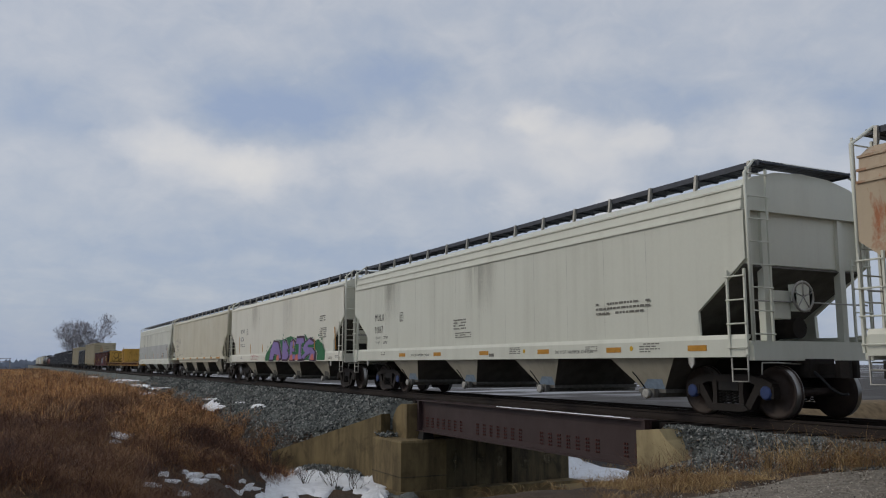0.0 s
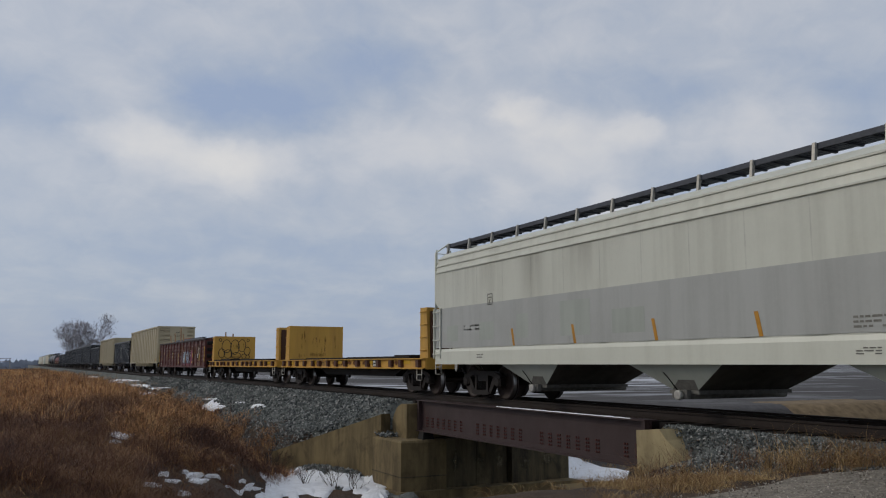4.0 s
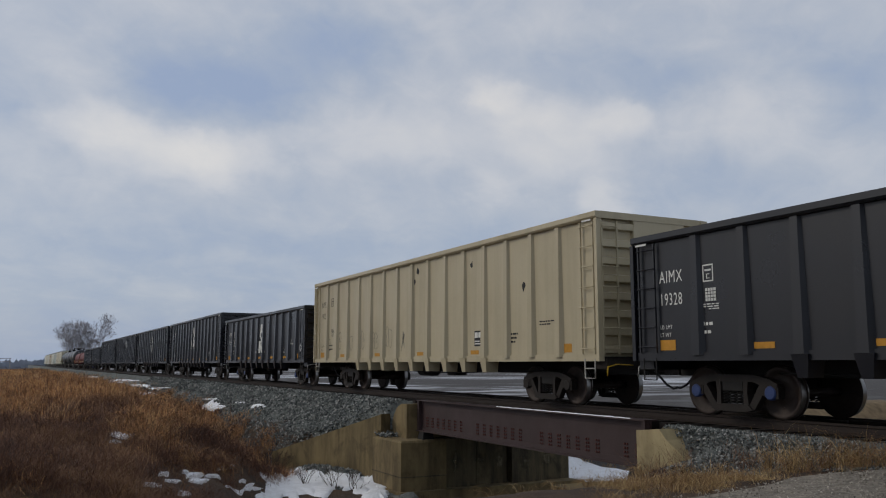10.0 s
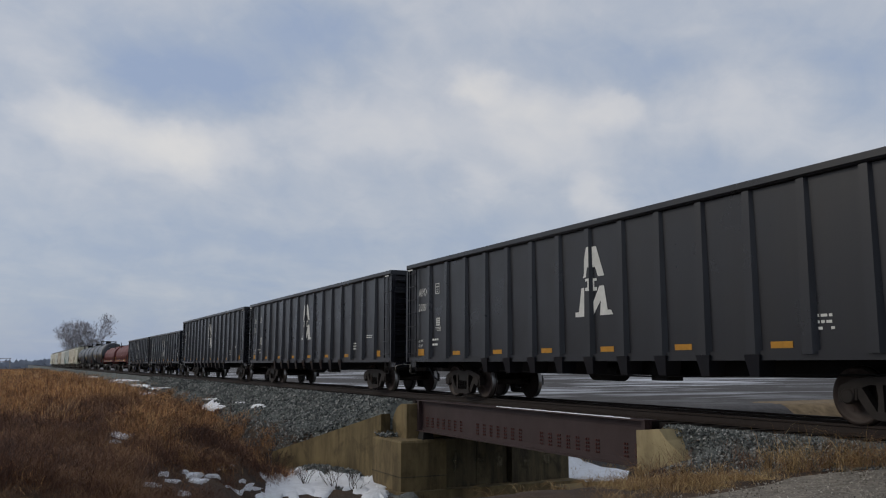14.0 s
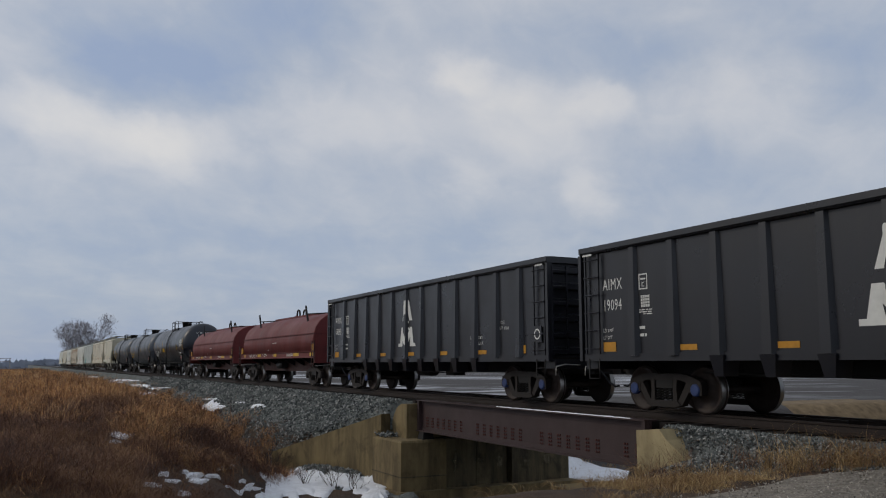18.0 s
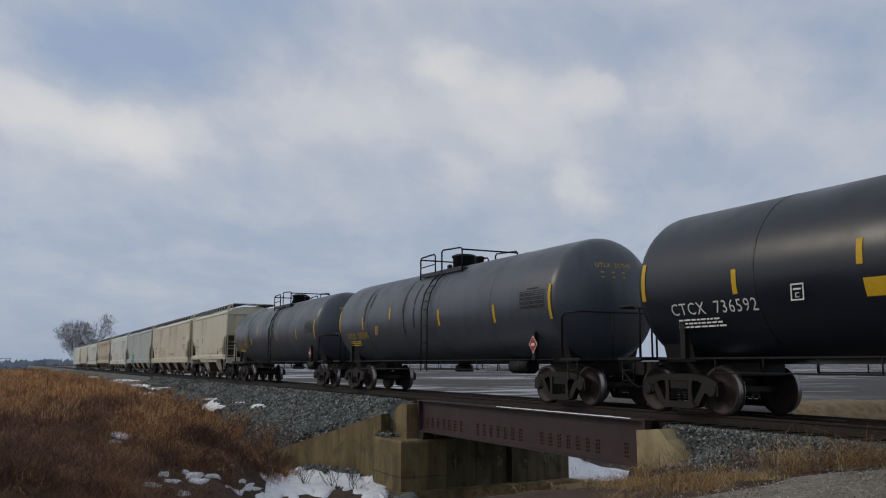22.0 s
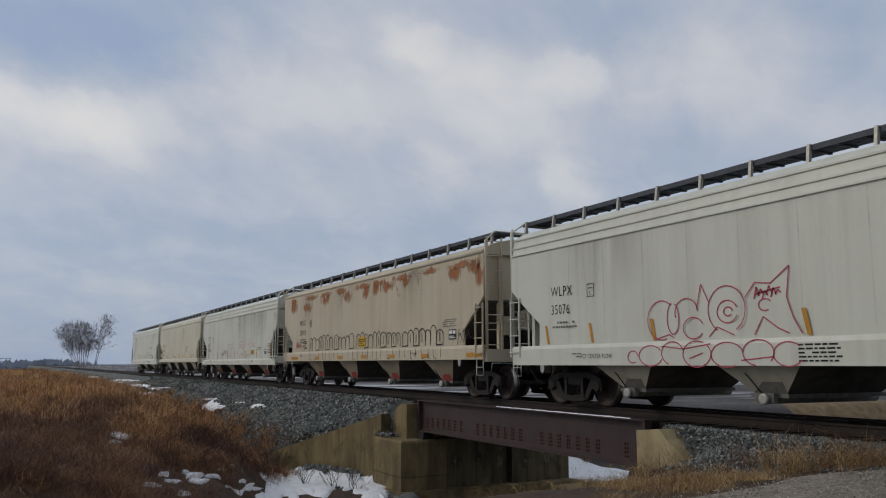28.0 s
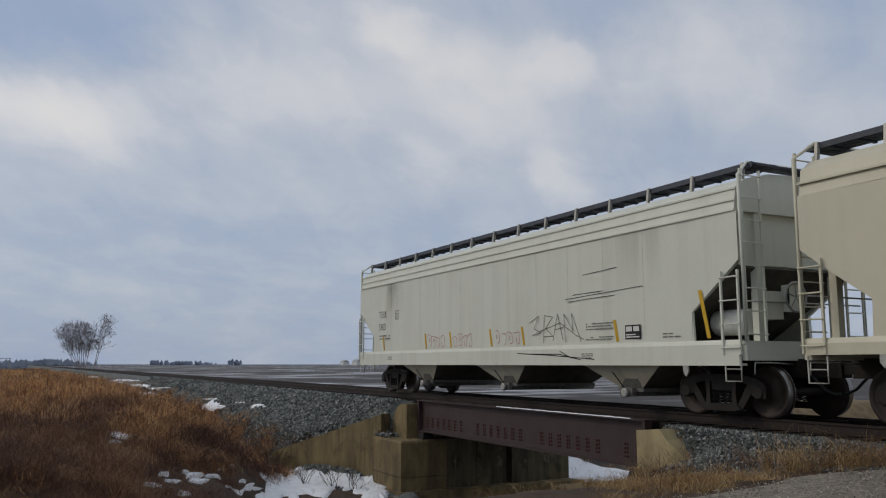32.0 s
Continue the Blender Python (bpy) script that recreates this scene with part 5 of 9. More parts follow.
def mill_gondola(f, r):
    c, h = (f + r) / 2, (f - r) / 2
    mat = P_GON_MAROON
    car = start_car("mill_gondola", "rusted maroon mill gondola covered with graffiti", "gondola car", c)
    bot, top = 0.78, 2.67
    for s in (-1, 1):
        bm = new_bm()
        box(bm, -h, h, min(s * 1.42, s * 1.48), max(s * 1.42, s * 1.48), bot, top - 0.05)
        part("side_wall", bm, mat, car)
        bm = new_bm()
        prism(bm, [(s * 1.40, top - 0.12), (s * 1.58, top - 0.12), (s * 1.60, top - 0.04), (s * 1.56, top), (s * 1.40, top)], -h, h, "x")
        part("top_rail", bm, P_RAIL_DARK, car, "dark grimy top rail")
        bm = new_bm()
        box(bm, -h, h, min(s * 1.42, s * 1.53), max(s * 1.42, s * 1.53), bot - 0.06, bot + 0.10)
        part("bottom_rail", bm, mat, car)
    n = 15
    rng = random.Random(31)
    pb = new_bm()
    prism(pb, [(-0.14, -1.48), (-0.09, -1.575), (0.09, -1.575), (0.14, -1.48)], bot + 0.02, top - 0.12, "z")
    post_me = mesh_of("side_post", pb, mat)
    sp = 2 * h / (n - 1) * 0.985
    cb = new_bm()
    for k in range(5):
        z = bot + 0.42 + 0.26 * k
        prism(cb, [(-1.48, z - 0.115), (-1.508, z - 0.075), (-1.526, z - 0.025), (-1.526, z + 0.025), (-1.508, z + 0.075), (-1.48, z + 0.115)], -sp * 0.36, sp * 0.36, "x")
    rib_me = mesh_of("pressed_ribs", cb, mat)
    for k in range(n):
        x = -h + 0.14 + (2 * h - 0.28) * k / (n - 1)
        for s in (-1, 1):
            part("side_post", post_me, None, car, at=pose(x, 0, 0, 0, 0, 0 if s < 0 else 180))
        if k < n - 1 and k not in (1, 12):
            part("pressed_ribs", rib_me, None, car, at=pose(x + sp / 2, 0, 0))
    for s in (-1, 1):
        bm = new_bm()
        box(bm, s * h - 0.08, s * h + 0.0, -1.46, 1.46, bot, top)
        w = part("end_wall", bm, mat, car)
        for k in range(4):
            z = bot + 0.3 + 0.42 * k
            bm = new_bm()
            prism(bm, [(s * h, z - 0.12), (s * (h + 0.09), z - 0.08), (s * (h + 0.09), z + 0.08), (s * h, z + 0.12)], -1.44, 1.44)
            part("end_rib", bm, M_STEEL_DARK, w)
        plate(car, "reflector", s * (h - 0.15) - 0.06, s * (h - 0.15) + 0.06, bot + 0.35, bot + 1.35, M_YELLOW, -1.58, "bright yellow corner stripe")
        truck(car, s * (h - 1.9))
        stirrup(car, s * (h - 0.4), -1.5, bot, M_STEEL_DARK, 0.36, 0.36)
    for x, z0, z1 in ((8.02, 1.18, 1.64), (5.45, 1.35, 1.75), (2.6, 1.10, 1.47), (-0.4, 1.21, 1.77), (-2.82, 1.33, 1.81), (-5.76, 1.27, 1.76), (-8.36, 1.22, 1.57)):
        plate(car, "reflector", x, x + 0.10, z0, z1, M_YELLOW, -1.58, "yellow reflective stripe")
    for x in (-0.6, 2.3, 5.02):
        plate(car, "reflector", x, x + 0.5, 1.02, 1.14, M_YELLOW, -1.535)
    for k in range(16):
        xx = rng.uniform(-h + 0.2, h - 2.2)
        stain(car, xx, xx + rng.uniform(0.7, 2.0), bot + rng.uniform(0.1, 0.7), top - 0.1, M_RUN_SIDE, -1.5262, "rust_stain", "dark rust run")
    bm = new_bm()
    box(bm, -h, h, -1.42, 1.42, bot, bot + 0.06)
    part("floor_plate", bm, mat, car)
    bm = new_bm()
    box(bm, -h - 0.1, h + 0.1, -0.32, 0.32, 0.66, 0.98)
    part("centre_sill", bm, M_STEEL_DARK, car)
    bm = new_bm()
    tube(bm, (1.2, -0.75, 0.66), (2.1, -0.75, 0.66), 0.19, 14)
    part("air_reservoir", bm, M_STEEL_DARK, car)
    bm = new_bm()
    box(bm, -1.6, -0.7, -0.95, -0.4, 0.5, 0.82)
    rod(bm, [(-5, -0.95, 0.72), (0, -0.98, 0.66), (5, -0.95, 0.72)], 0.02, 5)
    part("brake_rigging", bm, M_STEEL_DARK, car)
    couplers(car, h + 0.1, -h - 0.1)
    yg = -1.532
    # pale blue block letters with white edges over a violet ground, magenta beside them
    poly_plate(car, "graffiti", [(0.95, 0.86), (2.0, 0.90), (3.1, 0.85), (4.9, 0.88), (5.25, 1.15), (5.15, 1.4), (5.4, 1.6), (5.3, 1.9), (5.05, 1.8), (4.95, 2.0), (4.6, 1.85), (4.62, 1.5), (4.4, 1.15), (3.0, 1.05), (1.05, 1.12)], M_MAGENTA, yg, "magenta spray ground")
    for k, xa in enumerate((1.02, 1.86, 2.74, 3.62)):
        q = LETTER_SHAPES[(1, 2, 4, 2)[k]]
        for j, (mat2, ins) in enumerate(((M_PLUM, -0.03), (M_PALEBLUE, 0.05))):
            poly_plate(car, "graffiti", [(xa + (ins + (1 - 2 * ins) * px) * 0.84, 0.98 + (ins + (1 - 2 * ins) * pz) * 0.95) for px, pz in q], mat2, yg - 0.004 * (j + 1), "pale blue spray lettering with white edges")
        poly_plate(car, "graffiti", [(xa + 0.1, 1.0), (xa + 0.5, 1.0), (xa + 0.42, 1.25), (xa + 0.2, 1.2)], M_PLUM, yg - 0.013)
    line_art(car, "graffiti", [[(6.8, 1.5), (7.0, 2.2), (7.3, 2.0), (7.1, 1.8), (7.6, 1.75), (7.9, 1.6)], [(6.75, 2.0), (7.9, 2.02)], [(6.9, 1.25), (7.6, 1.2), (7.95, 1.5)], [(7.5, 1.3), (7.7, 2.1)]], M_WOOD, -1.53, 0.016, "tan chalk scrawl")
    line_art(car, "graffiti", [arc(-4.1, 1.4, 0.34, 0.36, 60, 300), [(-4.3, 1.05), (-3.7, 0.9)], arc(-3.15, 1.7, 0.36, 0.2, 150, 340), [(-3.5, 1.85), (-3.1, 1.6), (-2.7, 1.6)]], M_CHROME, -1.53, 0.02, "white spray loops")
    line_art(car, "graffiti", [[(-7.9 + 0.12 * k, 1.2 + 0.1 * (k % 2)), (-7.85 + 0.12 * k, 1.5 - 0.06 * (k % 3)), (-7.75 + 0.12 * k, 1.3)] for k in range(7)], M_GREYINK, -1.49, 0.012, "grey scribble")
    scrawl(car, "graffiti", -9.2, -8.6, 0.84, 1.02, M_CHROME, -1.537, 4, 55, 0.012, False)
    scrawl(car, "graffiti", -7.5, -6.7, 0.84, 0.96, M_WOOD, -1.537, 6, 56, 0.010, False)
    scrawl(car, "graffiti", 6.9, 8.6, 0.84, 1.05, M_WOOD, -1.537, 7, 54, 0.010, False)
    rg = random.Random(77)
    zig = []
    for k in range(26):
        xa, za = rg.uniform(1.0, 4.6), rg.uniform(1.0, 1.9)
        zig.append([(xa, za), (xa + rg.uniform(0.1, 0.35), za + rg.uniform(-0.12, 0.16)), (xa + rg.uniform(0.3, 0.55), za + rg.uniform(-0.2, 0.1))])
    line_art(car, "graffiti", zig[:13], M_WHITE, yg - 0.014, 0.018, "white edges of the spray lettering")
    line_art(car, "graffiti", zig[13:], M_PLUM, yg - 0.015, 0.028, "dark shadows of the spray lettering")
    line_art(car, "graffiti", [[(6.6 + 0.13 * k, 1.62 + 0.22 * rg.random()), (6.68 + 0.13 * k, 1.95 + 0.2 * rg.random()), (6.78 + 0.13 * k, 1.66 + 0.2 * rg.random())] for k in range(9)], M_CHROME, -1.532, 0.012, "pale chalk scribbles")
    line_art(car, "graffiti", [arc(6.6 + 0.2 * k, 0.94, 0.07, 0.07, 40 * k, 40 * k + 290, 9) for k in range(7)], M_GREYINK, -1.537, 0.014, "chalk loops along the foot")
    dark_panel(car, 6.93, 1.36, 0.46, 0.34, -1.53)
    write(car, "MP", -7.88, 1.98, 0.30, M_CHROME, -1.49)
    bars(car, -8.0, 1.62, 1.1, 0.42, 1, M_WOOD, -1.49, 57)
    # the load: steel sections, held by stakes
    for i, (ya, z, xa, xb) in enumerate(((-1.05, 2.50, -h + 1.2, h - 5.0), (-0.35, 2.52, -h + 2.0, h - 4.6), (0.4, 2.55, -h + 1.6, h - 5.2), (-0.75, 2.76, -h + 3.2, h - 4.4), (0.05, 2.76, -h + 3.4, h - 4.2))):
        bm = new_bm()
        box(bm, xa, xb, ya - 0.15, ya + 0.15, z - 0.13, z - 0.10)
        box(bm, xa, xb, ya - 0.15, ya + 0.15, z + 0.10, z + 0.13)
        box(bm, xa, xb, ya - 0.15, ya - 0.13, z - 0.10, z + 0.10)
        box(bm, xa, xb, ya + 0.02, ya + 0.04, z - 0.10, z + 0.10)
        part("steel_section", bm, M_BEAM, car, "grey steel channel section of the load")
    bm = new_bm()
    box(bm, -2.5, 0.2, -0.9, -0.2, 2.89, 2.93)
    part("load_strap", bm, plain("orange_strap", (0.42, 0.09, 0.04), 0.6), car, "orange strap over the load")
    for x, y, lean, hh in ((-4.15, -1.2, 30, 1.0), (-8.1, -0.9, 32, 0.95), (-0.75, -1.36, 5, 1.2), (0.35, -1.34, 22, 0.75), (2.9, 1.3, 6, 0.8), (5.2, 1.3, -4, 0.6)):
        bm = new_bm()
        box(bm, -0.05, 0.05, -0.05, 0.05, -0.3, hh, (0.012, 0.012))
        part("timber_stake", bm, M_WOOD, car, "raw timber stake", pose(x, y, 2.55, 0, -lean, 0))
    bm = new_bm()
    for x, y in ((-4.9, 0), (-0.4, 0), (4.2, 0)):
        box(bm, x - 0.07, x + 0.07, -1.40, 1.40, 2.28, 2.37)
    part("load_dunnage", bm, M_WOOD, car)
    # sections rest on the dunnage, that on the pile below
    bm = new_bm()
    box(bm, -h + 1.5, h - 4.9, -1.3, 1.3, 0.84, 2.28)
    part("load_pile", bm, M_BEAM, car, "bundled steel sections filling the gondola")
    return car


def bulkhead_flat(f, r, number, label, front_bulk=True):
    c, h = (f + r) / 2, (f - r) / 2
    mat = P_FLAT
    car = start_car("bulkhead_flatcar", label, "flat car", c, "yellow bulkhead flatcars")
    z0, z1 = 0.80, 1.14
    for s in (-1, 1):
        bm = new_bm()
        prism(bm, [(s * 1.40, z0 + 0.03), (s * 1.50, z0 + 0.03), (s * 1.55, z0), (s * 1.55, z0 + 0.03), (s * 1.47, z0 + 0.05), (s * 1.47, z1 - 0.04), (s * 1.55, z1 - 0.03), (s * 1.55, z1), (s * 1.40, z1)], -h, h, "x")
        part("side_sill", bm, mat, car)
    bm = new_bm()
    box(bm, -h + 0.02, h - 0.02, -1.42, 1.42, z1 - 0.06, z1 - 0.005)
    part("deck", bm, M_TIE, car, "dark timber deck")
    rng = random.Random(int(number))
    # packing timbers on the deck
    x = -h + 1.3
    hi = h - (1.2 if front_bulk else 0.4)
    while x < hi:
        w = rng.uniform(1.6, 2.6)
        bm = new_bm()
        box(bm, x, min(x + w, hi), -1.46, 1.40, z1, z1 + rng.uniform(0.04, 0.13))
        part("deck_riser", bm, M_TIE, car, "dark timber riser on the deck")
        x += w + rng.uniform(-0.05, 0.2) + 0.06
    # stake pockets
    pb = new_bm()
    prism(pb, [(-0.11, -1.47), (-0.10, -1.58), (0.10, -1.58), (0.11, -1.47)], z0 + 0.06, z1 - 0.05, "z")
    me = mesh_of("stake_pocket", pb, P_FLAT_RUST)
    npk = 15
    for k in range(npk):
        part("stake_pocket", me, None, car, at=pose(-h + 0.55 + (2 * h - 1.1) * k / (npk - 1) + rng.uniform(-0.18, 0.18), 0, 0))
    for k in range(5):
        xx = -h + 1.4 + (2 * h - 3.0) * k / 4
        plate(car, "reflector", xx, xx + 0.5, z1 - 0.17, z1 - 0.06, M_YELLOW, -1.475, "bright yellow reflective strip")
    for k in range(12):
        xx = rng.uniform(-h + 0.2, h - 1.6)
        stain(car, xx, xx + rng.uniform(0.6, 1.5), z0 + 0.04, z1 - 0.01, M_RUN_SIDE, -1.4735, "rust_stain", "brown rust run")
    bm = new_bm()
    prism(bm, [(-h + 2.6, 1.06), (-h + 4.2, 0.52), (h - 4.2, 0.52), (h - 2.6, 1.06)], -0.7, 0.7)
    part("fishbelly_sill", bm, M_STEEL_DARK, car, "black fishbelly centre sill")
    bm = new_bm()
    box(bm, -h - 0.12, h + 0.12, -0.33, 0.33, 0.72, 1.06)
    part("centre_sill", bm, M_STEEL_DARK, car)
    for s in ((-1, 1) if front_bulk else (-1,)):
        xb = s * (h - 0.50)
        b = part("bulkhead", box(new_bm(), xb - 0.16, xb + 0.16, -1.25, 1.25, z1, 2.74), mat, car, "tall yellow steel bulkhead")
        for e in (-1, 1):
            bm = new_bm()
            prism(bm, [(xb - s * 0.16, z1), (xb + s * 0.42, z1), (xb + s * 0.30, 2.70), (xb - s * 0.16, 2.74)], min(e * 1.25, e * 1.33), max(e * 1.25, e * 1.33))
            part("bulkhead_side", bm, mat, b)
        for k in range(3):
            bm = new_bm()
            y = -0.8 + 0.8 * k
            box(bm, min(xb + s * 0.16, xb + s * 0.34), max(xb + s * 0.16, xb + s * 0.34), y - 0.09, y + 0.09, z1, 2.66)
            part("bulkhead_rib", bm, M_STEEL_BROWN if k != 1 else mat, b)
        xi = xb + 0.1645
        for k in range(16):
            yy, zz = rng.uniform(-1.1, 1.0), rng.uniform(1.15, 2.0)
            stain_end(b, xi, yy - rng.uniform(0.03, 0.12), yy + rng.uniform(0.03, 0.12), zz, min(2.7, zz + rng.uniform(0.5, 1.0)), M_RUN_END, "rust_stain", "brown rust run")
        stain_end(b, xi, -1.2, 1.2, 1.14, 1.6, M_RUN_END)
        if s > 0:
            part("rusty_back", box(new_bm(), xb + 0.345, xb + 0.355, -1.22, 1.22, z1 + 0.02, 2.62), P_FLAT_RUST, b, "dark rusted back plate")
        rb = new_bm()
        for k in range(4):
            rod(rb, [(xb - s * 0.08, -1.33, z1 + 0.25 + 0.4 * k), (xb - s * 0.08, -1.38, z1 + 0.25 + 0.4 * k), (xb + s * 0.30, -1.38, z1 + 0.25 + 0.4 * k), (xb + s * 0.30, -1.33, z1 + 0.25 + 0.4 * k)], 0.014, 5)
        part("grab_irons", rb, mat, b)
    for s in (-1, 1):
        truck(car, s * (h - 1.5))
        stirrup(car, s * (h - 0.35), -1.5, z0, M_CHROME, 0.36, 0.34)
        bm = new_bm()
        box(bm, s * h - 0.04, s * h + 0.04, -1.45, 1.45, z0, z1)
        part("end_sill", bm, mat, car)
    couplers(car, h + 0.12, -h - 0.12)
    return car


def coil_car(f, r, number, label):
    c, h = (f + r) / 2, (f - r) / 2
    mat = P_COIL
    car = start_car("coil_car", label, "coil car", c, "red coil steel cars")
    # deck frame
    for s in (-1, 1):
        bm = new_bm()
        prism(bm, [(s * 1.40, 1.22), (s * 1.52, 1.22), (s * 1.52, 1.25), (s * 1.44, 1.28), (s * 1.44, 1.46), (s * 1.50, 1.48), (s * 1.50, 1.50), (s * 1.36, 1.50)], -h, h, "x")
        part("side_sill", bm, mat, car)
    bm = new_bm()
    box(bm, -h + 0.1, h - 0.1, -1.40, 1.40, 1.24, 1.40)
    part("trough_deck", bm, P_GRIME, car)
    bm = new_bm()
    prism(bm, [(-h + 1.9, 1.24), (-h + 2.6, 0.62), (h - 2.6, 0.62), (h - 1.9, 1.24)], -0.75, 0.75)
    part("fishbelly_sill", bm, P_COIL_DIRT, car, "deep oxide red centre sill under grime")
    for k in range(7):
        x = -h + 2.2 + (2 * h - 4.4) * k / 6
        bm = new_bm()
        prism(bm, [(-1.42, 1.23), (-0.5, 0.75), (0.5, 0.75), (1.42, 1.23)], x - 0.05, x + 0.05, "x")
        part("cross_bearer", bm, M_STEEL_DARK, car)
    # the hood
    hh = h - 0.45
    prof = [(-1.38, 1.50), (-1.40, 2.05), (-1.36, 2.28)]
    for k in range(9):
        a = math.pi * (0.10 + 0.80 * k / 8)
        prof.append((-1.36 * math.cos(a) * 1.0, 2.22 + 1.05 * math.sin(a)))
    prof += [(1.36, 2.28), (1.40, 2.05), (1.38, 1.50)]
    bm = new_bm()
    rings = []
    n = len(prof)
    for x, k in ((-hh, 0.985), (-hh + 0.025, 1.0), (-hh + 0.06, 1.0), (hh - 0.06, 1.0), (hh - 0.025, 1.0), (hh, 0.985)):
        rings.append([bm.verts.new((x, y * k, 1.50 + (z - 1.50) * k)) for y, z in prof])
    for p, q in zip(rings, rings[1:]):
        for i in range(n - 1):
            fc = bm.faces.new((p[i], p[i + 1], q[i + 1], q[i]))
            fc.smooth = True
        bm.faces.new((p[n - 1], p[0], q[0], q[n - 1]))
    bm.faces.new(rings[0])
    bm.faces.new(rings[-1][::-1])
    bmesh.ops.recalc_face_normals(bm, faces=bm.faces[:])
    hood = part("hood", bm, mat, car, "rounded oxide red steel hood")
    bm = new_bm()
    for s in (-1, 1):
        box(bm, -hh, hh, min(s * 1.385, s * 1.42), max(s * 1.385, s * 1.42), 2.27, 2.30)
    box(bm, hh - 0.002, hh + 0.02, -1.36, 1.36, 2.25, 2.28)
    part("hood_seam", bm, mat, hood)
    bm = new_bm()
    box(bm, -hh * 0.62, hh * 0.55, -0.28, 0.28, 3.24, 3.34)
    part("ridge_rib", bm, mat, hood)
    for x in (-hh + 2.3, hh - 1.85):
        for s in (-1, 1):
            bm = new_bm()
            tube(bm, (x, s * 1.02, 2.72), (x - 0.46, s * 1.02, 3.60), 0.052, 4)
            g = part("lift_guide", bm, M_STEEL_DARK, hood, "slanted dark steel guide post")
            bm = new_bm()
            rod(bm, [(x - 0.26, s * 1.0, 3.22), (x + 0.1, s * 0.6, 3.24), (x + 0.75, s * 0.3, 3.24)], 0.028, 6)
            part("guide_brace", bm, M_STEEL_DARK, g)
    for s in (-0.14, 0.14):
        bm = new_bm()
        pts = [(s + 0.24 * math.cos(math.pi * (1 - k / 8)), 0.12 * (1 if s > 0 else -1), 3.28 + 0.14 + 0.24 * math.sin(math.pi * k / 8)) for k in range(9)]
        pts = [(pts[0][0], pts[0][1], 3.2)] + pts + [(pts[-1][0], pts[-1][1], 3.2)]
        rod(bm, pts, 0.045, 6)
        part("lifting_lug", bm, M_STEEL_DARK, hood, "looped lifting lug")
    for x0, x1 in ((-2.85, -2.26), (0.2, 0.7), (3.5, 4.3), (5.9, 6.4), (-5.83, -5.37)):
        plate(car, "reflector", x0, x1, 1.31, 1.45, M_REFLECT if x0 < -5 else M_YELLOW, -1.445)
    for s in (-1, 1):
        plate(car, "reflector", s * (h - 0.35) - 0.2, s * (h - 0.35) + 0.2, 1.52, 1.82, M_REFLECT, -1.44, "orange corner plate")
        bm = new_bm()
        box(bm, s * (h - 0.33) - 0.025, s * (h - 0.33) + 0.025, -1.44, 1.44, 1.40, 1.72)
        part("end_guard", bm, mat, car)
        ladder(car, s * (h - 0.12), -1.50, 0.85, 1.95, P_COIL_DIRT, 0.3, "x", 4, "corner_ladder")
        bm = new_bm()
        box(bm, s * h - 0.06, s * h + 0.06, -1.45, 1.45, 1.0, 1.42)
        part("end_sill", bm, mat, car)
        bm = new_bm()
        rod(bm, [(s * h, -0.3, 0.95), (s * (h + 0.1), -1.2, 0.9), (s * (h + 0.1), -1.45, 0.88)], 0.015, 5)
        part("uncoupling_lever", bm, M_CHROME, car)
    write(car, "WFRX " + number, -4.56, 1.29, 0.22, M_WHITE, -1.446, 0.98)
    for k, word in enumerate(("LT WT", "LD LMT")):
        write(car, word, -2.0, 1.28 + 0.105 * k, 0.10, M_WHITE, -1.446)
        bars(car, -1.55, 1.27 + 0.105 * k, 0.4, 0.12, 1, M_WHITE, -1.446, 5 + k)
    bars(car, h - 4.2, 1.30, 1.1, 0.15, 2, M_WHITE, -1.446, 6)
    bars(car, h - 2.6, 1.30, 0.3, 0.15, 2, M_WHITE, -1.446, 7)
    bars(hood, -0.4, 1.95, 0.9, 0.05, 1, M_WHITE, -1.402, 8)
    poly_plate(hood, "mark", [(-1.0, 1.68), (-0.95, 1.60), (-1.05, 1.60)][::-1], M_WHITE, -1.402, "small white triangle")
    for k, x in enumerate((-1.1, 0.05)):
        poly_plate(car, "mark", [(x, 1.43), (x + 0.04, 1.36), (x - 0.04, 1.36)], M_WHITE, -1.447)
    bm = new_bm()
    tube(bm, (-0.5, -0.95, 0.9), (0.5, -0.95, 0.9), 0.17, 12)
    part("air_reservoir", bm, M_STEEL_DARK, car)
    bm = new_bm()
    box(bm, -h - 0.1, h + 0.1, -0.33, 0.33, 0.72, 1.1)
    part("centre_sill", bm, M_STEEL_DARK, car)
    truck(car, h - 1.3)
    truck(car, -h + 1.3)
    couplers(car, h + 0.1, -h - 0.1)
    return car


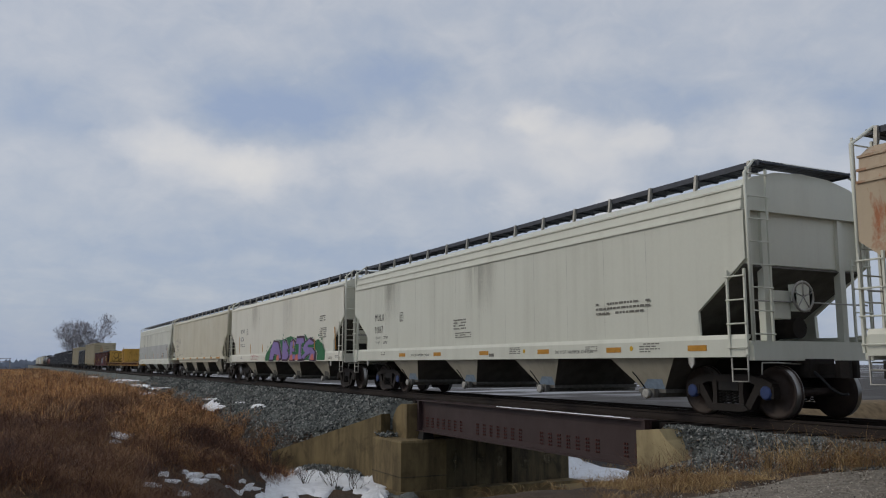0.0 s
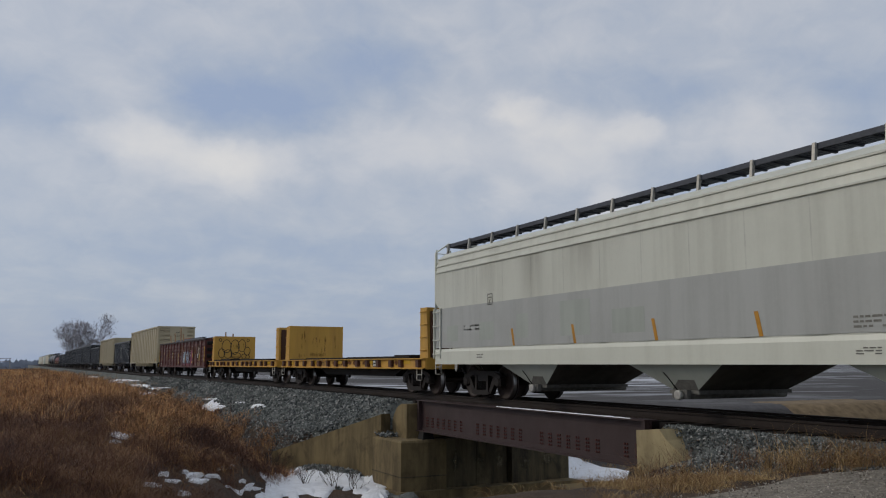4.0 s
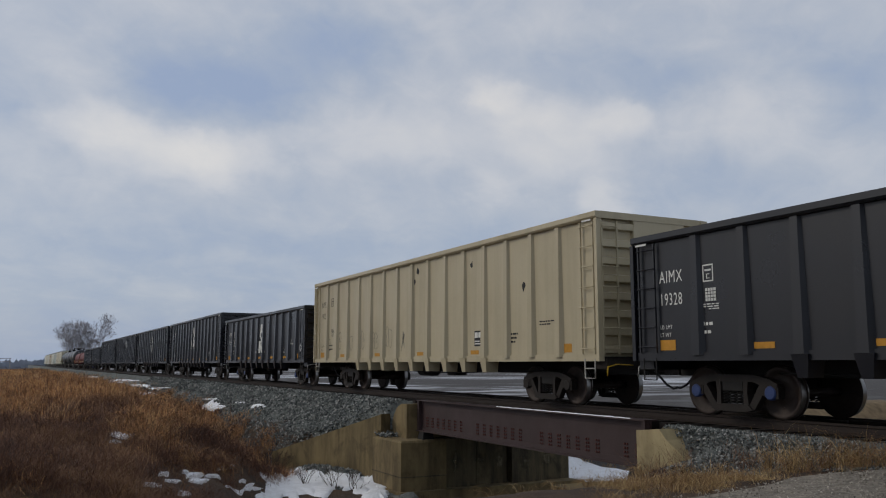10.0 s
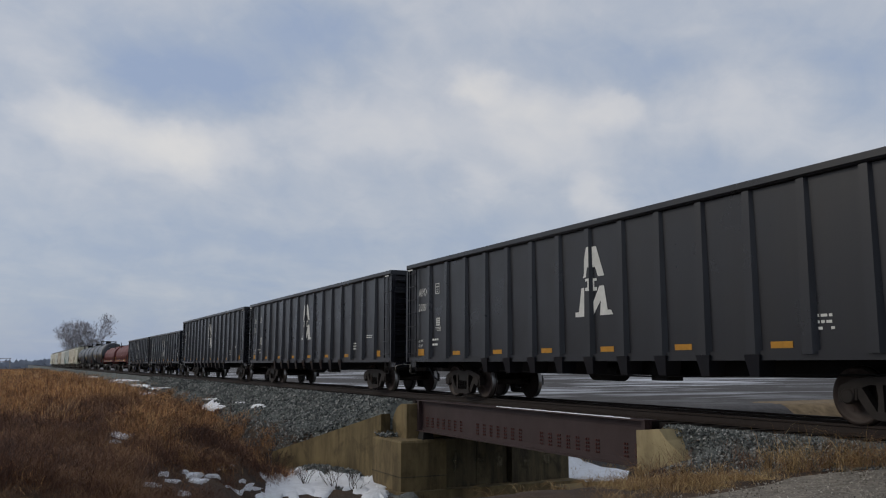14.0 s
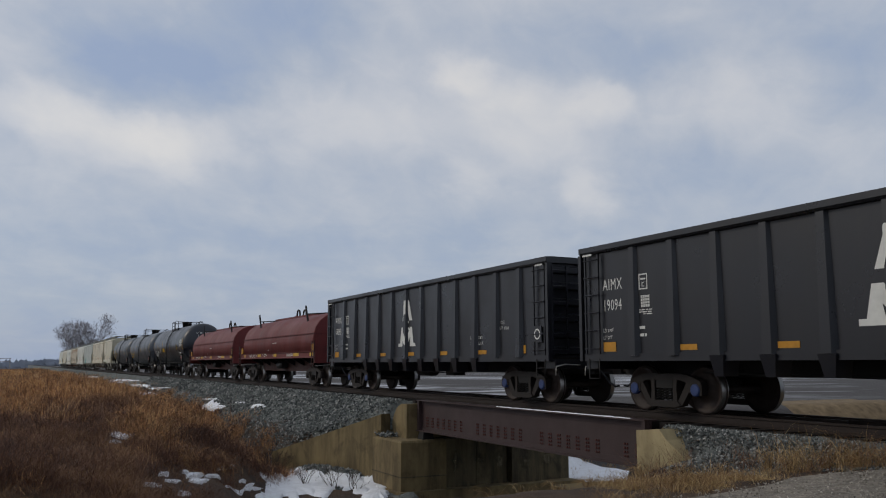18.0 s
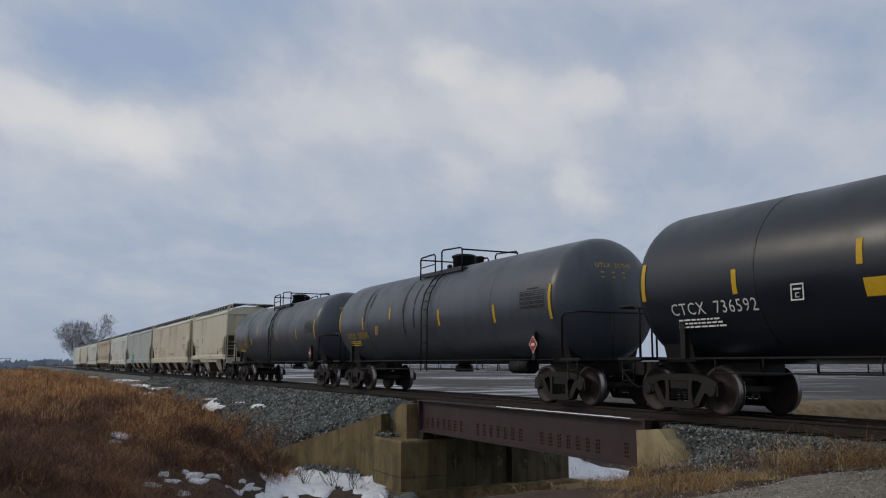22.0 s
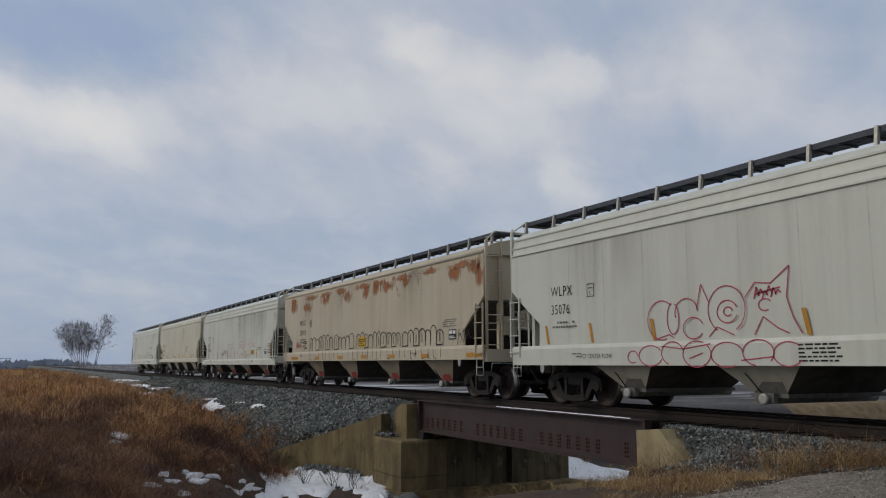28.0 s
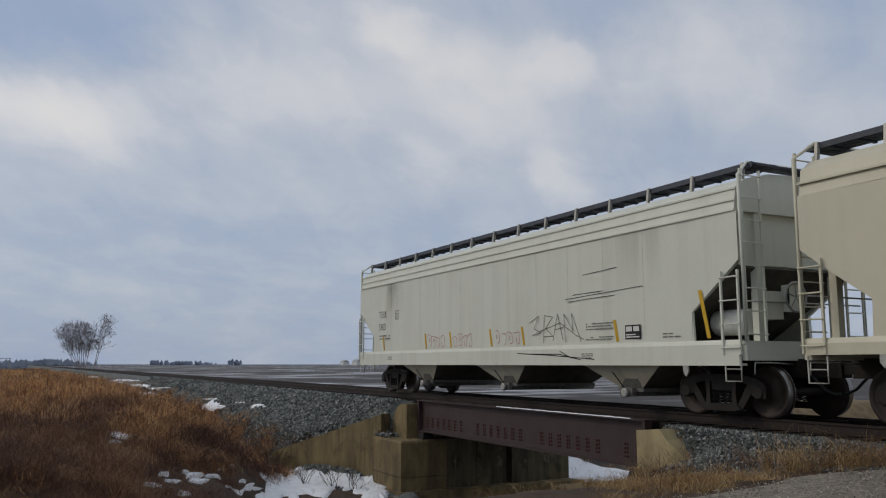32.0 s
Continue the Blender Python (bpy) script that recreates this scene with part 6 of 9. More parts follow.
def tank_car(centre, half, tc, mat, label, mark, ink, stripe, streaks=False):
    car = start_car("tank_car", label, "tank car", centre, "tank cars of the train")
    R, zc, dome_d = 1.55, 2.50, 0.80
    bm = new_bm()
    prof = [(-half + dome_d - dome_d * math.cos(math.pi / 2 * k / 11), max(0.02, R * math.sin(math.pi / 2 * k / 11))) for k in range(12)]
    full = prof + [(-half * 0.5, R), (0, R), (half * 0.5, R)] + [(-x, rr) for x, rr in reversed(prof)]
    lathe(bm, full, "x", 56, (0, 0, zc))
    tank = part("tank_shell", bm, mat, car, "welded cylindrical shell with dished heads")
    for x in (-half * 0.55, -half * 0.16, half * 0.16, half * 0.55):
        bm = new_bm()
        lathe(bm, [(x - 0.02, R - 0.02), (x - 0.012, R + 0.006), (x + 0.012, R + 0.006), (x + 0.02, R - 0.02)], "x", 56, (0, 0, zc))
        part("weld_seam", bm, mat, tank)
    # fittings on top
    bm = new_bm()
    lathe(bm, [(0, 0.36), (0.34, 0.36), (0.36, 0.40), (0.42, 0.40), (0.46, 0.30), (0.48, 0.05)], "z", 20, (0.1, 0, zc + R - 0.04))
    dome = part("manway_dome", bm, M_STEEL_DARK, tank)
    bm = new_bm()
    lathe(bm, [(0, 0.14), (0.22, 0.14), (0.26, 0.18), (0.30, 0.1)], "z", 12, (0.95, 0.1, zc + R - 0.02))
    lathe(bm, [(0, 0.09), (0.16, 0.09), (0.20, 0.05)], "z", 10, (-0.7, -0.1, zc + R - 0.02))
    part("safety_valve", bm, M_STEEL_DARK, tank)
    bm = new_bm()
    for k in range(5):
        y = -0.95 + 0.1 * k
        box(bm, -1.1, 1.8, y - 0.04, y + 0.04, zc + R - 0.22, zc + R - 0.19)
    box(bm, -1.1, 1.8, -0.98, -0.94, zc + R - 0.28, zc + R - 0.16)
    part("top_platform", bm, M_GRATE, tank)
    bm = new_bm()
    zt = zc + R
    for y in (-0.98, 0.98):
        rod(bm, [(-1.1, y, zt - 0.35), (-1.1, y, zt + 0.32), (-1.0, y, zt + 0.38), (-0.1, y, zt + 0.40), (-0.02, y, zt + 0.34), (0.0, y, zt - 0.2)], 0.026, 6)
        rod(bm, [(0.45, y, zt - 0.25), (0.45, y, zt + 0.40), (0.53, y, zt + 0.46), (1.72, y, zt + 0.40), (1.8, y, zt + 0.34), (1.8, y, zt - 0.35)], 0.026, 6)
        rod(bm, [(-1.1, y, zt + 0.05), (-0.01, y, zt + 0.07)], 0.018, 6)
    rod(bm, [(-1.1, -0.98, zt + 0.32), (-1.1, 0.98, zt + 0.32)], 0.026, 6)
    rod(bm, [(1.8, -0.98, zt + 0.34), (1.8, 0.98, zt + 0.34)], 0.026, 6)
    part("safety_rail", bm, M_STEEL_DARK, tank, "black tubular safety railing")
    # side ladder that follows the shell
    bm = new_bm()
    pts = []
    for k in range(9):
        a = math.radians(60 - 18.5 * k)
        if a < math.radians(-10):
            break
        pts.append((-1.62 * math.cos(a), zc + 1.64 * math.sin(a)))
    pts += [(-1.62, 1.6), (-1.62, 0.75)]
    for x in (0.28, 0.70):
        rod(bm, [(x, y, z) for y, z in pts], 0.022, 5)
    for (ya, za), (yb, zb) in zip(pts, pts[1:]):
        for q in (0.0, 0.5):
            rod(bm, [(0.28, ya + (yb - ya) * q, za + (zb - za) * q), (0.70, ya + (yb - ya) * q, za + (zb - za) * q)], 0.013, 5)
    part("side_ladder", bm, M_STEEL_DARK, car, "black ladder up the tank side")
    # walkway rods along the sides
    for s in (-1, 1):
        bm = new_bm()
        rod(bm, [(-half + 0.9, s * 1.35, 1.06), (half - 0.9, s * 1.35, 1.06)], 0.022, 6)
        for k in range(11):
            x = -tc + 1.3 + (2 * tc - 2.6) * k / 10
            rod(bm, [(x, s * 1.35, 1.06), (x, s * 1.35, 0.80)], 0.014, 5)
        rod(bm, [(-tc + 1.3, s * 1.35, 0.80), (tc - 1.3, s * 1.35, 0.80)], 0.014, 5)
        part("side_handrail", bm, M_STEEL_DARK, car)
    for s in (-1, 1):
        xe = s * (half + 0.25)
        bm = new_bm()
        box(bm, min(s * (tc - 1.4), xe), max(s * (tc - 1.4), xe), -0.33, 0.33, 0.74, 1.06)
        part("stub_sill", bm, M_STEEL_DARK, car)
        bm = new_bm()
        prism(bm, [(-0.95, 1.0), (0.95, 1.0), (1.15, 1.75), (0.6, 1.32), (-0.6, 1.32), (-1.15, 1.75)], s * tc - 0.4, s * tc + 0.4, "x")
        part("saddle", bm, M_STEEL_DARK, car)
        bm = new_bm()
        box(bm, min(xe - s * 0.75, xe), max(xe - s * 0.75, xe), -1.45, 1.45, 1.04, 1.10)
        part("end_platform", bm, M_STEEL_DARK, car)
        bm = new_bm()
        zr = 2.15
        rod(bm, [(xe - s * 0.7, -1.42, 1.1), (xe - s * 0.7, -1.42, zr - 0.1), (xe - s * 0.55, -1.42, zr), (xe - s * 0.1, -1.42, zr), (xe, -1.3, zr), (xe, 1.3, zr), (xe - s * 0.1, 1.42, zr), (xe - s * 0.7, 1.42, zr), (xe - s * 0.7, 1.42, 1.1)], 0.026, 6)
        rod(bm, [(xe, -0.5, zr), (xe, -0.5, 1.1)], 0.022, 6)
        part("end_handrail", bm, M_STEEL_DARK, car)
        bm = new_bm()
        box(bm, s * (tc - 0.55) - 0.06, s * (tc - 0.55) + 0.06, -1.42, -1.30, 1.06, 1.75)
        part("placard_post", bm, M_STEEL_DARK, car)
        if s > 0:
            pl = poly_plate(car, "placard", [(s * (tc - 0.55) - 0.165, 1.44), (s * (tc - 0.55), 1.25), (s * (tc - 0.55) + 0.165, 1.44), (s * (tc - 0.55), 1.63)], M_RED, -1.431, "red diamond hazard placard")
            poly_plate(pl, "placard_border", [(s * (tc - 0.55) - 0.19, 1.44), (s * (tc - 0.55), 1.22), (s * (tc - 0.55) + 0.19, 1.44), (s * (tc - 0.55), 1.66)], M_WHITE, -1.425, "white placard edge")
            plate(pl, "placard_field", s * (tc - 0.55) - 0.07, s * (tc - 0.55) + 0.07, 1.40, 1.47, M_WHITE, -1.436)
        stirrup(car, xe - s * 0.3, -1.42, 1.04, M_STEEL_DARK)
        truck(car, s * tc)
    bm = new_bm()
    lathe(bm, [(0, 0.3), (0.18, 0.28), (0.28, 0.12), (0.42, 0.1)], "z", 14, (0.1, 0, 0.72))
    part("bottom_outlet", bm, M_STEEL_DARK, car)
    bm = new_bm()
    tube(bm, (tc - 2.6, -0.7, 0.9), (tc - 1.7, -0.7, 0.9), 0.2, 12)
    part("air_reservoir", bm, M_STEEL_DARK, car)
    couplers(car, half + 0.2, -half - 0.2)

    def on_shell(x0, x1, z0, z1, m, nm="shell_marking", lab=""):
        """A thin strip that follows the curve of the shell."""
        b2 = new_bm()
        seg = 8
        prev = None
        for k in range(seg + 1):
            z = z0 + (z1 - z0) * k / seg
            y = -math.sqrt(max(0.0, (R + 0.008) ** 2 - (z - zc) ** 2))
            cur = (b2.verts.new((x0, y, z)), b2.verts.new((x1, y, z)))
            if prev:
                b2.faces.new((prev[0], prev[1], cur[1], cur[0]))
            prev = cur
        part(nm, b2, m, tank, lab)
    for x, a, b in ((-half + 0.70, 2.20, 2.95), (-half + 3.1, 2.18, 2.62), (-half + 5.6, 2.45, 2.85), (1.28, 2.10, 2.58), (half - 3.45, 2.05, 2.52), (half - 0.82, 2.02, 2.86)):
        on_shell(x, x + 0.11, a, b, stripe, "reflector")
    def wrapped(text, size, u0, v0, m, head, squeeze=0.95):
        """Lettering laid round the shell or over the front head."""
        src = lettering(text, size, m).copy()
        for v in src.vertices:
            u, w2 = u0 + v.co.x * squeeze, v0 + v.co.y
            if head:
                q = min(0.98, (u * u + (w2 - zc) ** 2) / (R * R))
                v.co = (half - dome_d + dome_d * math.sqrt(1 - q) + 0.008, u, w2)
            else:
                v.co = (u, -math.sqrt(max(0.01, (R + 0.008) ** 2 - (w2 - zc) ** 2)), w2)
        part("lettering", src, None, tank)

    wrapped(mark, 0.32, -half + 1.45, 1.88, ink, False)
    wrapped(mark, 0.155, -0.62, 3.25, ink, True)
    for k in range(2):
        for j in range(3):
            wrapped("-", 0.30, -0.52 + 0.30 * j, 3.06 - 0.12 * k, ink, True)
    bars(tank, -half + 1.6, 1.62, 1.2, 0.20, 3, ink, -math.sqrt(R * R - (1.82 - zc) ** 2) - 0.012, 11)
    frame_plate(tank, -half + 4.35, 1.98, 0.26, 0.28, ink, -1.535)
    # data block as bars
    tab = M_WHITE if ink is M_WHITE else M_BLACK
    xa = half - 2.08
    for k in range(9):
        on_shell(xa, xa + 1.1, 2.32 + 0.052 * k, 2.335 + 0.052 * k, tab, "table_rule")
    for k in range(6):
        on_shell(xa + 0.217 * k, xa + 0.217 * k + 0.015, 2.32, 2.75, tab, "table_rule")
    for k in range(18):
        on_shell(xa + 0.04 + 0.217 * (k % 5), xa + 0.17 + 0.217 * (k % 5), 2.345 + 0.104 * (k // 5), 2.362 + 0.104 * (k // 5), tab, "table_entry")
    on_shell(xa + 0.3, xa + 0.8, 2.79, 2.82, tab, "table_heading")
    if ink is M_WHITE:
        on_shell(-2.32, -1.42, 1.96, 2.24, M_YELLOW, "notice_panel", "yellow notice panel")
        on_shell(half - 2.72, half - 2.05, 1.57, 1.85, M_WHITE, "notice_panel", "white notice panel with black fields")
        for k in range(3):
            on_shell(half - 2.69 + 0.215 * k, half - 2.51 + 0.215 * k, 1.60 + 0.02 * (k % 2), 1.82, M_BLACK, "printed_field")
    if streaks:
        rng = random.Random(int(centre * -10))
        for k in range(9):
            x = rng.choice((-half * 0.55, 0.25, 0.55, -0.9)) + rng.uniform(-0.5, 0.5)
            zt2 = zc + R * rng.uniform(0.1, 0.8)
            on_shell(x, x + rng.uniform(0.04, 0.12), zt2 - rng.uniform(0.5, 1.3), zt2, M_BLACK, "spill_stain", "dark product spill streak")
    return car


# ======================================================= the train, front to rear
LETTER_SHAPES = (
    [(0, 0), (0.12, 0.55), (0.35, 1), (0.75, 0.95), (1, 0.1), (0.72, 0), (0.66, 0.3), (0.42, 0.3), (0.3, 0)],
    [(0, 0), (0.05, 1), (0.3, 0.8), (0.45, 0.95), (0.95, 0.55), (0.7, 0.45), (1, 0.2), (0.7, 0)],
    [(0, 0), (0.1, 0.9), (0.6, 1), (0.95, 0.85), (0.9, 0.7), (0.45, 0.72), (0.45, 0.6), (0.8, 0.58), (0.8, 0.42), (0.42, 0.4), (0.42, 0.25), (0.95, 0.25), (1, 0.05), (0.6, 0)],
    [(0, 0.75), (0.1, 1), (0.9, 1), (1, 0.78), (0.62, 0.72), (0.6, 0.3), (0.75, 0), (0.2, 0), (0.35, 0.3), (0.36, 0.72)],
    [(0, 0.1), (0.3, 0.35), (0.1, 0.55), (0.35, 0.85), (0.6, 1), (0.95, 0.8), (0.8, 0.7), (0.55, 0.75), (0.45, 0.6), (0.8, 0.55), (1, 0.35), (0.95, 0), (0.55, 0), (0.7, 0.3), (0.4, 0.2), (0.2, 0)])


def line_art(car, name, strokes, mat, y, r=0.014, label=""):
    """Hand-drawn strokes of spray paint lying on the side."""
    bm = new_bm()
    for pts in strokes:
        for a, b in zip(pts, pts[1:]):
            dx, dz = b[0] - a[0], b[1] - a[1]
            ln = math.hypot(dx, dz) or 1
            nx, nz = -dz / ln * r, dx / ln * r
            bm.faces.new([bm.verts.new((p[0] + s * nx, y, p[1] + s * nz)) for p, s in ((a, 1), (a, -1), (b, -1), (b, 1))])
    return tagged(part(name, bm, mat, car, label), kind="stuff")


def arc(cx, cz, rx, rz, a0=0.0, a1=360.0, n=16):
    return [(cx + rx * math.cos(radians(a0 + (a1 - a0) * k / n)), cz + rz * math.sin(radians(a0 + (a1 - a0) * k / n))) for k in range(n + 1)]


def art_purple(car, h, ym):
    ys = -1.634
    lump = [(-1.75, 1.12), (-1.6, 1.45), (-1.2, 1.62), (-0.6, 1.9), (0.2, 2.12), (1.2, 2.08), (2.0, 2.16), (2.6, 2.22), (3.3, 2.12), (4.2, 2.16), (4.75, 2.24), (5.1, 2.05), (5.8, 2.08), (6.1, 1.94), (6.6, 1.98), (6.75, 1.86), (7.05, 1.8), (7.2, 1.6), (7.42, 1.48), (7.38, 1.12)]
    poly_plate(car, "graffiti", lump, M_GREEN, ys, "green spray clouds behind lettering")
    for x, z in ((-0.9, 2.0), (-1.35, 1.8), (1.3, 2.3), (6.5, 2.14), (6.9, 1.98), (-1.6, 1.62)):
        poly_plate(car, "graffiti", arc(x, z, 0.05, 0.05, 0, 330, 7), M_GREEN, ym - 0.001)
    for k, (xa, xb) in enumerate(((-1.05, 1.30), (1.25, 2.50), (2.45, 3.50), (3.40, 4.75), (4.15, 6.30))):
        w = xb - xa
        for j, (mat, ins, lab) in enumerate(((M_WHITE, -0.035, "white outline of spray lettering"), (M_PLUM, -0.02, "plum shadow of spray lettering"), (M_PURPLE, 0.07, "violet spray lettering"))):
            q = [(xa + (0.07 if j < 2 else 0) + (ins + (1 - 2 * ins) * px) * w, 1.10 + (ins + (1 - 2 * ins) * pz) * (0.98 + 0.08 * (k % 2))) for px, pz in LETTER_SHAPES[k]]
            poly_plate(car, "graffiti", q, mat, ys - 0.005 * (j + 1), lab)
    for x in (0.35, 2.55, 3.35, 5.55):
        poly_plate(car, "graffiti", [(x, 1.13), (x + 0.5, 1.13), (x + 0.42, 1.4), (x + 0.1, 1.34)], M_SALMON, ys - 0.021, "salmon spray fade")
    for x, z0, z1 in ((8.48, 1.53, 2.42), (6.08, 1.54, 2.0), (3.12, 1.63, 2.0), (-2.42, 1.55, 1.96), (-7.40, 1.55, 2.44), (-4.9, 1.53, 2.0)):
        slanted_bars(car, h, ym - (0.055 if -1.5 < x < 7 else 0.0), (x,), z0, z1)
    bars(car, 6.6, 2.70, 0.7, 0.27, 3, M_GREYINK, ym, 211)
    bars(car, 6.6, 2.02, 0.85, 0.44, 6, M_GREYINK, ym, 212)
    bars(car, 7.8, 1.14, 0.5, 0.12, 2, M_GREYINK, -1.633, 213)
    bars(car, 8.6, 1.2, 0.55, 0.12, 2, M_GREYINK, -1.633, 214)
    scrawl(car, "graffiti", -4.6, -3.1, 1.16, 1.42, M_PINKLINE, -1.636, 4, 21, 0.010, True, "thin red spray doodle")
    write(car, "20", -1.95, 1.18, 0.16, M_ORANGE_TIP, -1.634)


def d_mwcx(car, h, ym):
    for x0, x1 in ((6.95, 7.97), (5.17, 5.72), (3.02, 3.57), (0.6, 1.1), (-1.9, -1.4), (-4.61, -4.12), (-7.32, -6.41)):
        plate(car, "reflector", x0, x1, 1.29, 1.40, M_REFLECT, -1.632)
    bars(car, 8.28, 1.58, 0.5, 0.18, 3, M_GREYINK, ym, 221)
    scrawl(car, "graffiti", -5.6, -5.1, 1.52, 1.8, M_GREYINK, ym, 3, 222, 0.007, False, "faint grey spray squiggle")
    bars(car, 2.2, 1.60, 0.9, 0.06, 1, M_GREYINK, ym, 223)
    frame_plate(car, -6.3, 1.55, 0.28, 0.16, M_GREYINK, ym)


def d_mulx(car, h, ym):
    for x in (-5.03, -2.49, 0.30, 3.14, 5.78, 8.2):
        plate(car, "reflector", x - 0.24, x + 0.24, 1.195, 1.30, M_REFLECT, -1.632)
    bars(car, 5.17, 1.98, 1.75, 0.30, 3, M_GREYINK, ym, 71)
    bars(car, -1.5, 1.92, 0.75, 0.32, 4, M_GREYINK, ym, 73)
    bars(car, -1.4, 1.68, 0.95, 0.18, 3, M_GREYINK, ym, 74)
    write(car, "DO NOT HAMMER ON CAR", -4.35, 1.20, 0.10, M_BLACK, -1.634, 0.95)
    write(car, "DO NOT HAMMER ON CAR", 3.63, 1.19, 0.11, M_BLACK, -1.634, 0.95)
    bars(car, 1.61, 1.20, 0.5, 0.18, 4, M_GREYINK, -1.633, 75)
    bars(car, 6.6, 1.18, 0.6, 0.2, 4, M_GREYINK, -1.633, 76)
    plate(car, "label_panel", 0.58, 0.82, 1.15, 1.23, M_GREYINK, -1.634)
    for x in (2.3, 6.35):
        poly_plate(car, "round_sticker", arc(x, 1.27, 0.05, 0.05, 0, 330, 9), M_YELLOW, -1.634, "small yellow sticker")


def d_h4(car, h, ym):
    plate(car, "colour_band", -h + 0.02, h - 1.35, 1.42, 2.58, P_HOP_BAND, ym, "greyer lower half of the side", 0.003)
    y = ym - 0.005
    rng = random.Random(4)
    for k in range(5):
        x = -h + 0.8 + k * 1.9
        plate(car, "repaint_patch", x, x + rng.uniform(0.5, 1.2), 1.6, rng.uniform(2.0, 2.5), P_HOP_STEEL, y, "grey overspray patch", 0.002)
    slanted_bars(car, h, y, (8.0,), 1.42, 2.3)
    slanted_bars(car, h, y, (5.48, 2.9, 0.3, -2.4, -5.0), 1.42, 1.85)
    dark_panel(car, 5.7, 1.54, 0.45, 0.30, y)
    bars(car, 7.2, 2.06, 0.55, 0.40, 6, M_GREYINK, y, 231)
    bars(car, 4.75, 1.48, 0.55, 0.22, 3, M_GREYINK, y, 232)
    plate(car, "label_panel", 5.76, 6.15, 1.03, 1.17, M_WHITE, -1.634, "white notice panel")


def d_tilx(n):
    def f(car, h, ym):
        if n == 1:
            for x, z0, z1 in ((4.5, 1.57, 2.45), (2.03, 1.57, 2.0), (0.15, 1.57, 2.0), (-1.72, 1.57, 2.0), (-4.2, 1.59, 2.42)):
                slanted_bars(car, h, ym, (x,), z0, z1)
            dark_panel(car, 2.85, 1.57, 0.46, 0.29, ym)
            bars(car, 3.67, 1.68, 0.6, 0.24, 3, M_GREYINK, ym, 241)
            plate(car, "label_panel", 2.33, 2.54, 1.57, 1.67, M_YELLOW, ym, "small yellow notice")
            for x in (-1.1, 0.5, 1.3):
                bars(car, x, 1.60, 0.45, 0.08, 2, M_GREYINK, ym, int(250 + x * 3))
            return
        for x in (5.52, 2.88, 0.30, -2.3, -4.7):
            slanted_bars(car, h, ym, (x,), 1.53, 1.98)
        slanted_bars(car, h, ym, (7.6,), 1.53, 2.42)
        for xa, pts in ((-4.7, [(0, 0.1), (0, 0.75), (0.35, 0.8), (0.5, 0.3), (0.6, 0.78), (0.85, 0.75), (0.75, 0.0)]), (-3.85, [(0, 0), (0, 0.85), (0.8, 0.7), (0.75, 0.1), (0.4, 0), (0.45, 0.35), (0.7, 0.15)]), (-3.0, [(0, 0), (0.05, 0.6), (0.5, 0.55), (0.4, 0.2), (0.75, 0.75), (0.95, 0.75), (1.25, 0.0)])):
            line_art(car, "graffiti", [[(xa + a, 1.5 + b) for a, b in pts]], M_BLACK, ym - 0.004, 0.016, "black spray tag")
        line_art(car, "graffiti", [[(-4.9, 1.1), (-4.8, 1.38), (-4.3, 1.38), (-4.2, 1.1)], [(-3.6, 1.38), (-3.55, 1.12), (-3.2, 1.12)], [(-2.9, 1.1), (-2.85, 1.40), (-2.6, 1.40), (-2.6, 1.1)], [(-2.2, 1.4), (-2.1, 1.12), (-1.6, 1.3), (-1.9, 1.42), (-2.2, 1.4)], [(-1.4, 1.1), (-1.2, 1.36), (-0.9, 1.36), (-0.95, 1.1)]], M_BLACK, -1.634, 0.014)
        line_art(car, "graffiti", [arc(-0.97, 1.63, 0.15, 0.15), [(-1.08, 1.68), (-0.86, 1.68)], [(-0.97, 1.68), (-0.97, 1.5)]], M_BLACK, ym - 0.004, 0.014, "circled mark")
        bars(car, 0.64, 1.66, 1.9, 0.16, 2, M_ORANGE_TIP, ym, 43)
        bars(car, 6.55, 2.73, 0.7, 0.28, 3, M_GREYINK, ym, 44)
        bars(car, 6.6, 2.02, 0.8, 0.42, 6, M_GREYINK, ym, 45)
    return f


def d_green(car, h, ym):
    poly_plate(car, "graffiti", [(-h + 4.2, 1.10), (-h + 6.6, 1.10), (-h + 6.5, 1.46), (-h + 4.4, 1.46)], M_TEAL, -1.634, "teal spray tag")
    poly_plate(car, "graffiti", [(-h + 4.4, 1.5), (-h + 4.5, 2.0), (-h + 4.9, 1.8), (-h + 5.2, 2.3), (-h + 5.5, 1.9), (-h + 6.0, 2.1), (-h + 6.4, 1.5)], M_TEAL, ym, "teal spray tag")
    slanted_bars(car, h, ym, (h - 1.9,), 1.55, 2.2)


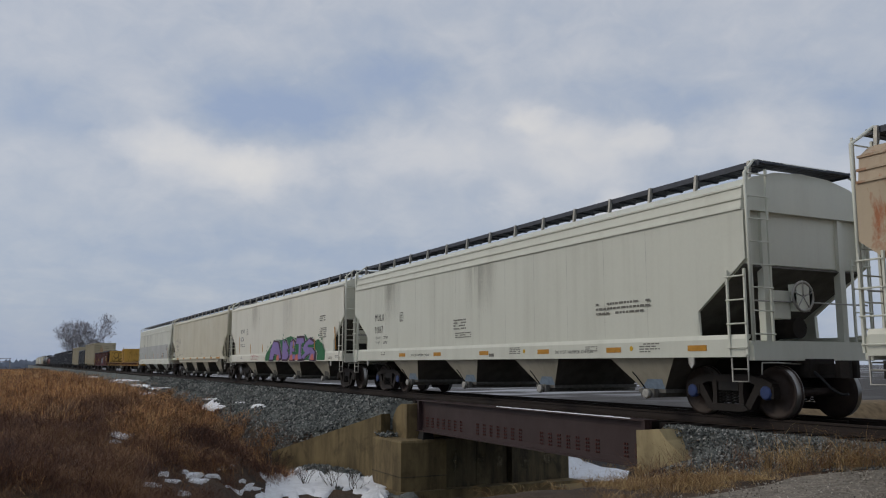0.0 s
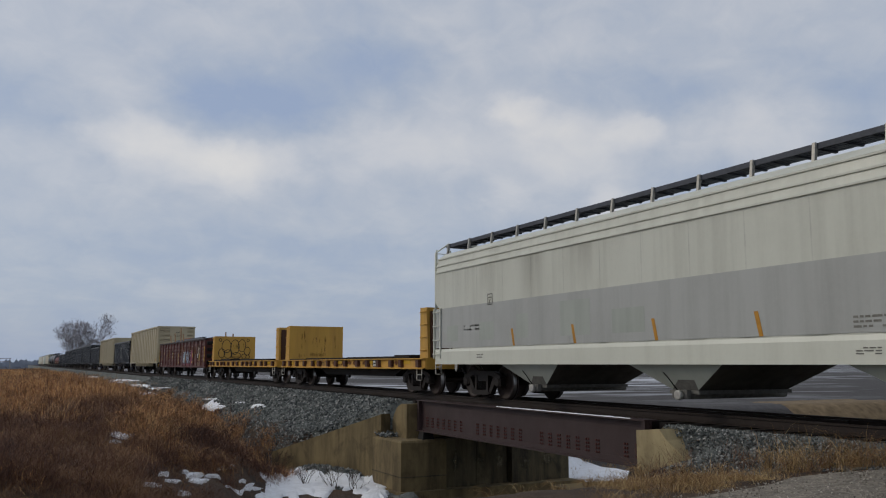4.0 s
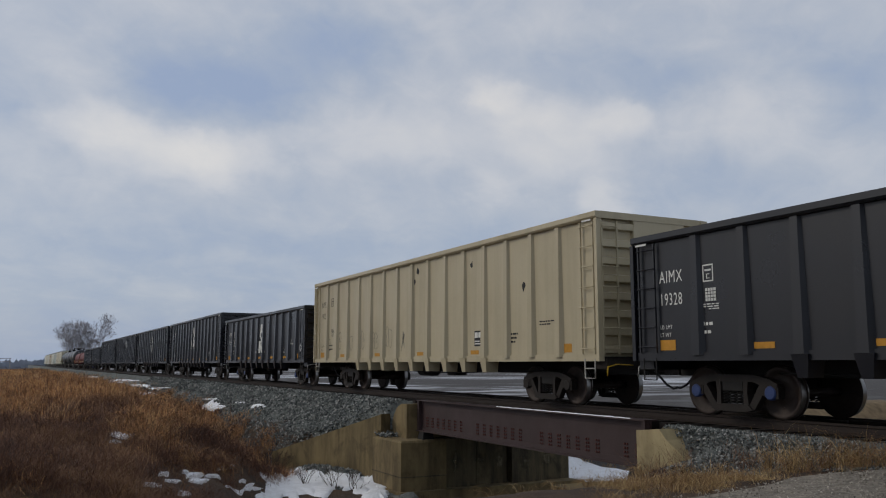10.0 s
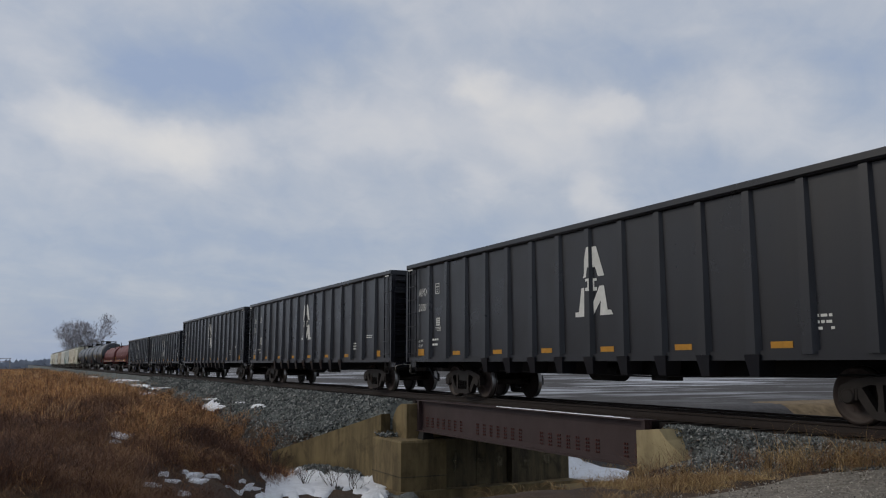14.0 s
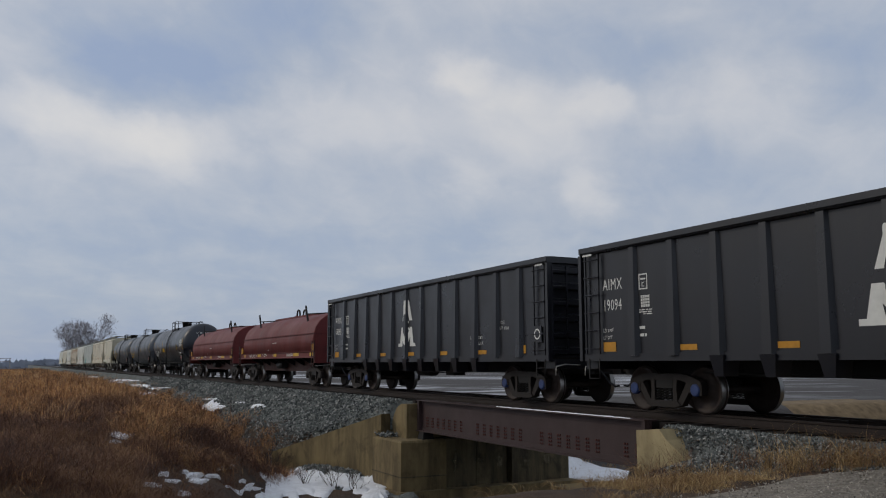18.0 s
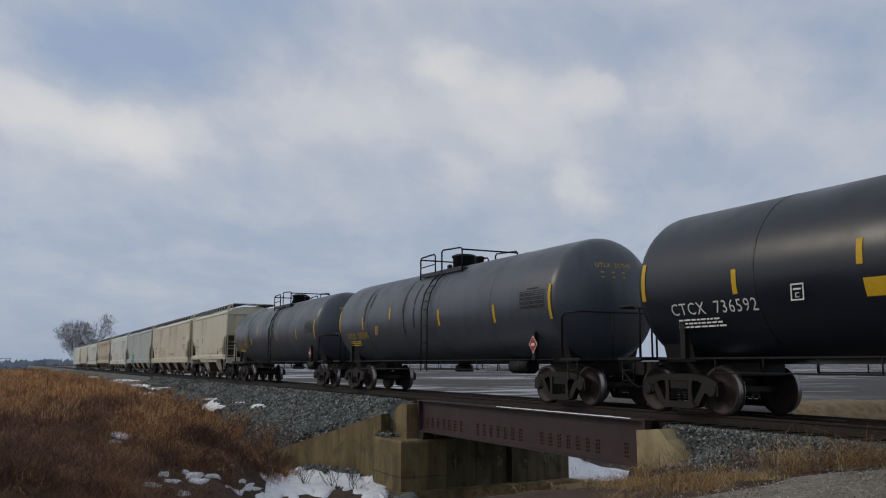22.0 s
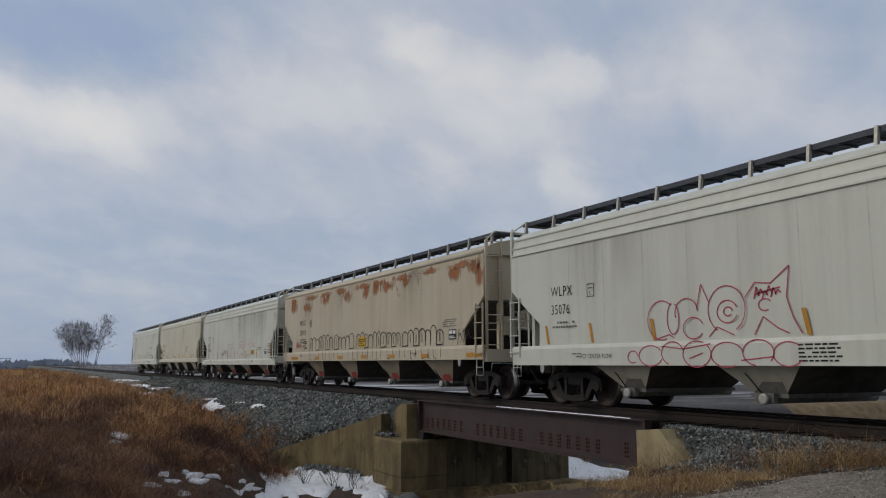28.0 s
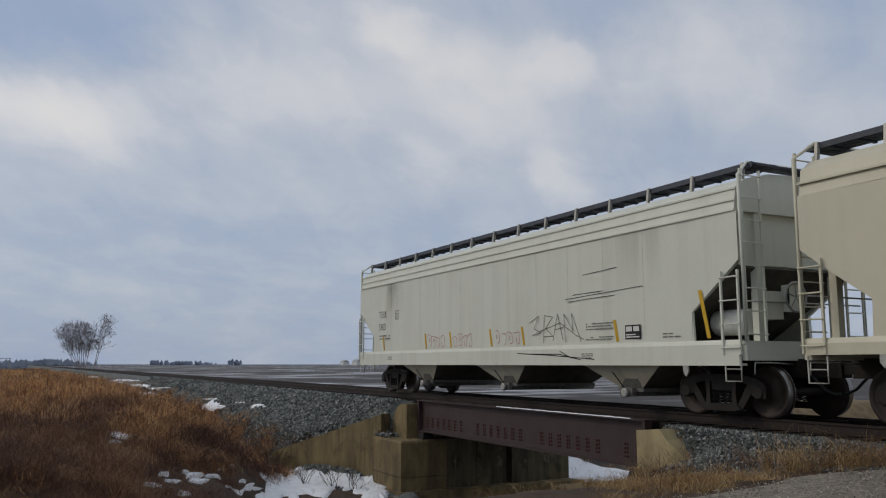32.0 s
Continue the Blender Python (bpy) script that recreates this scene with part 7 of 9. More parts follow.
def d_wlpx(car, h, ym):
    slanted_bars(car, h, ym, (7.5,), 1.42, 2.3)
    slanted_bars(car, h, ym, (5.48, 3.66, 1.8, 0.02, -3.6, -5.6, -7.3), 1.42, 1.85)
    y, q = ym - 0.006, 0.011
    line_art(car, "graffiti", [arc(-3.30, 1.80, 0.40, 0.38, 50, 290), arc(-2.98, 1.82, 0.16, 0.30, 100, 430), [(-3.45, 1.44), (-3.1, 1.52), (-2.95, 1.45)], arc(-2.62, 1.92, 0.30, 0.26, 0, 200), [(-2.35, 1.95), (-2.22, 2.42), (-2.02, 2.05)],
                               arc(-2.45, 1.62, 0.26, 0.20, 20, 330), arc(-1.62, 1.92, 0.44, 0.42, -60, 240), arc(-1.60, 1.88, 0.24, 0.20, 20, 340), arc(-1.58, 1.88, 0.10, 0.08, 0, 320), [(-2.05, 1.45), (-1.85, 1.62), (-1.45, 1.46)],
                               [(-1.18, 2.10), (-0.95, 2.34), (-0.62, 2.30), (-0.22, 2.56), (-0.30, 2.05), (-0.18, 1.70), (-0.02, 1.44)], [(-1.0, 1.45), (-0.80, 1.75), (-0.50, 1.55), (-0.28, 1.46)], arc(-0.75, 1.95, 0.14, 0.10, 30, 300)], M_PINKLINE, y, q, "red outline spray tag of looping letters")
    line_art(car, "graffiti", [[(-0.98 + 0.09 * k, 2.06 + 0.05 * (k % 2)), (-0.92 + 0.09 * k, 2.26 - 0.04 * (k % 3)), (-0.86 + 0.09 * k, 2.10 + 0.03 * (k % 2))] for k in range(6)] + [[(-0.95, 2.14), (-0.42, 2.22)]], M_PINKLINE, y, 0.014, "red scribble inside the tag")
    line_art(car, "graffiti", [arc(-3.62, 1.12, 0.34, 0.20, 30, 340), arc(-3.0, 1.16, 0.30, 0.22, 0, 250), arc(-2.36, 1.14, 0.36, 0.24, 60, 400), arc(-1.62, 1.12, 0.38, 0.22, 10, 300), arc(-0.92, 1.15, 0.34, 0.22, -40, 260), arc(-0.30, 1.12, 0.30, 0.20, 40, 330), [(-3.3, 1.30), (-2.7, 1.24), (-2.0, 1.32)], [(-2.55, 1.06), (-2.2, 1.16)], [(-1.3, 1.02), (-0.6, 1.08)], arc(-4.15, 1.10, 0.16, 0.12, 0, 300)], M_PINKLINE, -1.637, q, "red outline spray tag on the sill")
    write(car, "ACF CENTER FLOW", -h + 2.9, 1.08, 0.14, M_BLACK, -1.634, 0.8)
    dark_panel(car, 5.68, 1.58, 0.46, 0.28, ym)
    bars(car, 5.64, 1.90, 0.95, 0.34, 5, M_BLACK, ym, 63)
    bars(car, 6.2, 1.6, 0.42, 0.16, 3, M_GREYINK, ym, 64)
    bars(car, -0.1, 0.98, 0.8, 0.32, 5, M_BLACK, -1.633, 65)
    bars(car, 3.9, 1.02, 0.4, 0.2, 3, M_GREYINK, -1.633, 66)
    for x in (2.15, 5.92):
        poly_plate(car, "round_sticker", arc(x, 1.13, 0.07, 0.06, 0, 330, 9), M_YELLOW, -1.634, "small yellow sticker")
    stain(car, 7.0, 7.6, 0.95, 1.6, M_BLOOM, -1.636, "rust_stain", "orange rust run")


def d_rusty(car, h, ym):
    rng = random.Random(66)
    st = []
    x = -5.6
    while x < 6.7:
        w = rng.uniform(0.34, 0.5)
        hh = rng.uniform(0.40, 0.55)
        st.append([(x, 1.52), (x + 0.02, 1.52 + hh * 0.7)] + arc(x + w / 2, 1.52 + hh * 0.7, w / 2, hh * 0.4, 170, 0, 8) + [(x + w, 1.54)])
        if rng.random() < 0.6:
            st.append([(x + w * 0.45, 1.62), (x + w * 0.5, 1.9)])
        if rng.random() < 0.4:
            st.append([(x, 1.52), (x + w, 1.54)])
        x += w * (1.0 if rng.random() < 0.75 else 1.5)
    line_art(car, "graffiti", st, M_BLACK, ym - 0.004, 0.017, "row of black outline spray letters")
    st = []
    x = -5.5
    while x < 6.9:
        w = rng.uniform(0.25, 0.5)
        st.append([(x, 1.40 + 0.04 * rng.random()), (x + 0.04, 1.14), (x + w * 0.5, 1.13)] if rng.random() < 0.6 else [(x, 1.14), (x + 0.02, 1.44)])
        x += w + 0.1
    line_art(car, "graffiti", st, M_BLACK, -1.636, 0.012)
    line_art(car, "graffiti", [[(7.9 + 0.09 * k, 1.5 + 0.25 * (k % 2) + 0.02 * k), (8.0 + 0.09 * k, 1.95 - 0.25 * (k % 3) * 0.5), (7.95 + 0.09 * k, 1.72)] for k in range(9)], M_BLACK, ym - 0.004, 0.012, "tangled black spray tag")
    line_art(car, "graffiti", [[(-7.5 + 0.1 * k, 1.9 - 0.02 * k + 0.08 * (k % 2)), (-7.45 + 0.1 * k, 1.62 + 0.05 * (k % 3)), (-7.4 + 0.1 * k, 1.8)] for k in range(7)], M_PINKLINE, ym - 0.004, 0.016, "red spray tag")
    line_art(car, "graffiti", [arc(-6.25, 1.88, 0.26, 0.05), [(-6.55, 1.72), (-6.2, 1.75)], [(-6.4, 1.75), (-6.38, 1.56)], [(-6.3, 1.68), (-6.25, 1.58), (-6.15, 1.68)], [(-6.1, 1.58), (-6.05, 1.68), (-5.98, 1.58)]], M_BLACK, ym - 0.004, 0.018, "black spray signature")
    for x0, x1, z0, z1 in ((9.0, 9.4, 3.0, 3.9), (5.0, 5.7, 3.25, 3.85), (0.4, 1.2, 3.2, 3.9), (1.2, 2.2, 3.3, 3.9), (2.3, 3.7, 3.25, 3.95), (7.2, 8.3, 3.35, 3.75), (-8.9, -7.2, 3.2, 3.9), (-7.2, -5.2, 3.15, 3.6), (-4.4, -3.0, 3.3, 3.8), (-1.8, -0.4, 3.25, 3.85), (8.4, 9.3, 3.4, 3.95), (4.0, 4.7, 3.4, 3.8)):
        stain(car, x0 - 0.15, x1 + 0.15, z0 - 0.15, min(z1 + 0.1, 3.95), M_BLOOM, ym, "rust_stain", "orange rust bloom")
    for k in range(9):
        xs = -9.0 + 1.95 * k + rng.uniform(-0.3, 0.3)
        stain(car, xs, xs + rng.uniform(1.6, 2.8), 3.55, 3.94, M_BLOOM, ym - 0.001, "rust_stain", "orange rust along the eave")
    for x0, x1 in ((3.0, 3.5), (5.56, 6.0), (8.5, 9.35), (-8.11, -7.16), (-4.72, -4.22), (-2.0, -1.5), (0.5, 1.0)):
        plate(car, "reflector", x0, x1, 1.15, 1.27, M_REFLECT, -1.639)
    dark_panel(car, 7.36, 1.66, 0.46, 0.29, ym)
    bars(car, 6.95, 2.02, 0.9, 0.25, 4, M_GREYINK, ym, 261)
    plate(car, "label_panel", 0.15, 0.9, 1.56, 1.93, M_YELLOW, ym, "yellow notice panel")
    bars(car, 0.2, 1.60, 0.65, 0.28, 4, M_BLACK, ym - 0.007, 262)


def d_ggcx(car, h, ym):
    slanted_bars(car, h, ym, (8.15, -7.05), 1.25, 2.13)
    slanted_bars(car, h, ym, (5.28, 2.95, 0.36, -1.48, -4.22), 1.25, 1.69)
    y, r = ym - 0.004, 0.009
    line_art(car, "graffiti", [[(-2.55 + 0.1 * k, 1.42 + 0.06 * (k % 3)), (-2.5 + 0.1 * k, 1.75 + 0.08 * (k % 2)), (-2.42 + 0.1 * k, 1.55)] for k in range(9)] + [[(-2.6, 1.45), (-1.6, 1.42)]], M_MAGENTA, y, r, "brown-red spray signature")
    # doodled faces
    line_art(car, "graffiti", [arc(-0.75, 1.72, 0.55, 0.36), arc(-0.95, 1.80, 0.12, 0.08), arc(-0.55, 1.80, 0.12, 0.08), arc(-0.75, 1.52, 0.25, 0.08), [(-1.3, 1.9), (-1.45, 2.1), (-1.1, 2.05)], [(-0.25, 1.95), (-0.1, 2.15), (-0.4, 2.05)]], M_PINKLINE, y, r, "red spray doodle of a round face")
    line_art(car, "graffiti", [arc(1.7, 1.62, 0.75, 0.27), arc(1.9, 2.02, 0.33, 0.18, -20, 200), arc(1.75, 1.98, 0.07, 0.06), arc(2.1, 1.98, 0.07, 0.06), [(1.1, 1.58), (1.5, 1.50), (2.2, 1.56)], [(2.4, 2.0), (2.7, 2.18), (2.85, 2.05), (2.5, 1.9)], [(1.4, 2.0), (1.2, 2.2), (1.1, 2.02)], [(2.45, 1.7), (2.8, 1.6), (2.75, 1.35)]], M_PINKLINE, y, r, "red spray doodle of a cow head")
    line_art(car, "graffiti", [arc(3.35, 1.98, 0.18, 0.05, 0, 180), arc(3.6, 1.98, 0.18, 0.05, 0, 180), [(3.4, 1.75), (3.45, 1.42), (3.55, 1.42), (3.6, 1.75)], arc(3.3, 1.42, 0.1, 0.06), arc(3.75, 1.42, 0.1, 0.06)], M_PINKLINE, y, r)
    line_art(car, "graffiti", [[(3.95, 2.08), (4.15, 2.08)], [(4.05, 2.08), (4.05, 1.84)], [(3.95, 1.84), (4.15, 1.84)], [(4.45, 1.84), (4.28, 2.0), (4.36, 2.08), (4.45, 2.02), (4.54, 2.08), (4.62, 2.0), (4.45, 1.84)], [(4.75, 2.08), (4.76, 1.88), (4.86, 1.84), (4.95, 1.90), (4.95, 2.08)]], M_PINKLINE, y, r, "thin red spray scrawl")
    line_art(car, "graffiti", [[(8.4 + 0.1 * k, 3.3 + 0.2 * (k % 2)), (8.45 + 0.1 * k, 3.1 + 0.12 * (k % 3)), (8.5 + 0.1 * k, 3.4)] for k in range(4)], M_GREYINK, y, 0.008, "thin grey scratch marks")
    plate(car, "label_panel", 4.05, 4.75, 1.46, 1.70, M_YELLOW, ym, "yellow notice panel")
    bars(car, 4.09, 1.48, 0.62, 0.12, 1, M_BLACK, ym - 0.007, 275)
    bars(car, 4.12, 1.61, 0.56, 0.07, 2, M_BLACK, ym - 0.007, 276)
    dark_panel(car, 6.77, 1.46, 0.42, 0.24, ym)
    bars(car, 7.39, 1.48, 0.65, 0.22, 3, M_GREYINK, ym, 271)
    bars(car, 7.39, 1.75, 0.65, 0.25, 3, M_GREYINK, ym, 272)
    bars(car, 5.36, 1.68, 0.8, 0.15, 2, M_GREYINK, ym, 273)
    bars(car, -3.1, 1.42, 0.55, 0.2, 3, M_GREYINK, ym, 274)
    for x in (-4.8, -1.1, 1.6, 4.4):
        poly_plate(car, "round_sticker", arc(x, 1.07, 0.07, 0.05, 0, 330, 9), M_YELLOW, -1.634, "small yellow sticker")


def d_cbfx(car, h, ym):
    slanted_bars(car, h, ym, (8.0, -7.26), 1.37, 2.25)
    slanted_bars(car, h, ym, (5.4, -4.48, -1.87, 0.72, 3.1), 1.37, 1.80)
    for x in (6.02, -5.02, -1.16, 2.4):
        poly_plate(car, "round_sticker", arc(x, 1.52, 0.13, 0.12, 0, 337, 15), M_YELLOW, ym, "round yellow sticker")
    plate(car, "label_panel", -0.82, -0.56, 1.61, 1.73, M_WHITE, ym, "small white notice")
    bars(car, -0.85, 1.42, 0.45, 0.14, 3, M_GREYINK, ym, 91)
    bars(car, 3.64, 1.80, 0.8, 0.46, 6, M_GREYINK, ym, 92)
    bars(car, 6.55, 1.40, 0.55, 0.24, 3, M_GREYINK, ym, 93)


def d_teix(car, h, ym):
    slanted_bars(car, h, ym, (8.13,), 1.42, 2.31, M_YELLOW)
    slanted_bars(car, h, ym, (5.58, 0.36, 1.95, -1.95, -3.6, -6.9), 1.42, 1.88, M_YELLOW)
    y = ym - 0.003
    line_art(car, "graffiti", [[(2.3, 1.95), (2.7, 2.1), (2.5, 1.8), (2.8, 1.7), (2.4, 1.65)], [(2.9, 1.45), (2.95, 2.1), (3.3, 2.05), (3.0, 1.8), (3.3, 1.6), (2.9, 1.6)], [(3.3, 1.5), (3.5, 2.12), (3.7, 1.5)], [(3.4, 1.75), (3.75, 1.8)], [(3.8, 1.45), (3.75, 2.1), (4.1, 1.7), (4.05, 2.1), (4.4, 1.45)], [(2.6, 1.7), (3.6, 1.9), (4.2, 1.6), (4.5, 1.5)]], M_GREYINK, y, 0.009, "thin black spray scribble")
    for xa, xb, sd in ((0.55, 1.85, 101), (-1.8, -0.6, 102), (-3.4, -2.3, 103)):
        scrawl(car, "graffiti", xa, xb, 1.42, 1.82, M_PINKLINE, y, 4, sd, 0.007, False, "thin faded red spray tag")
    line_art(car, "graffiti", [[(4.5, 2.92), (5.7, 2.98)], [(3.8, 2.42), (6.5, 2.52)], [(3.9, 2.36), (5.6, 2.40)], [(4.1, 2.5), (5.2, 2.52)]], M_BLACK, y, 0.007, "black scratches")
    line_art(car, "graffiti", [[(1.75, 1.22), (3.2, 1.16), (4.9, 1.06)], [(2.2, 1.2), (3.6, 1.18), (4.4, 1.05)], [(3.6, 1.25), (4.1, 1.08)]], M_BLACK, -1.634, 0.010, "black and tan paint drips")
    bars(car, 4.58, 1.68, 0.95, 0.18, 3, M_GREYINK, ym, 281)
    bars(car, 4.58, 1.46, 0.95, 0.10, 2, M_GREYINK, ym, 282)
    bars(car, 7.05, 1.45, 0.5, 0.12, 2, M_GREYINK, ym, 283)
    dark_panel(car, 5.92, 1.46, 0.48, 0.29, ym)


def build_train():
    hopper(9.7, -8.25, "rust-stained covered hopper at the head of the string", P_HOP_OLDRUST, 4, "ribs", P_HOP_GREY)
    hopper(-10.47, -29.28, "pale grey covered hopper with ribbed eaves", P_HOP_GREY, 4, "ribs", None, None, (1.06, 1.87), mark="MULX", number="91017", blue=True, detail=d_mulx, tip=M_PALEBLUE, soot=4, mark_x=1.95, drop=0.18, box_x=4.1, weights=("219300", "66700"))
    hopper(-30.49, -49.41, "ivory covered hopper with violet and green graffiti", P_HOP_IVORY, 4, "round", mark="DOWX", number="60228", detail=art_purple, mark_x=2.30)
    hopper(-50.53, -69.86, "cream covered hopper with round top rail", P_HOP_CREAM, 4, "round", mark="MWCX", number="482474", detail=d_mwcx, band=(1.27, 1.42), mark_x=1.75, box_x=3.1, weights=("218000", "64900"))
    hopper(-71.07, -89.83, "two-tone grey covered hopper with patched side", P_HOP_WHITE, 3, "ribs", P_HOP_GREY, P_HOP_STEEL, tank_end=True, detail=d_h4, band=(0.95, 1.39), soot=3)
    f1 = bulkhead_flat(-90.8, -106.5, "63020", "worn yellow bulkhead flatcar with timber risers")
    f2 = bulkhead_flat(-107.44, -123.25, "63014", "worn yellow bulkhead flatcar with graffiti bulkhead")
    for fc, t, x in ((f1, "63020", -3.4), (f2, "63014", -4.4)):
        write(fc, "BVRY", x, 0.88, 0.24, M_BLACK, -1.476, 0.9)
        write(fc, t, x + 1.2, 0.88, 0.24, M_BLACK, -1.476, 0.9)
        dark_panel(fc, 3.6, 0.86, 0.5, 0.24, -1.476)
    # tag sprayed over the rear bulkhead's inner face
    for ob in f2.children:
        if ob.name.startswith("bulkhead") and ob.bound_box[0][0] < 0:
            bm = new_bm()
            xf = -(123.25 - 107.44) / 2 + 0.50 + 0.165
            for cy, cz, ry, rz in ((-0.55, 2.1, 0.3, 0.42), (0.0, 2.05, 0.28, 0.48), (0.45, 2.15, 0.25, 0.4), (-0.85, 1.65, 0.2, 0.3), (-0.45, 1.6, 0.24, 0.28), (0.8, 1.8, 0.2, 0.26), (0.85, 1.42, 0.12, 0.13), (0.6, 1.45, 0.14, 0.16), (-0.95, 2.5, 0.08, 0.1), (0.85, 2.5, 0.08, 0.1), (0.1, 1.5, 0.3, 0.2)):
                pts = [(xf, cy + ry * math.cos(a * 0.35), cz + rz * math.sin(a * 0.35)) for a in range(19)]
                for a, b in zip(pts, pts[1:]):
                    dy, dz = b[1] - a[1], b[2] - a[2]
                    ln = math.hypot(dy, dz)
                    ny, nz = -dz / ln * 0.02, dy / ln * 0.02
                    bm.faces.new([bm.verts.new(q) for q in ((xf, a[1] + ny, a[2] + nz), (xf, a[1] - ny, a[2] - nz), (xf, b[1] - ny, b[2] - nz), (xf, b[1] + ny, b[2] + nz))])
            part("graffiti", bm, M_BLACK, ob, "black outline spray tag")
            break
    mill_gondola(-124.38, -144.0)
    tan = "tall tan gondola with steel side posts"
    blk = "tall black gondola with a white emblem"
    low = "low black gondola with a white emblem"
    gondola(-145.41, -164.64, tan, P_GON_TAN, 4.30, 15, 2.83, "AIMX", "14146", M_BLACK, None, True, "tan_gondola", tan=True)
    gondola(-165.94, -181.61, low, P_GON_BLACK, 3.51, 12, 2.0, "AIMX", "19328", M_WHITE, "split", True, "black_gondola", blue=True)
    tg = gondola(-182.81, -202.2, tan + " and faint tags", P_GON_TAN, 4.30, 15, 2.83, "AIMX", "14027", M_BLACK, None, True, "tan_gondola", tan=True)
    for k in range(6):
        scrawl(tg, "graffiti", -9.0 + 1.25 * k + 0.5, -9.0 + 1.25 * k + 1.1, 1.45, 2.05 + 0.12 * (k % 2), M_GREYINK, -1.525, 2, 120 + k, 0.009, True, "thin grey spray doodle")
    rs = random.Random(14)
    for x, z in ((-1.2, 3.78), (0.1, 3.55), (0.35, 3.86), (3.9, 3.7), (6.6, 2.9)):
        poly_plate(tg, "scuff", [(x + rs.uniform(0.05, 0.11) * math.cos(a * 0.9), z + rs.uniform(0.06, 0.16) * math.sin(a * 0.9)) for a in range(7)], M_BLACK, -1.524, "dark dent and scuff")
    gondola(-203.6, -219.1, low, P_GON_BLACK, 3.51, 12, 1.98, "AIMX", "19294", M_WHITE, "split", True, "black_gondola", blue=True, num_late=True)
    for f, r, num in ((-220.53, -239.41, "20336"), (-240.87, -260.02, "20081"), (-261.36, -280.5, "20330"), (-281.8, -300.92, "20156")):
        gondola(f, r, blk, P_GON_BLACK, 4.11, 15, 2.72, "AIMX", num, M_WHITE, "stack", True, "black_gondola")
    for f, r, num in ((-302.26, -317.95, "19094"), (-319.29, -335.0, "19093")):
        gondola(f, r, low, P_GON_BLACK, 3.51, 12, 1.98, "AIMX", num, M_WHITE, "split", True, "black_gondola", blue=True)
    coil_car(-337.1, -350.35, "380518", "oxide red covered coil car")
    coil_car(-352.2, -365.6, "380744", "oxide red covered coil car")
    tank_car(-375.95, 8.0, 6.87, P_TANK_BLACK, "glossy black tank car with white marks", "CTCX  736592", M_WHITE, M_YELLOW)
    tank_car(-393.8, 8.0, 6.87, P_TANK_GREY, "faded grey tank car with yellow marks", "UTLX  207545", M_YELLOW, M_YELLOW, True)
    tank_car(-411.45, 7.95, 6.87, P_TANK_GREY, "faded grey tank car with dark spill streaks", "UTLX  210580", M_YELLOW, M_YELLOW, True)
    hopper(-420.7, -431.55, "short cream two-bay covered hopper", P_HOP_CREAM, 2, "round", mark="TILX", number="333670", detail=d_tilx(1), band=(1.27, 1.54), mark_x=1.50, drop=0.20, soot=1, box_x=3.5, weights=("232700", "53300"))
    hopper(-432.83, -451.15, "tan covered hopper with black tags", P_HOP_TAN, 4, "round", mark="TILX", number="586077", tip=M_ORANGE_TIP, detail=d_tilx(2), soot=6)
    hopper(-452.2, -470.39, "weathered grey-green covered hopper with teal tag", P_HOP_STEEL, 4, "round", detail=d_green)
    hopper(-471.4, -489.07, "streaked white covered hopper with red tag", P_HOP_WHITE, 4, "ribs", mark="WLPX", number="35076", detail=d_wlpx, band=(0.93, 1.39), drop=0.1, soot=6)
    hopper(-490.52, -509.35, "beige covered hopper with rust blooms and tags", P_HOP_RUST, 4, "round", mark="WLPX", number="200418", tip=M_ORANGE_TIP, detail=d_rusty, mark_x=2.35, soot=3)
    hopper(-510.78, -528.59, "streaked off-white covered hopper with red doodles", P_HOP_WHITE, 4, "ribs", mark="GGCX", number="1203", tip=M_ORANGE_TIP, detail=d_ggcx, band=(0.92, 1.23), drop=0.15, soot=7)
    hopper(-529.79, -547.5, "clean cream covered hopper with round stickers", P_HOP_CREAM, 4, "lip", mark="CBFX", number="490384", detail=d_cbfx, band=(1.10, 1.36), drop=0.28, soot=1)
    hopper(-548.8, -566.87, "pale grey covered hopper closing the train", P_HOP_GREY, 3, "ribs", mark="TEIX", number="5903", tank_end=True, detail=d_teix, band=(0.93, 1.38), drop=0.1, soot=3)


build_train()

# where old snow lies: middle x, y, its two half axes on the ground, thickness
SNOW_BANK = [(-139.5, -2.8, 13.49, 0.24, 1.80, -0.12, 0.05), (-108.7, -3.1, 10.50, 0.33, 3.64, -0.31, 0.05), (-96.5, -2.5, 11.25, 0.24, 0.89, -0.09, 0.05), (-79.2, -2.7, 5.48, 0.16, 1.02, -0.12, 0.05), (-69.3, -2.7, 3.55, 0.12, 0.60, -0.09, 0.04), (-49.0, -2.8, 1.66, 0.07, 0.21, -0.04, 0.03), (-46.4, -3.4, 2.2, 0.15, 0.10, -0.55, 0.14), (-42.2, -2.7, 0.68, 0.03, 0.12, -0.03, 0.03), (-38.7, -2.7, 1.07, 0.06, 0.25, -0.06, 0.04), (-74.0, -5.2, 2.4, 0.2, -0.1, 1.15, 0.60), (-63.0, -4.3, 2.6, 0.3, -0.1, 1.1, 0.46)]
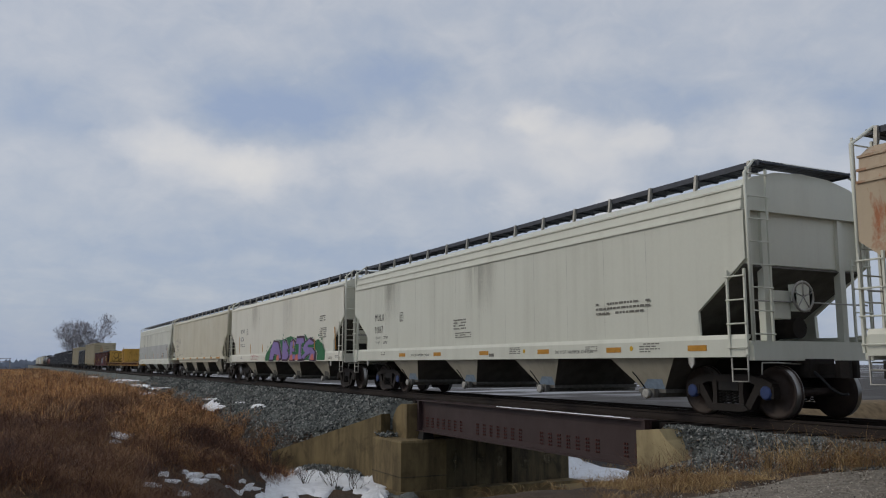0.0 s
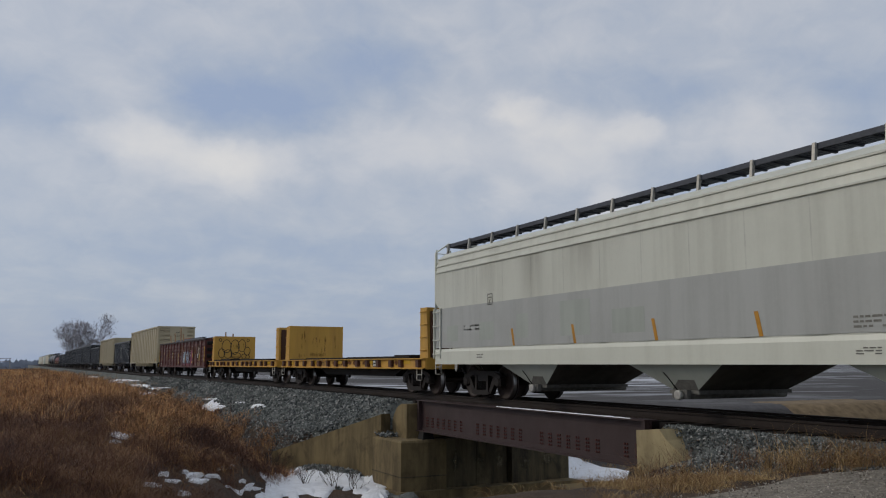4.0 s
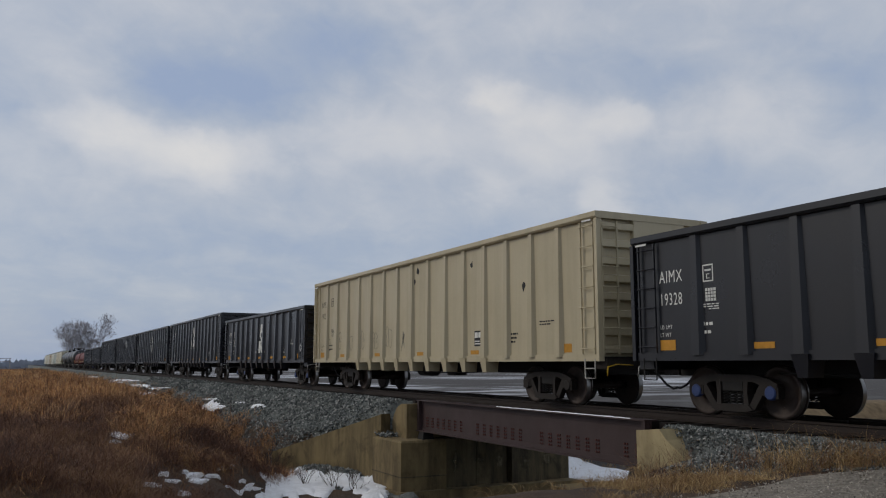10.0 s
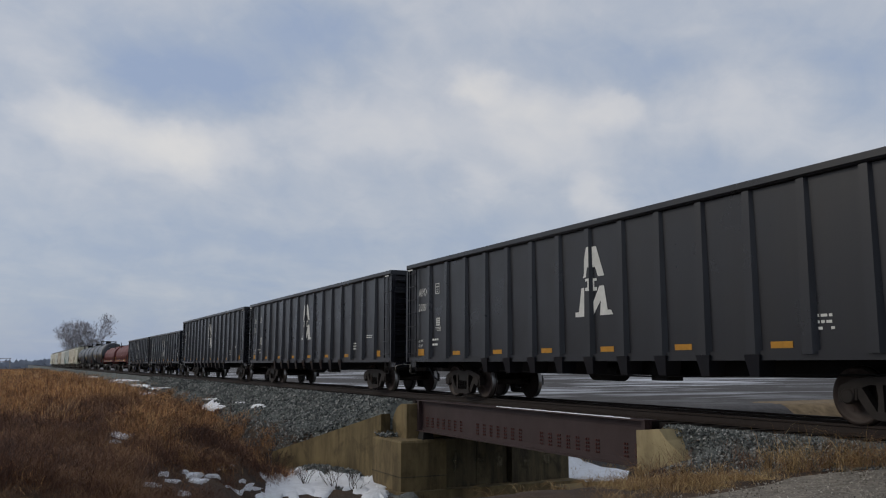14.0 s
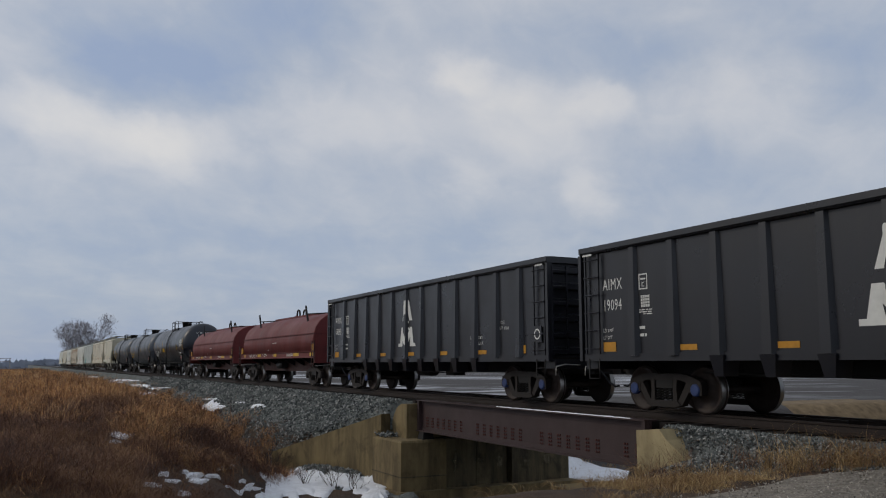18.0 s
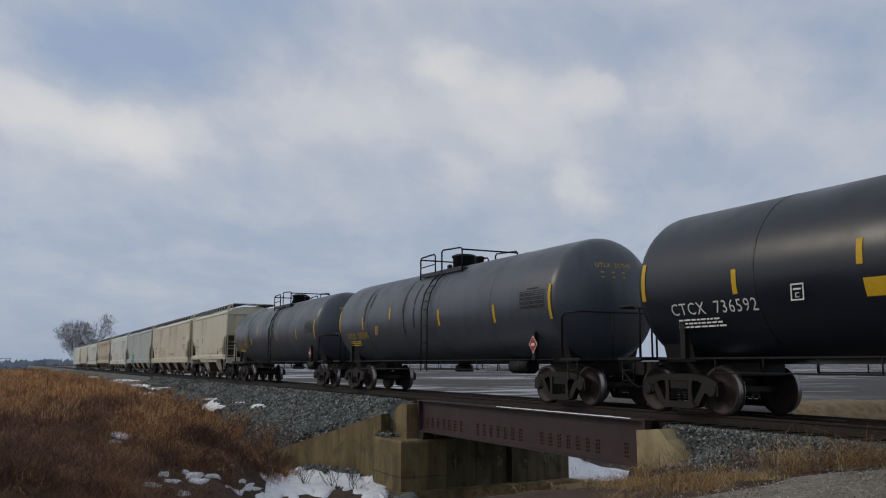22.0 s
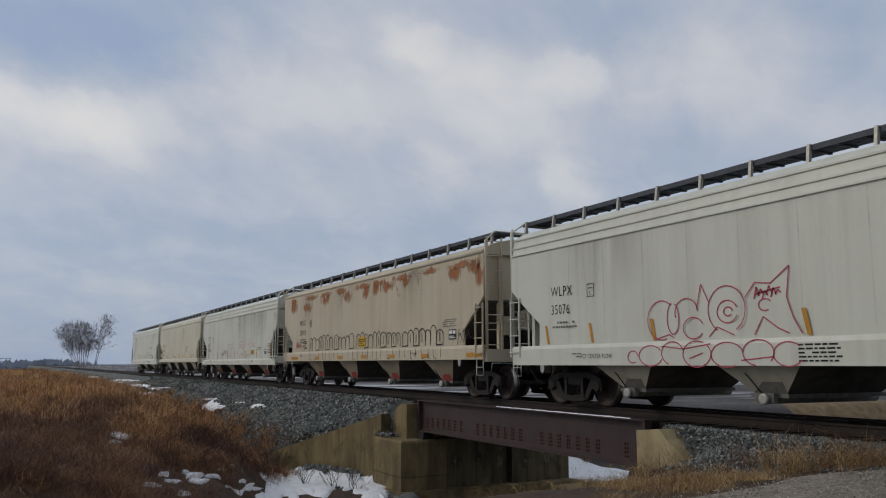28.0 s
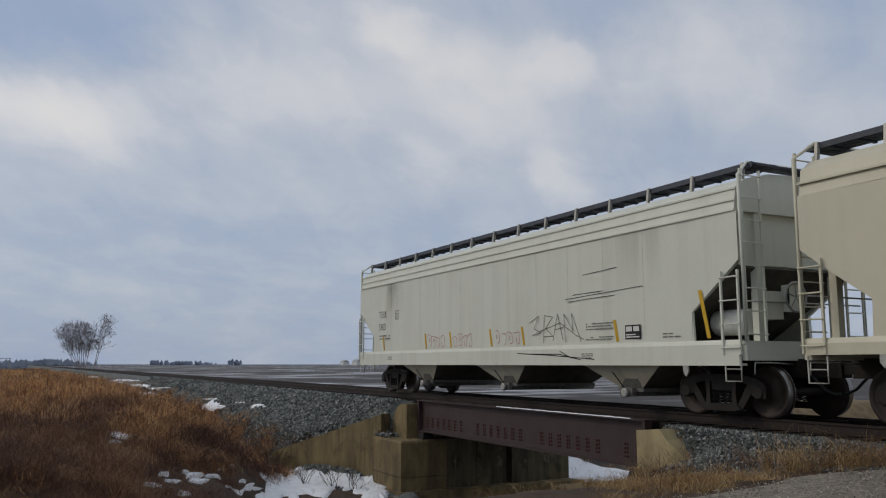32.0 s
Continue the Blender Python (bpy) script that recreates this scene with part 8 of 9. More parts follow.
SNOW_VERGE = [(-40.0, -10.3, 0.12, 0.17, 0.80, -0.04, 0.05), (-22.3, -10.3, -0.57, 0.35, 0.37, -0.04, 0.05), (-21.0, -10.6, -0.31, 0.18, 0.18, -0.02, 0.04), (-20.5, -8.9, -0.47, 0.30, 0.30, -0.05, 0.05), (-19.8, -8.9, -0.45, 0.34, 0.25, -0.04, 0.04), (-19.1, -9.8, -0.29, 0.16, 0.14, -0.02, 0.04), (-18.6, -9.7, -0.33, 0.21, 0.09, -0.01, 0.04), (-21.2, -8.3, -0.33, 0.24, 0.19, -0.03, 0.04), (-17.3, -10.3, -0.37, 0.23, 0.09, -0.02, 0.04), (-17.7, -9.6, -0.22, 0.16, 0.09, -0.02, 0.04), (-22.4, -7.3, -1.97, 0.88, 0.17, -0.04, 0.05), (-23.3, -6.8, -0.82, 0.48, 0.22, -0.06, 0.05)]
SNOW_DITCH = [(-26.3, -4.9, 0.45, 0.89, 3.52, -1.03, 0.08), (-25.7, -3.9, 0.52, 1.03, 2.06, -0.71, 0.06), (-25.0, -3.0, 0.37, 0.72, 1.52, -0.58, 0.06), (-23.5, -3.0, 0.15, 0.29, 1.55, -0.64, 0.06), (-23.1, -6.3, 0.21, 0.42, 1.42, -0.39, 0.06), (-24.0, 6.8, 2.4, 0.6, -1.2, 2.6, 0.10), (-20.0, 7.4, 2.2, 0.0, 0.0, 2.6, 0.10), (-17.6, 9.2, 0.7, 0.0, 0.0, 0.5, 0.05)]
FARWOODS = [([(-899, 5, 14, 8, 60), (-905, 26, 16, 9, 70), (-915, 45, 14, 5.5, 40)], "far leafless windbreak on the horizon"),
            ([(-1482, 205, 14, 11, 30), (-1478, 232, 12, 10, 25), (-1474, 255, 16, 10, 30), (-1470, 280, 14, 7, 25)], "far row of bare trees on the horizon"),
            ([(-1461, 325, 9, 14, 18)], "far single bare tree on the horizon"),
            ([(-330, -17, 5, 4.5, 40), (-322, -13, 4, 3.0, 30)], "low bare scrub beside the line")]
FARM = (-1220, 437)
STAND = (-250, -15.2)


# ======================================================= track
def rail_profile(s):
    return [(-0.07, -0.18), (0.07, -0.18), (0.07, -0.165), (0.012, -0.145), (0.010, -0.045), (0.036, -0.035), (0.036, -0.006), (0.026, 0.0), (-0.026, 0.0), (-0.036, -0.006), (-0.036, -0.035), (-0.010, -0.045), (-0.012, -0.145), (-0.07, -0.165)]


def build_track():
    track = tagged(new("railway_track"), "single railway track on dark timber ties", "track", kind="structure")
    for y in (-0.755, 0.755):
        bm = new_bm()
        prism(bm, [(y + a, b) for a, b in rail_profile(1)], -1500, 70, "x")
        me = mesh_of("rail", bm, M_RAIL, M_RAILTOP)
        for p in me.polygons:
            if p.normal.z > 0.9 and p.center.z > -0.01:
                p.material_index = 1
        part("rail", me, None, track, "worn steel rail with a bright head")
    for y in (-0.42, 0.42):
        bm = new_bm()
        prism(bm, [(y + a * 0.8, b * 0.85 - 0.03) for a, b in rail_profile(1)], -29.0, -10.2, "x")
        part("guard_rail", bm, M_RAIL, track, "rusty inner guard rail over the bridge")
    rng = random.Random(2)
    bm = new_bm()
    box(bm, -0.11, 0.11, -1.30, 1.30, -0.36, -0.185)
    tie_me = mesh_of("tie", bm, M_TIE)
    x = -92.0
    while x < 12:
        part("tie", tie_me, None, track, at=pose(x, rng.uniform(-0.03, 0.03), rng.uniform(-0.008, 0.0), 0, 0, rng.uniform(-0.8, 0.8)))
        x += 0.53
    bm = new_bm()
    x = -92.5
    while x > -330:
        box(bm, x - 0.11, x + 0.11, -1.30, 1.30, -0.36, -0.187)
        x -= 0.53
    tagged(part("far_ties", bm, M_TIE, track), kind="stuff")


build_track()


# ======================================================= bridge
M_LIME = _bloom("lime_run", (0.10, 0.08, 0.045), (0.17, 0.14, 0.085), 0.75, 0.25, 0.7, "y")


def build_bridge():
    br = tagged(new("girder_bridge"), "short riveted steel girder bridge, dark brown", "bridge")
    xa, xb = -23.75, -13.15
    rivet = mesh_of("rivet", lathe(new_bm(), [(-0.026, 0.010), (-0.020, 0.022), (0.0, 0.028)], "y", 6), M_RIVET)
    for s in (-1, 1):
        g = part("girder", box(new_bm(), xa, xb, s * 1.50 - 0.012, s * 1.50 + 0.012, -1.05, -0.16), M_GIRDER, br, "deep plate girder web")
        part("top_flange", box(new_bm(), xa, xb, s * 1.50 - 0.17, s * 1.50 + 0.17, -0.165, -0.135), M_GIRDER, g)
        part("bottom_flange", box(new_bm(), xa, xb, s * 1.50 - 0.17, s * 1.50 + 0.17, -1.075, -1.045), M_GIRDER, g)
        for z0, z1 in ((-1.045, -0.93), (-0.28, -0.165)):
            part("flange_angle", box(new_bm(), xa, xb, min(s * 1.512, s * 1.527), max(s * 1.512, s * 1.527), z0, z1), M_GIRDER, g)
        for x in (xa + 0.08, xb - 0.08):
            part("end_stiffener", box(new_bm(), x - 0.05, x + 0.05, min(s * 1.5, s * 1.64), max(s * 1.5, s * 1.64), -1.045, -0.165), M_GIRDER, g)
        if s < 0:
            x = xa + 0.45
            k = 0
            while x < xb - 0.4:
                for i in range(8):
                    part("rivet", rivet, None, g, at=pose(x + 0.085 * (i % 2), -1.512, -0.66 - 0.082 * (i // 2)))
                k += 1
                x += 0.36 if k % 7 else 0.95
        for x in (xa + 0.35, xb - 0.35):
            part("bearing_shoe", box(new_bm(), x - 0.2, x + 0.2, s * 1.5 - 0.2, s * 1.5 + 0.2, -1.33, -1.075, (0.05, 0.05)), M_STEEL_DARK, br)
    x = xa + 0.3
    while x < xb:
        part("floor_beam", box(new_bm(), x - 0.06, x + 0.06, -1.48, 1.48, -0.75, -0.37), M_GIRDER, br)
        x += 1.25
    # snow left on the outer flange
    rng = random.Random(8)
    bm = new_bm()
    n = 40
    prev = None
    for k in range(n + 1):
        x = -18.9 + 5.3 * k / n
        w = 0.02 + 0.09 * (0.5 + 0.5 * math.sin(k * 0.9 + 2 * math.sin(k * 0.37))) * min(1, k / 8)
        cur = [bm.verts.new(q) for q in ((x, -1.665, -0.134), (x, -1.665 + w * 0.4, -0.112 - 0.01 * rng.random()), (x, -1.665 + w, -0.134))]
        if prev:
            for i in range(2):
                bm.faces.new((prev[i], cur[i], cur[i + 1], prev[i + 1]))
        prev = cur
    thing("snow_strip", "thin strip of old snow on the girder", "snow", bm=bm, mat=M_SNOW, kind="stuff")

    left = tagged(new("bridge_abutment"), "stained tan concrete abutment with flared wing wall", "abutment")
    bm = new_bm()
    box(bm, -25.2, -23.0, -2.5, -1.0, -4.2, -1.36)
    box(bm, -25.2, -23.0, -2.5, -1.0, -1.36, -1.30, (0.05, 0.05))
    bmesh.ops.remove_doubles(bm, verts=bm.verts[:], dist=0.001)
    part("pedestal", bm, M_CONCRETE, left)
    part("pour_joint", box(new_bm(), -25.21, -22.99, -2.512, -1.0, -2.36, -2.33), M_CONCRETE_STAIN_SHADE, left, "dark joint between two pours")
    part("footing_ledge", box(new_bm(), -25.3, -22.8, -2.62, 3.75, -4.3, -2.75), M_CONCRETE, left)
    bm = new_bm()
    prism(bm, [(-24.75, -1.30), (-23.82, -1.30), (-23.82, -0.27), (-24.22, -0.27), (-24.48, -0.36), (-24.70, -0.52), (-24.88, -0.74), (-24.94, -0.95), (-24.88, -1.12)], -1.95, 1.95)
    part("back_wall", bm, M_CONCRETE, left)
    # panels below the deck: its shade is in their colour, beside the stains
    for k in range(4):
        ya = -1.0 + 1.19 * k
        part("wall_panel", box(new_bm(), -25.0, -23.20 - 0.16 * (k % 2), ya + 0.05, ya + 1.14, -4.2, -1.31 - 0.12 * (k % 3)), M_CONCRETE_STAIN_SHADE, left, "water-stained wall panel, coloured darker for the shade under the deck")
    for y, z0, z1, w in ((-0.62, -2.9, -1.5, 0.20), (0.32, -2.3, -1.6, 0.34), (0.95, -2.5, -1.75, 0.26), (1.9, -2.6, -1.8, 0.3), (2.7, -2.4, -1.7, 0.3)):
        stain_end(left, -23.17, y - w, y + w, z0, z1, M_LIME, "lime_run", "pale lime run down the wall")
    # flared wing wall
    bm = new_bm()
    a, b = Vector((-25.0, -2.15, 0)), Vector((-30.6, -4.068, 0))
    nrm = Vector((b.y - a.y, -(b.x - a.x), 0)).normalized() * 0.2
    v = []
    for q, zt in ((a, -0.62), (b, -2.20)):
        for o in (nrm, -nrm):
            v.append(((q + o).x, (q + o).y, zt))
    lo = [(x, y, -4.0) for x, y, z in v]
    vs = [bm.verts.new(q) for q in v + lo]
    for q in ((0, 1, 3, 2), (4, 6, 7, 5), (0, 2, 6, 4), (1, 5, 7, 3), (0, 4, 5, 1), (2, 3, 7, 6)):
        bm.faces.new([vs[i] for i in q])
    bmesh.ops.recalc_face_normals(bm, faces=bm.faces[:])
    part("wing_wall", bm, M_CONCRETE, left)
    part("low_step", box(new_bm(), -25.7, -24.95, -2.45, -1.9, -3.5, -1.12), M_CONCRETE, left)

    right = tagged(new("bridge_abutment"), "pale chipped concrete abutment end with sloping wing", "abutment")
    bm = new_bm()
    prism(bm, [(-12.95, -3.0), (-12.95, -0.30), (-12.30, -0.24), (-12.12, -0.42), (-11.78, -0.62), (-11.66, -0.72), (-11.40, -0.70), (-10.95, -0.72), (-10.80, -0.80), (-11.05, -0.90), (-11.45, -0.98), (-11.7, -1.2), (-11.8, -3.0)], -2.05, -1.45)
    part("wing_block", bm, M_CONCRETE_PALE, right)
    part("wall_panel", box(new_bm(), -13.0, -11.9, -1.45, 3.6, -4.2, -1.32), M_CONCRETE, right)
    part("back_wall", box(new_bm(), -12.9, -12.0, -1.45, 1.95, -1.32, -0.27), M_CONCRETE, right)
    part("footing_ledge", box(new_bm(), -13.9, -12.4, -3.4, -2.06, -2.6, -1.36), M_CONCRETE, right)


build_bridge()


# ======================================================= loose cover on the ground
def scatter_stones():
    """Crushed ballast on the shoulders, joined as one heap."""
    rng = np.random.default_rng(11)
    base = np.array([(1, 0, 0), (-1, 0, 0), (0, 1, 0), (0, -1, 0), (0, 0, 1), (0, 0, -1)], float)
    tri = [(0, 2, 4), (2, 1, 4), (1, 3, 4), (3, 0, 4), (2, 0, 5), (1, 2, 5), (3, 1, 5), (0, 3, 5)]
    P = []
    for x0, x1, y0, y1, n, size in ((-34, -24.6, -4.4, -1.35, 9000, 0.040), (-50, -34, -4.6, -1.35, 7500, 0.048), (-80, -50, -4.4, -1.35, 6000, 0.062), (-12.6, -4.5, -2.5, -1.32, 9500, 0.026),
                                    (-13.4, -9.0, -3.6, -2.1, 6000, 0.026), (-60, -24, 1.3, 3.6, 3000, 0.05), (-13, 6, 1.3, 3.4, 2500, 0.035), (-28.6, -25.3, -4.3, -2.8, 900, 0.055)):
        x, y = rng.uniform(x0, x1, n), rng.uniform(y0, y1, n)
        s = size * rng.uniform(0.6, 1.5, n)
        z = ground_height(x, y)
        if x0 > -14:
            for dx, dy in ((-0.17, 0), (0.17, 0), (0, -0.13), (0, 0.13)):
                z = np.maximum(z, 0.5 * z + 0.5 * ground_height(x + dx, y + dy))
        P.append(np.stack([x, y, z + 0.25 * s, s], 1))
    x, y = rng.uniform(-8.0, -3.0, 5200), rng.uniform(-9.0, -3.0, 5200)
    keep = x > -7.75 - 0.10 * np.maximum(0, -y - 5.3) + 0.35 * np.maximum(0, y + 3.2)
    x, y = x[keep], y[keep]
    s = 0.009 * rng.uniform(0.5, 1.9, len(x))
    pebbles = np.stack([x, y, ground_height(x, y) + 0.035, s], 1)
    # chips lying on the abutment's ledge
    x, y, s = rng.uniform(-25.15, -24.3, 90), rng.uniform(-2.45, -2.0, 90), 0.05 * rng.uniform(0.6, 1.4, 90)
    P.append(np.stack([x, y, np.full(90, -1.29) + 0.1 * rng.random(90), s], 1))
    for Q, name, mat, lab, cat in ((np.concatenate(P), "ballast_stones", M_STONE, "crushed grey-green ballast stones on the bank", "ballast"), (pebbles, "road_pebbles", M_PEBBLE, "loose tan pebbles on the gravel road", "pebbles")):
        n = len(Q)
        V = base[None] * Q[:, None, 3:4] * rng.uniform(0.55, 1.25, (n, 6, 3)) + rng.normal(0, 0.18, (n, 6, 3)) * Q[:, None, 3:4]
        ang = rng.uniform(0, 6.28, n)
        c, sn = np.cos(ang)[:, None], np.sin(ang)[:, None]
        V = np.stack([V[..., 0] * c - V[..., 1] * sn, V[..., 0] * sn + V[..., 1] * c, V[..., 2]], -1) + Q[:, None, :3]
        T = (np.array(tri)[None] + 6 * np.arange(n)[:, None, None]).reshape(-1, 3)
        tagged(new(name, raw_mesh(name, V.reshape(-1, 3), T.tolist(), mat)), lab, cat, kind="stuff")


scatter_stones()


def grass_edge(x):
    """Where the weeds of the verge end towards the ditch and the ballast."""
    return np.interp(x, [-160, -120, -60, -46, -36, -30, -26, -24, -22, -18, -14, -10, -7], [-2.4, -2.8, -3.2, -3.5, -3.9, -4.0, -5.4, -6.9, -8.2, -9.0, -10.0, -10.9, -11.6])


def near_snow(x, y):
    """True where a snow patch of the verge lies or is looked at across."""
    hit = np.zeros(len(x), bool)
    for cx, cy, ax, ay, bx, by, th in SNOW_VERGE:
        d = np.hypot(cx, cy + 12.78)
        ux, uy = -cx / d, (-12.78 - cy) / d
        u = (x - cx) * ux + (y - cy) * uy
        v = -(x - cx) * uy + (y - cy) * ux
        hit |= (u > -0.2) & (u < 1.1) & (np.abs(v) < np.minimum(0.6 * np.hypot(ax, ay), 0.5))
    return hit


def blades(name, px, py, height, width, lean, mat, label, seed, per=9, spread=0.10, category="grass", lift=0.0):
    """Tufts of dead blades at the given places, each blade bent and tapered, joined as one cover."""
    rng = np.random.default_rng(seed)
    n = len(px)
    pz = ground_height(px, py) - 0.03
    N_ = n * per
    bx = np.repeat(px, per) + rng.normal(0, 1, N_) * np.repeat(spread, per)
    by = np.repeat(py, per) + rng.normal(0, 1, N_) * np.repeat(spread, per)
    bz = np.repeat(pz, per) + np.repeat(height, per) * lift * rng.uniform(0, 1, N_) ** 1.6 * 0.75
    h = np.repeat(height, per) * rng.uniform(0.45, 1.15, N_)
    w = np.repeat(width, per) * rng.uniform(0.6, 1.3, N_)
    a = rng.uniform(0, 6.28, N_)
    l = h * np.abs(rng.normal(0, lean, N_))
    dx, dy = np.cos(a) * l, np.sin(a) * l
    ta = rng.uniform(0, 3.14, N_)
    wx, wy = np.cos(ta) * w / 2, np.sin(ta) * w / 2
    V = np.empty((N_, 5, 3))
    V[:, 0] = np.stack([bx - wx, by - wy, bz], 1)
    V[:, 1] = np.stack([bx + wx, by + wy, bz], 1)
    V[:, 2] = np.stack([bx + wx * 0.8 + dx * 0.35, by + wy * 0.8 + dy * 0.35, bz + h * 0.58], 1)
    V[:, 3] = np.stack([bx - wx * 0.8 + dx * 0.35, by - wy * 0.8 + dy * 0.35, bz + h * 0.58], 1)
    V[:, 4] = np.stack([bx + dx, by + dy, bz + h * 0.97], 1)
    i = 5 * np.arange(N_)
    q = np.stack([i, i + 1, i + 2, i + 3], 1).tolist()
    t = np.stack([i + 3, i + 2, i + 4], 1).tolist()
    me = raw_mesh(name, V.reshape(-1, 3), q + t, mat)
    return tagged(new(name, me), label, category, kind="stuff")


def verge_points(rng, rows, power=1.3):
    X, Y, Hh, W, S = [], [], [], [], []
    for x0, x1, y0, n, hh, ww in rows:
        x = rng.uniform(x0, x1, n)
        e = grass_edge(x) + 0.35 * np.sin(x * 1.1) + 0.2 * np.sin(x * 2.7 + 1) + rng.normal(0, 0.22, n)
        y = e - (e - y0) * rng.random(n) ** power
        keep = (np.hypot(x, y + 12.78) > 5.5) & ~near_snow(x, y)
        clump = 0.75 + 0.42 * np.sin(x * 0.9 + y * 1.7) * np.sin(y * 1.3 - x * 0.4) + 0.3 * np.sin(x * 2.6 - y * 2.1) * np.sin(y * 3.3 + x) + 0.22 * rng.normal(0, 1, n)
        h = hh * np.clip(clump, 0.3, 1.5) * (0.6 + 0.4 * np.clip((e - y) / 1.2, 0, 1))
        X.append(x[keep]), Y.append(y[keep]), Hh.append(h[keep]), W.append(np.full(keep.sum(), ww)), S.append(np.full(keep.sum(), 0.12 + ww * 3))
    return map(np.concatenate, (X, Y, Hh, W, S))


def place_grass():
    rng = np.random.default_rng(21)
    near = ((-15, -6.0, -14.5, 5200, 0.36, 0.005), (-24, -13, -14.5, 6500, 0.42, 0.006), (-38, -22, -14.5, 6500, 0.46, 0.010), (-64, -36, -15, 5000, 0.55, 0.018), (-110, -60, -16, 2400, 0.44, 0.034), (-220, -110, -18, 1100, 0.5, 0.065))
    X, Y, Hh, W, S = verge_points(rng, near)
    blades("maroon_weeds", X, Y, Hh * 0.62, W * 0.9, 2.0, M_WEED, "tangled dark maroon dead weeds on the verge", 22, 15, S * 1.1, lift=1.3)
    # russet grass in drifts, thickest along the crest
    rows = ((-15, -6.5, -14.5, 1500, 0.42, 0.005), (-24, -13, -14.5, 2600, 0.46, 0.007), (-38, -22, -14.5, 4200, 0.52, 0.011), (-64, -36, -15, 5200, 0.62, 0.018), (-110, -60, -16, 2600, 0.48, 0.034), (-220, -110, -18, 1300, 0.52, 0.065))
    X, Y, Hh, W, S = verge_points(rng, rows, 1.1)
    drift = np.sin(X * 0.33 + 1.1 * np.sin(Y * 0.7)) * np.sin(Y * 0.8 + 0.6 * np.sin(X * 0.41)) + 0.55 * np.sin(X * 1.3 + Y) * np.sin(Y * 1.9 - X * 0.5) + 0.3 * rng.normal(0, 1, len(X))
    k = drift > np.interp(X, [-70, -45, -30, -22, -12], [-0.6, -0.5, -0.2, 0.75, 1.05])
    X, Y, Hh, W, S = X[k], Y[k], Hh[k], W[k], S[k]
    blades("russet_grass", X, Y, Hh * 0.64, W * 0.9, 1.5, M_GRASS_RED, "russet and straw dead grass in drifts on the verge", 26, 15, S * 1.3, lift=1.3)
    # tall dark stalks standing over it
    X, Y, Hh, W, S = verge_points(rng, ((-20, -9, -14.0, 90, 0.9, 0.005), (-34, -20, -14, 240, 0.95, 0.008), (-60, -34, -14, 220, 1.1, 0.014)))
    blades("weed_stalks", X, Y, Hh, W, 0.30, M_WEED, "tall dark dead weed stalks", 23, 4, S, lift=0.3)
    # tan grass by the road and the abutment
    xs, ys, hs = [], [], []
    for x0, x1, y0, y1, n, hh in ((-9.9, -8.5, -3.1, -2.2, 130, 0.34), (-8.6, -7.2, -2.7, -1.95, 110, 0.27), (-9.9, -8.0, -4.6, -3.0, 150, 0.09), (-12.8, -8.6, -7.4, -3.6, 1900, 0.075), (-9.0, -4.5, -2.5, -1.8, 230, 0.24), (-7.6, -4.5, -3.1, -2.3, 220, 0.12), (-9.3, -7.85, -7.8, -3.9, 1100, 0.085), (-9.2, -8.2, -6.6, -4.4, 60, 0.2), (-11.4, -9.4, -5.6, -3.9, 40, 0.18), (-13.4, -12.3, -4.6, -3.4, 90, 0.30)):
        a, b = rng.uniform(x0, x1, n), rng.uniform(y0, y1, n)
        c = np.sin(a * 3.7 + 1.3 * np.sin(b * 2.9)) * np.sin(b * 4.1 + a) > (0.1 if hh > 0.2 else -0.4)
        xs.append(a[c]), ys.append(b[c]), hs.append(np.full(c.sum(), hh))
    xs, ys, hs = np.concatenate(xs), np.concatenate(ys), np.concatenate(hs)
    edge = -7.85 - 0.10 * np.maximum(0, -ys - 5.3) + 0.35 * np.maximum(0, ys + 3.2)
    keep = (xs < edge + 0.1 * rng.normal(0, 1, len(xs))) & (xs > -1.30 * (ys + 12.78) + 0.15 * rng.normal(0, 1, len(xs)))
    xs, ys, hs = xs[keep], ys[keep], hs[keep]
    n = len(xs)
    blades("tan_grass", xs, ys, hs * rng.uniform(0.4, 1.5, n), np.full(n, 0.005), 1.7, M_GRASS_TAN, "wispy tan dead grass beside the road", 24, 16, np.full(n, 0.09), lift=0.9)
    x, y = rng.uniform(-11.6, -5.0, 260), rng.uniform(-4.4, -1.9, 260)
    k = (x > -1.42 * (y + 12.78)) & (x < -8.6 + 1.9 * np.maximum(0, y + 3.4)) & (np.sin(x * 2.3) * np.sin(y * 3.1 + 1) > -0.2)
    x, y = x[k], y[k]
    blades("maroon_weeds", x, y, 0.34 * rng.uniform(0.4, 1.3, len(x)), np.full(len(x), 0.005), 1.3, M_WEED, "brown weeds among the grass by the road", 28, 14, np.full(len(x), 0.09), lift=0.9)
    # dark dead stems by the creek
    x, y = rng.uniform(-20.5, -13.4, 70), rng.uniform(-5.6, -3.2, 70)
    blades("creek_grass", x, y, 0.75 * rng.uniform(0.5, 1.3, 70), np.full(70, 0.008), 0.55, M_GRASS_TAN, "dry tan stems standing in the creek", 27, 8, np.full(70, 0.12), lift=0.4)
    # beyond the track
    x, y = rng.uniform(-34, 4, 1500), rng.uniform(4.2, 9.5, 1500)
    blades("tan_grass", x, y, 0.22 * rng.uniform(0.4, 1.4, 1500), np.full(1500, 0.02), 0.7, M_GRASS_TAN, "short tan grass beyond the track", 25, 8, np.full(1500, 0.15))


place_grass()


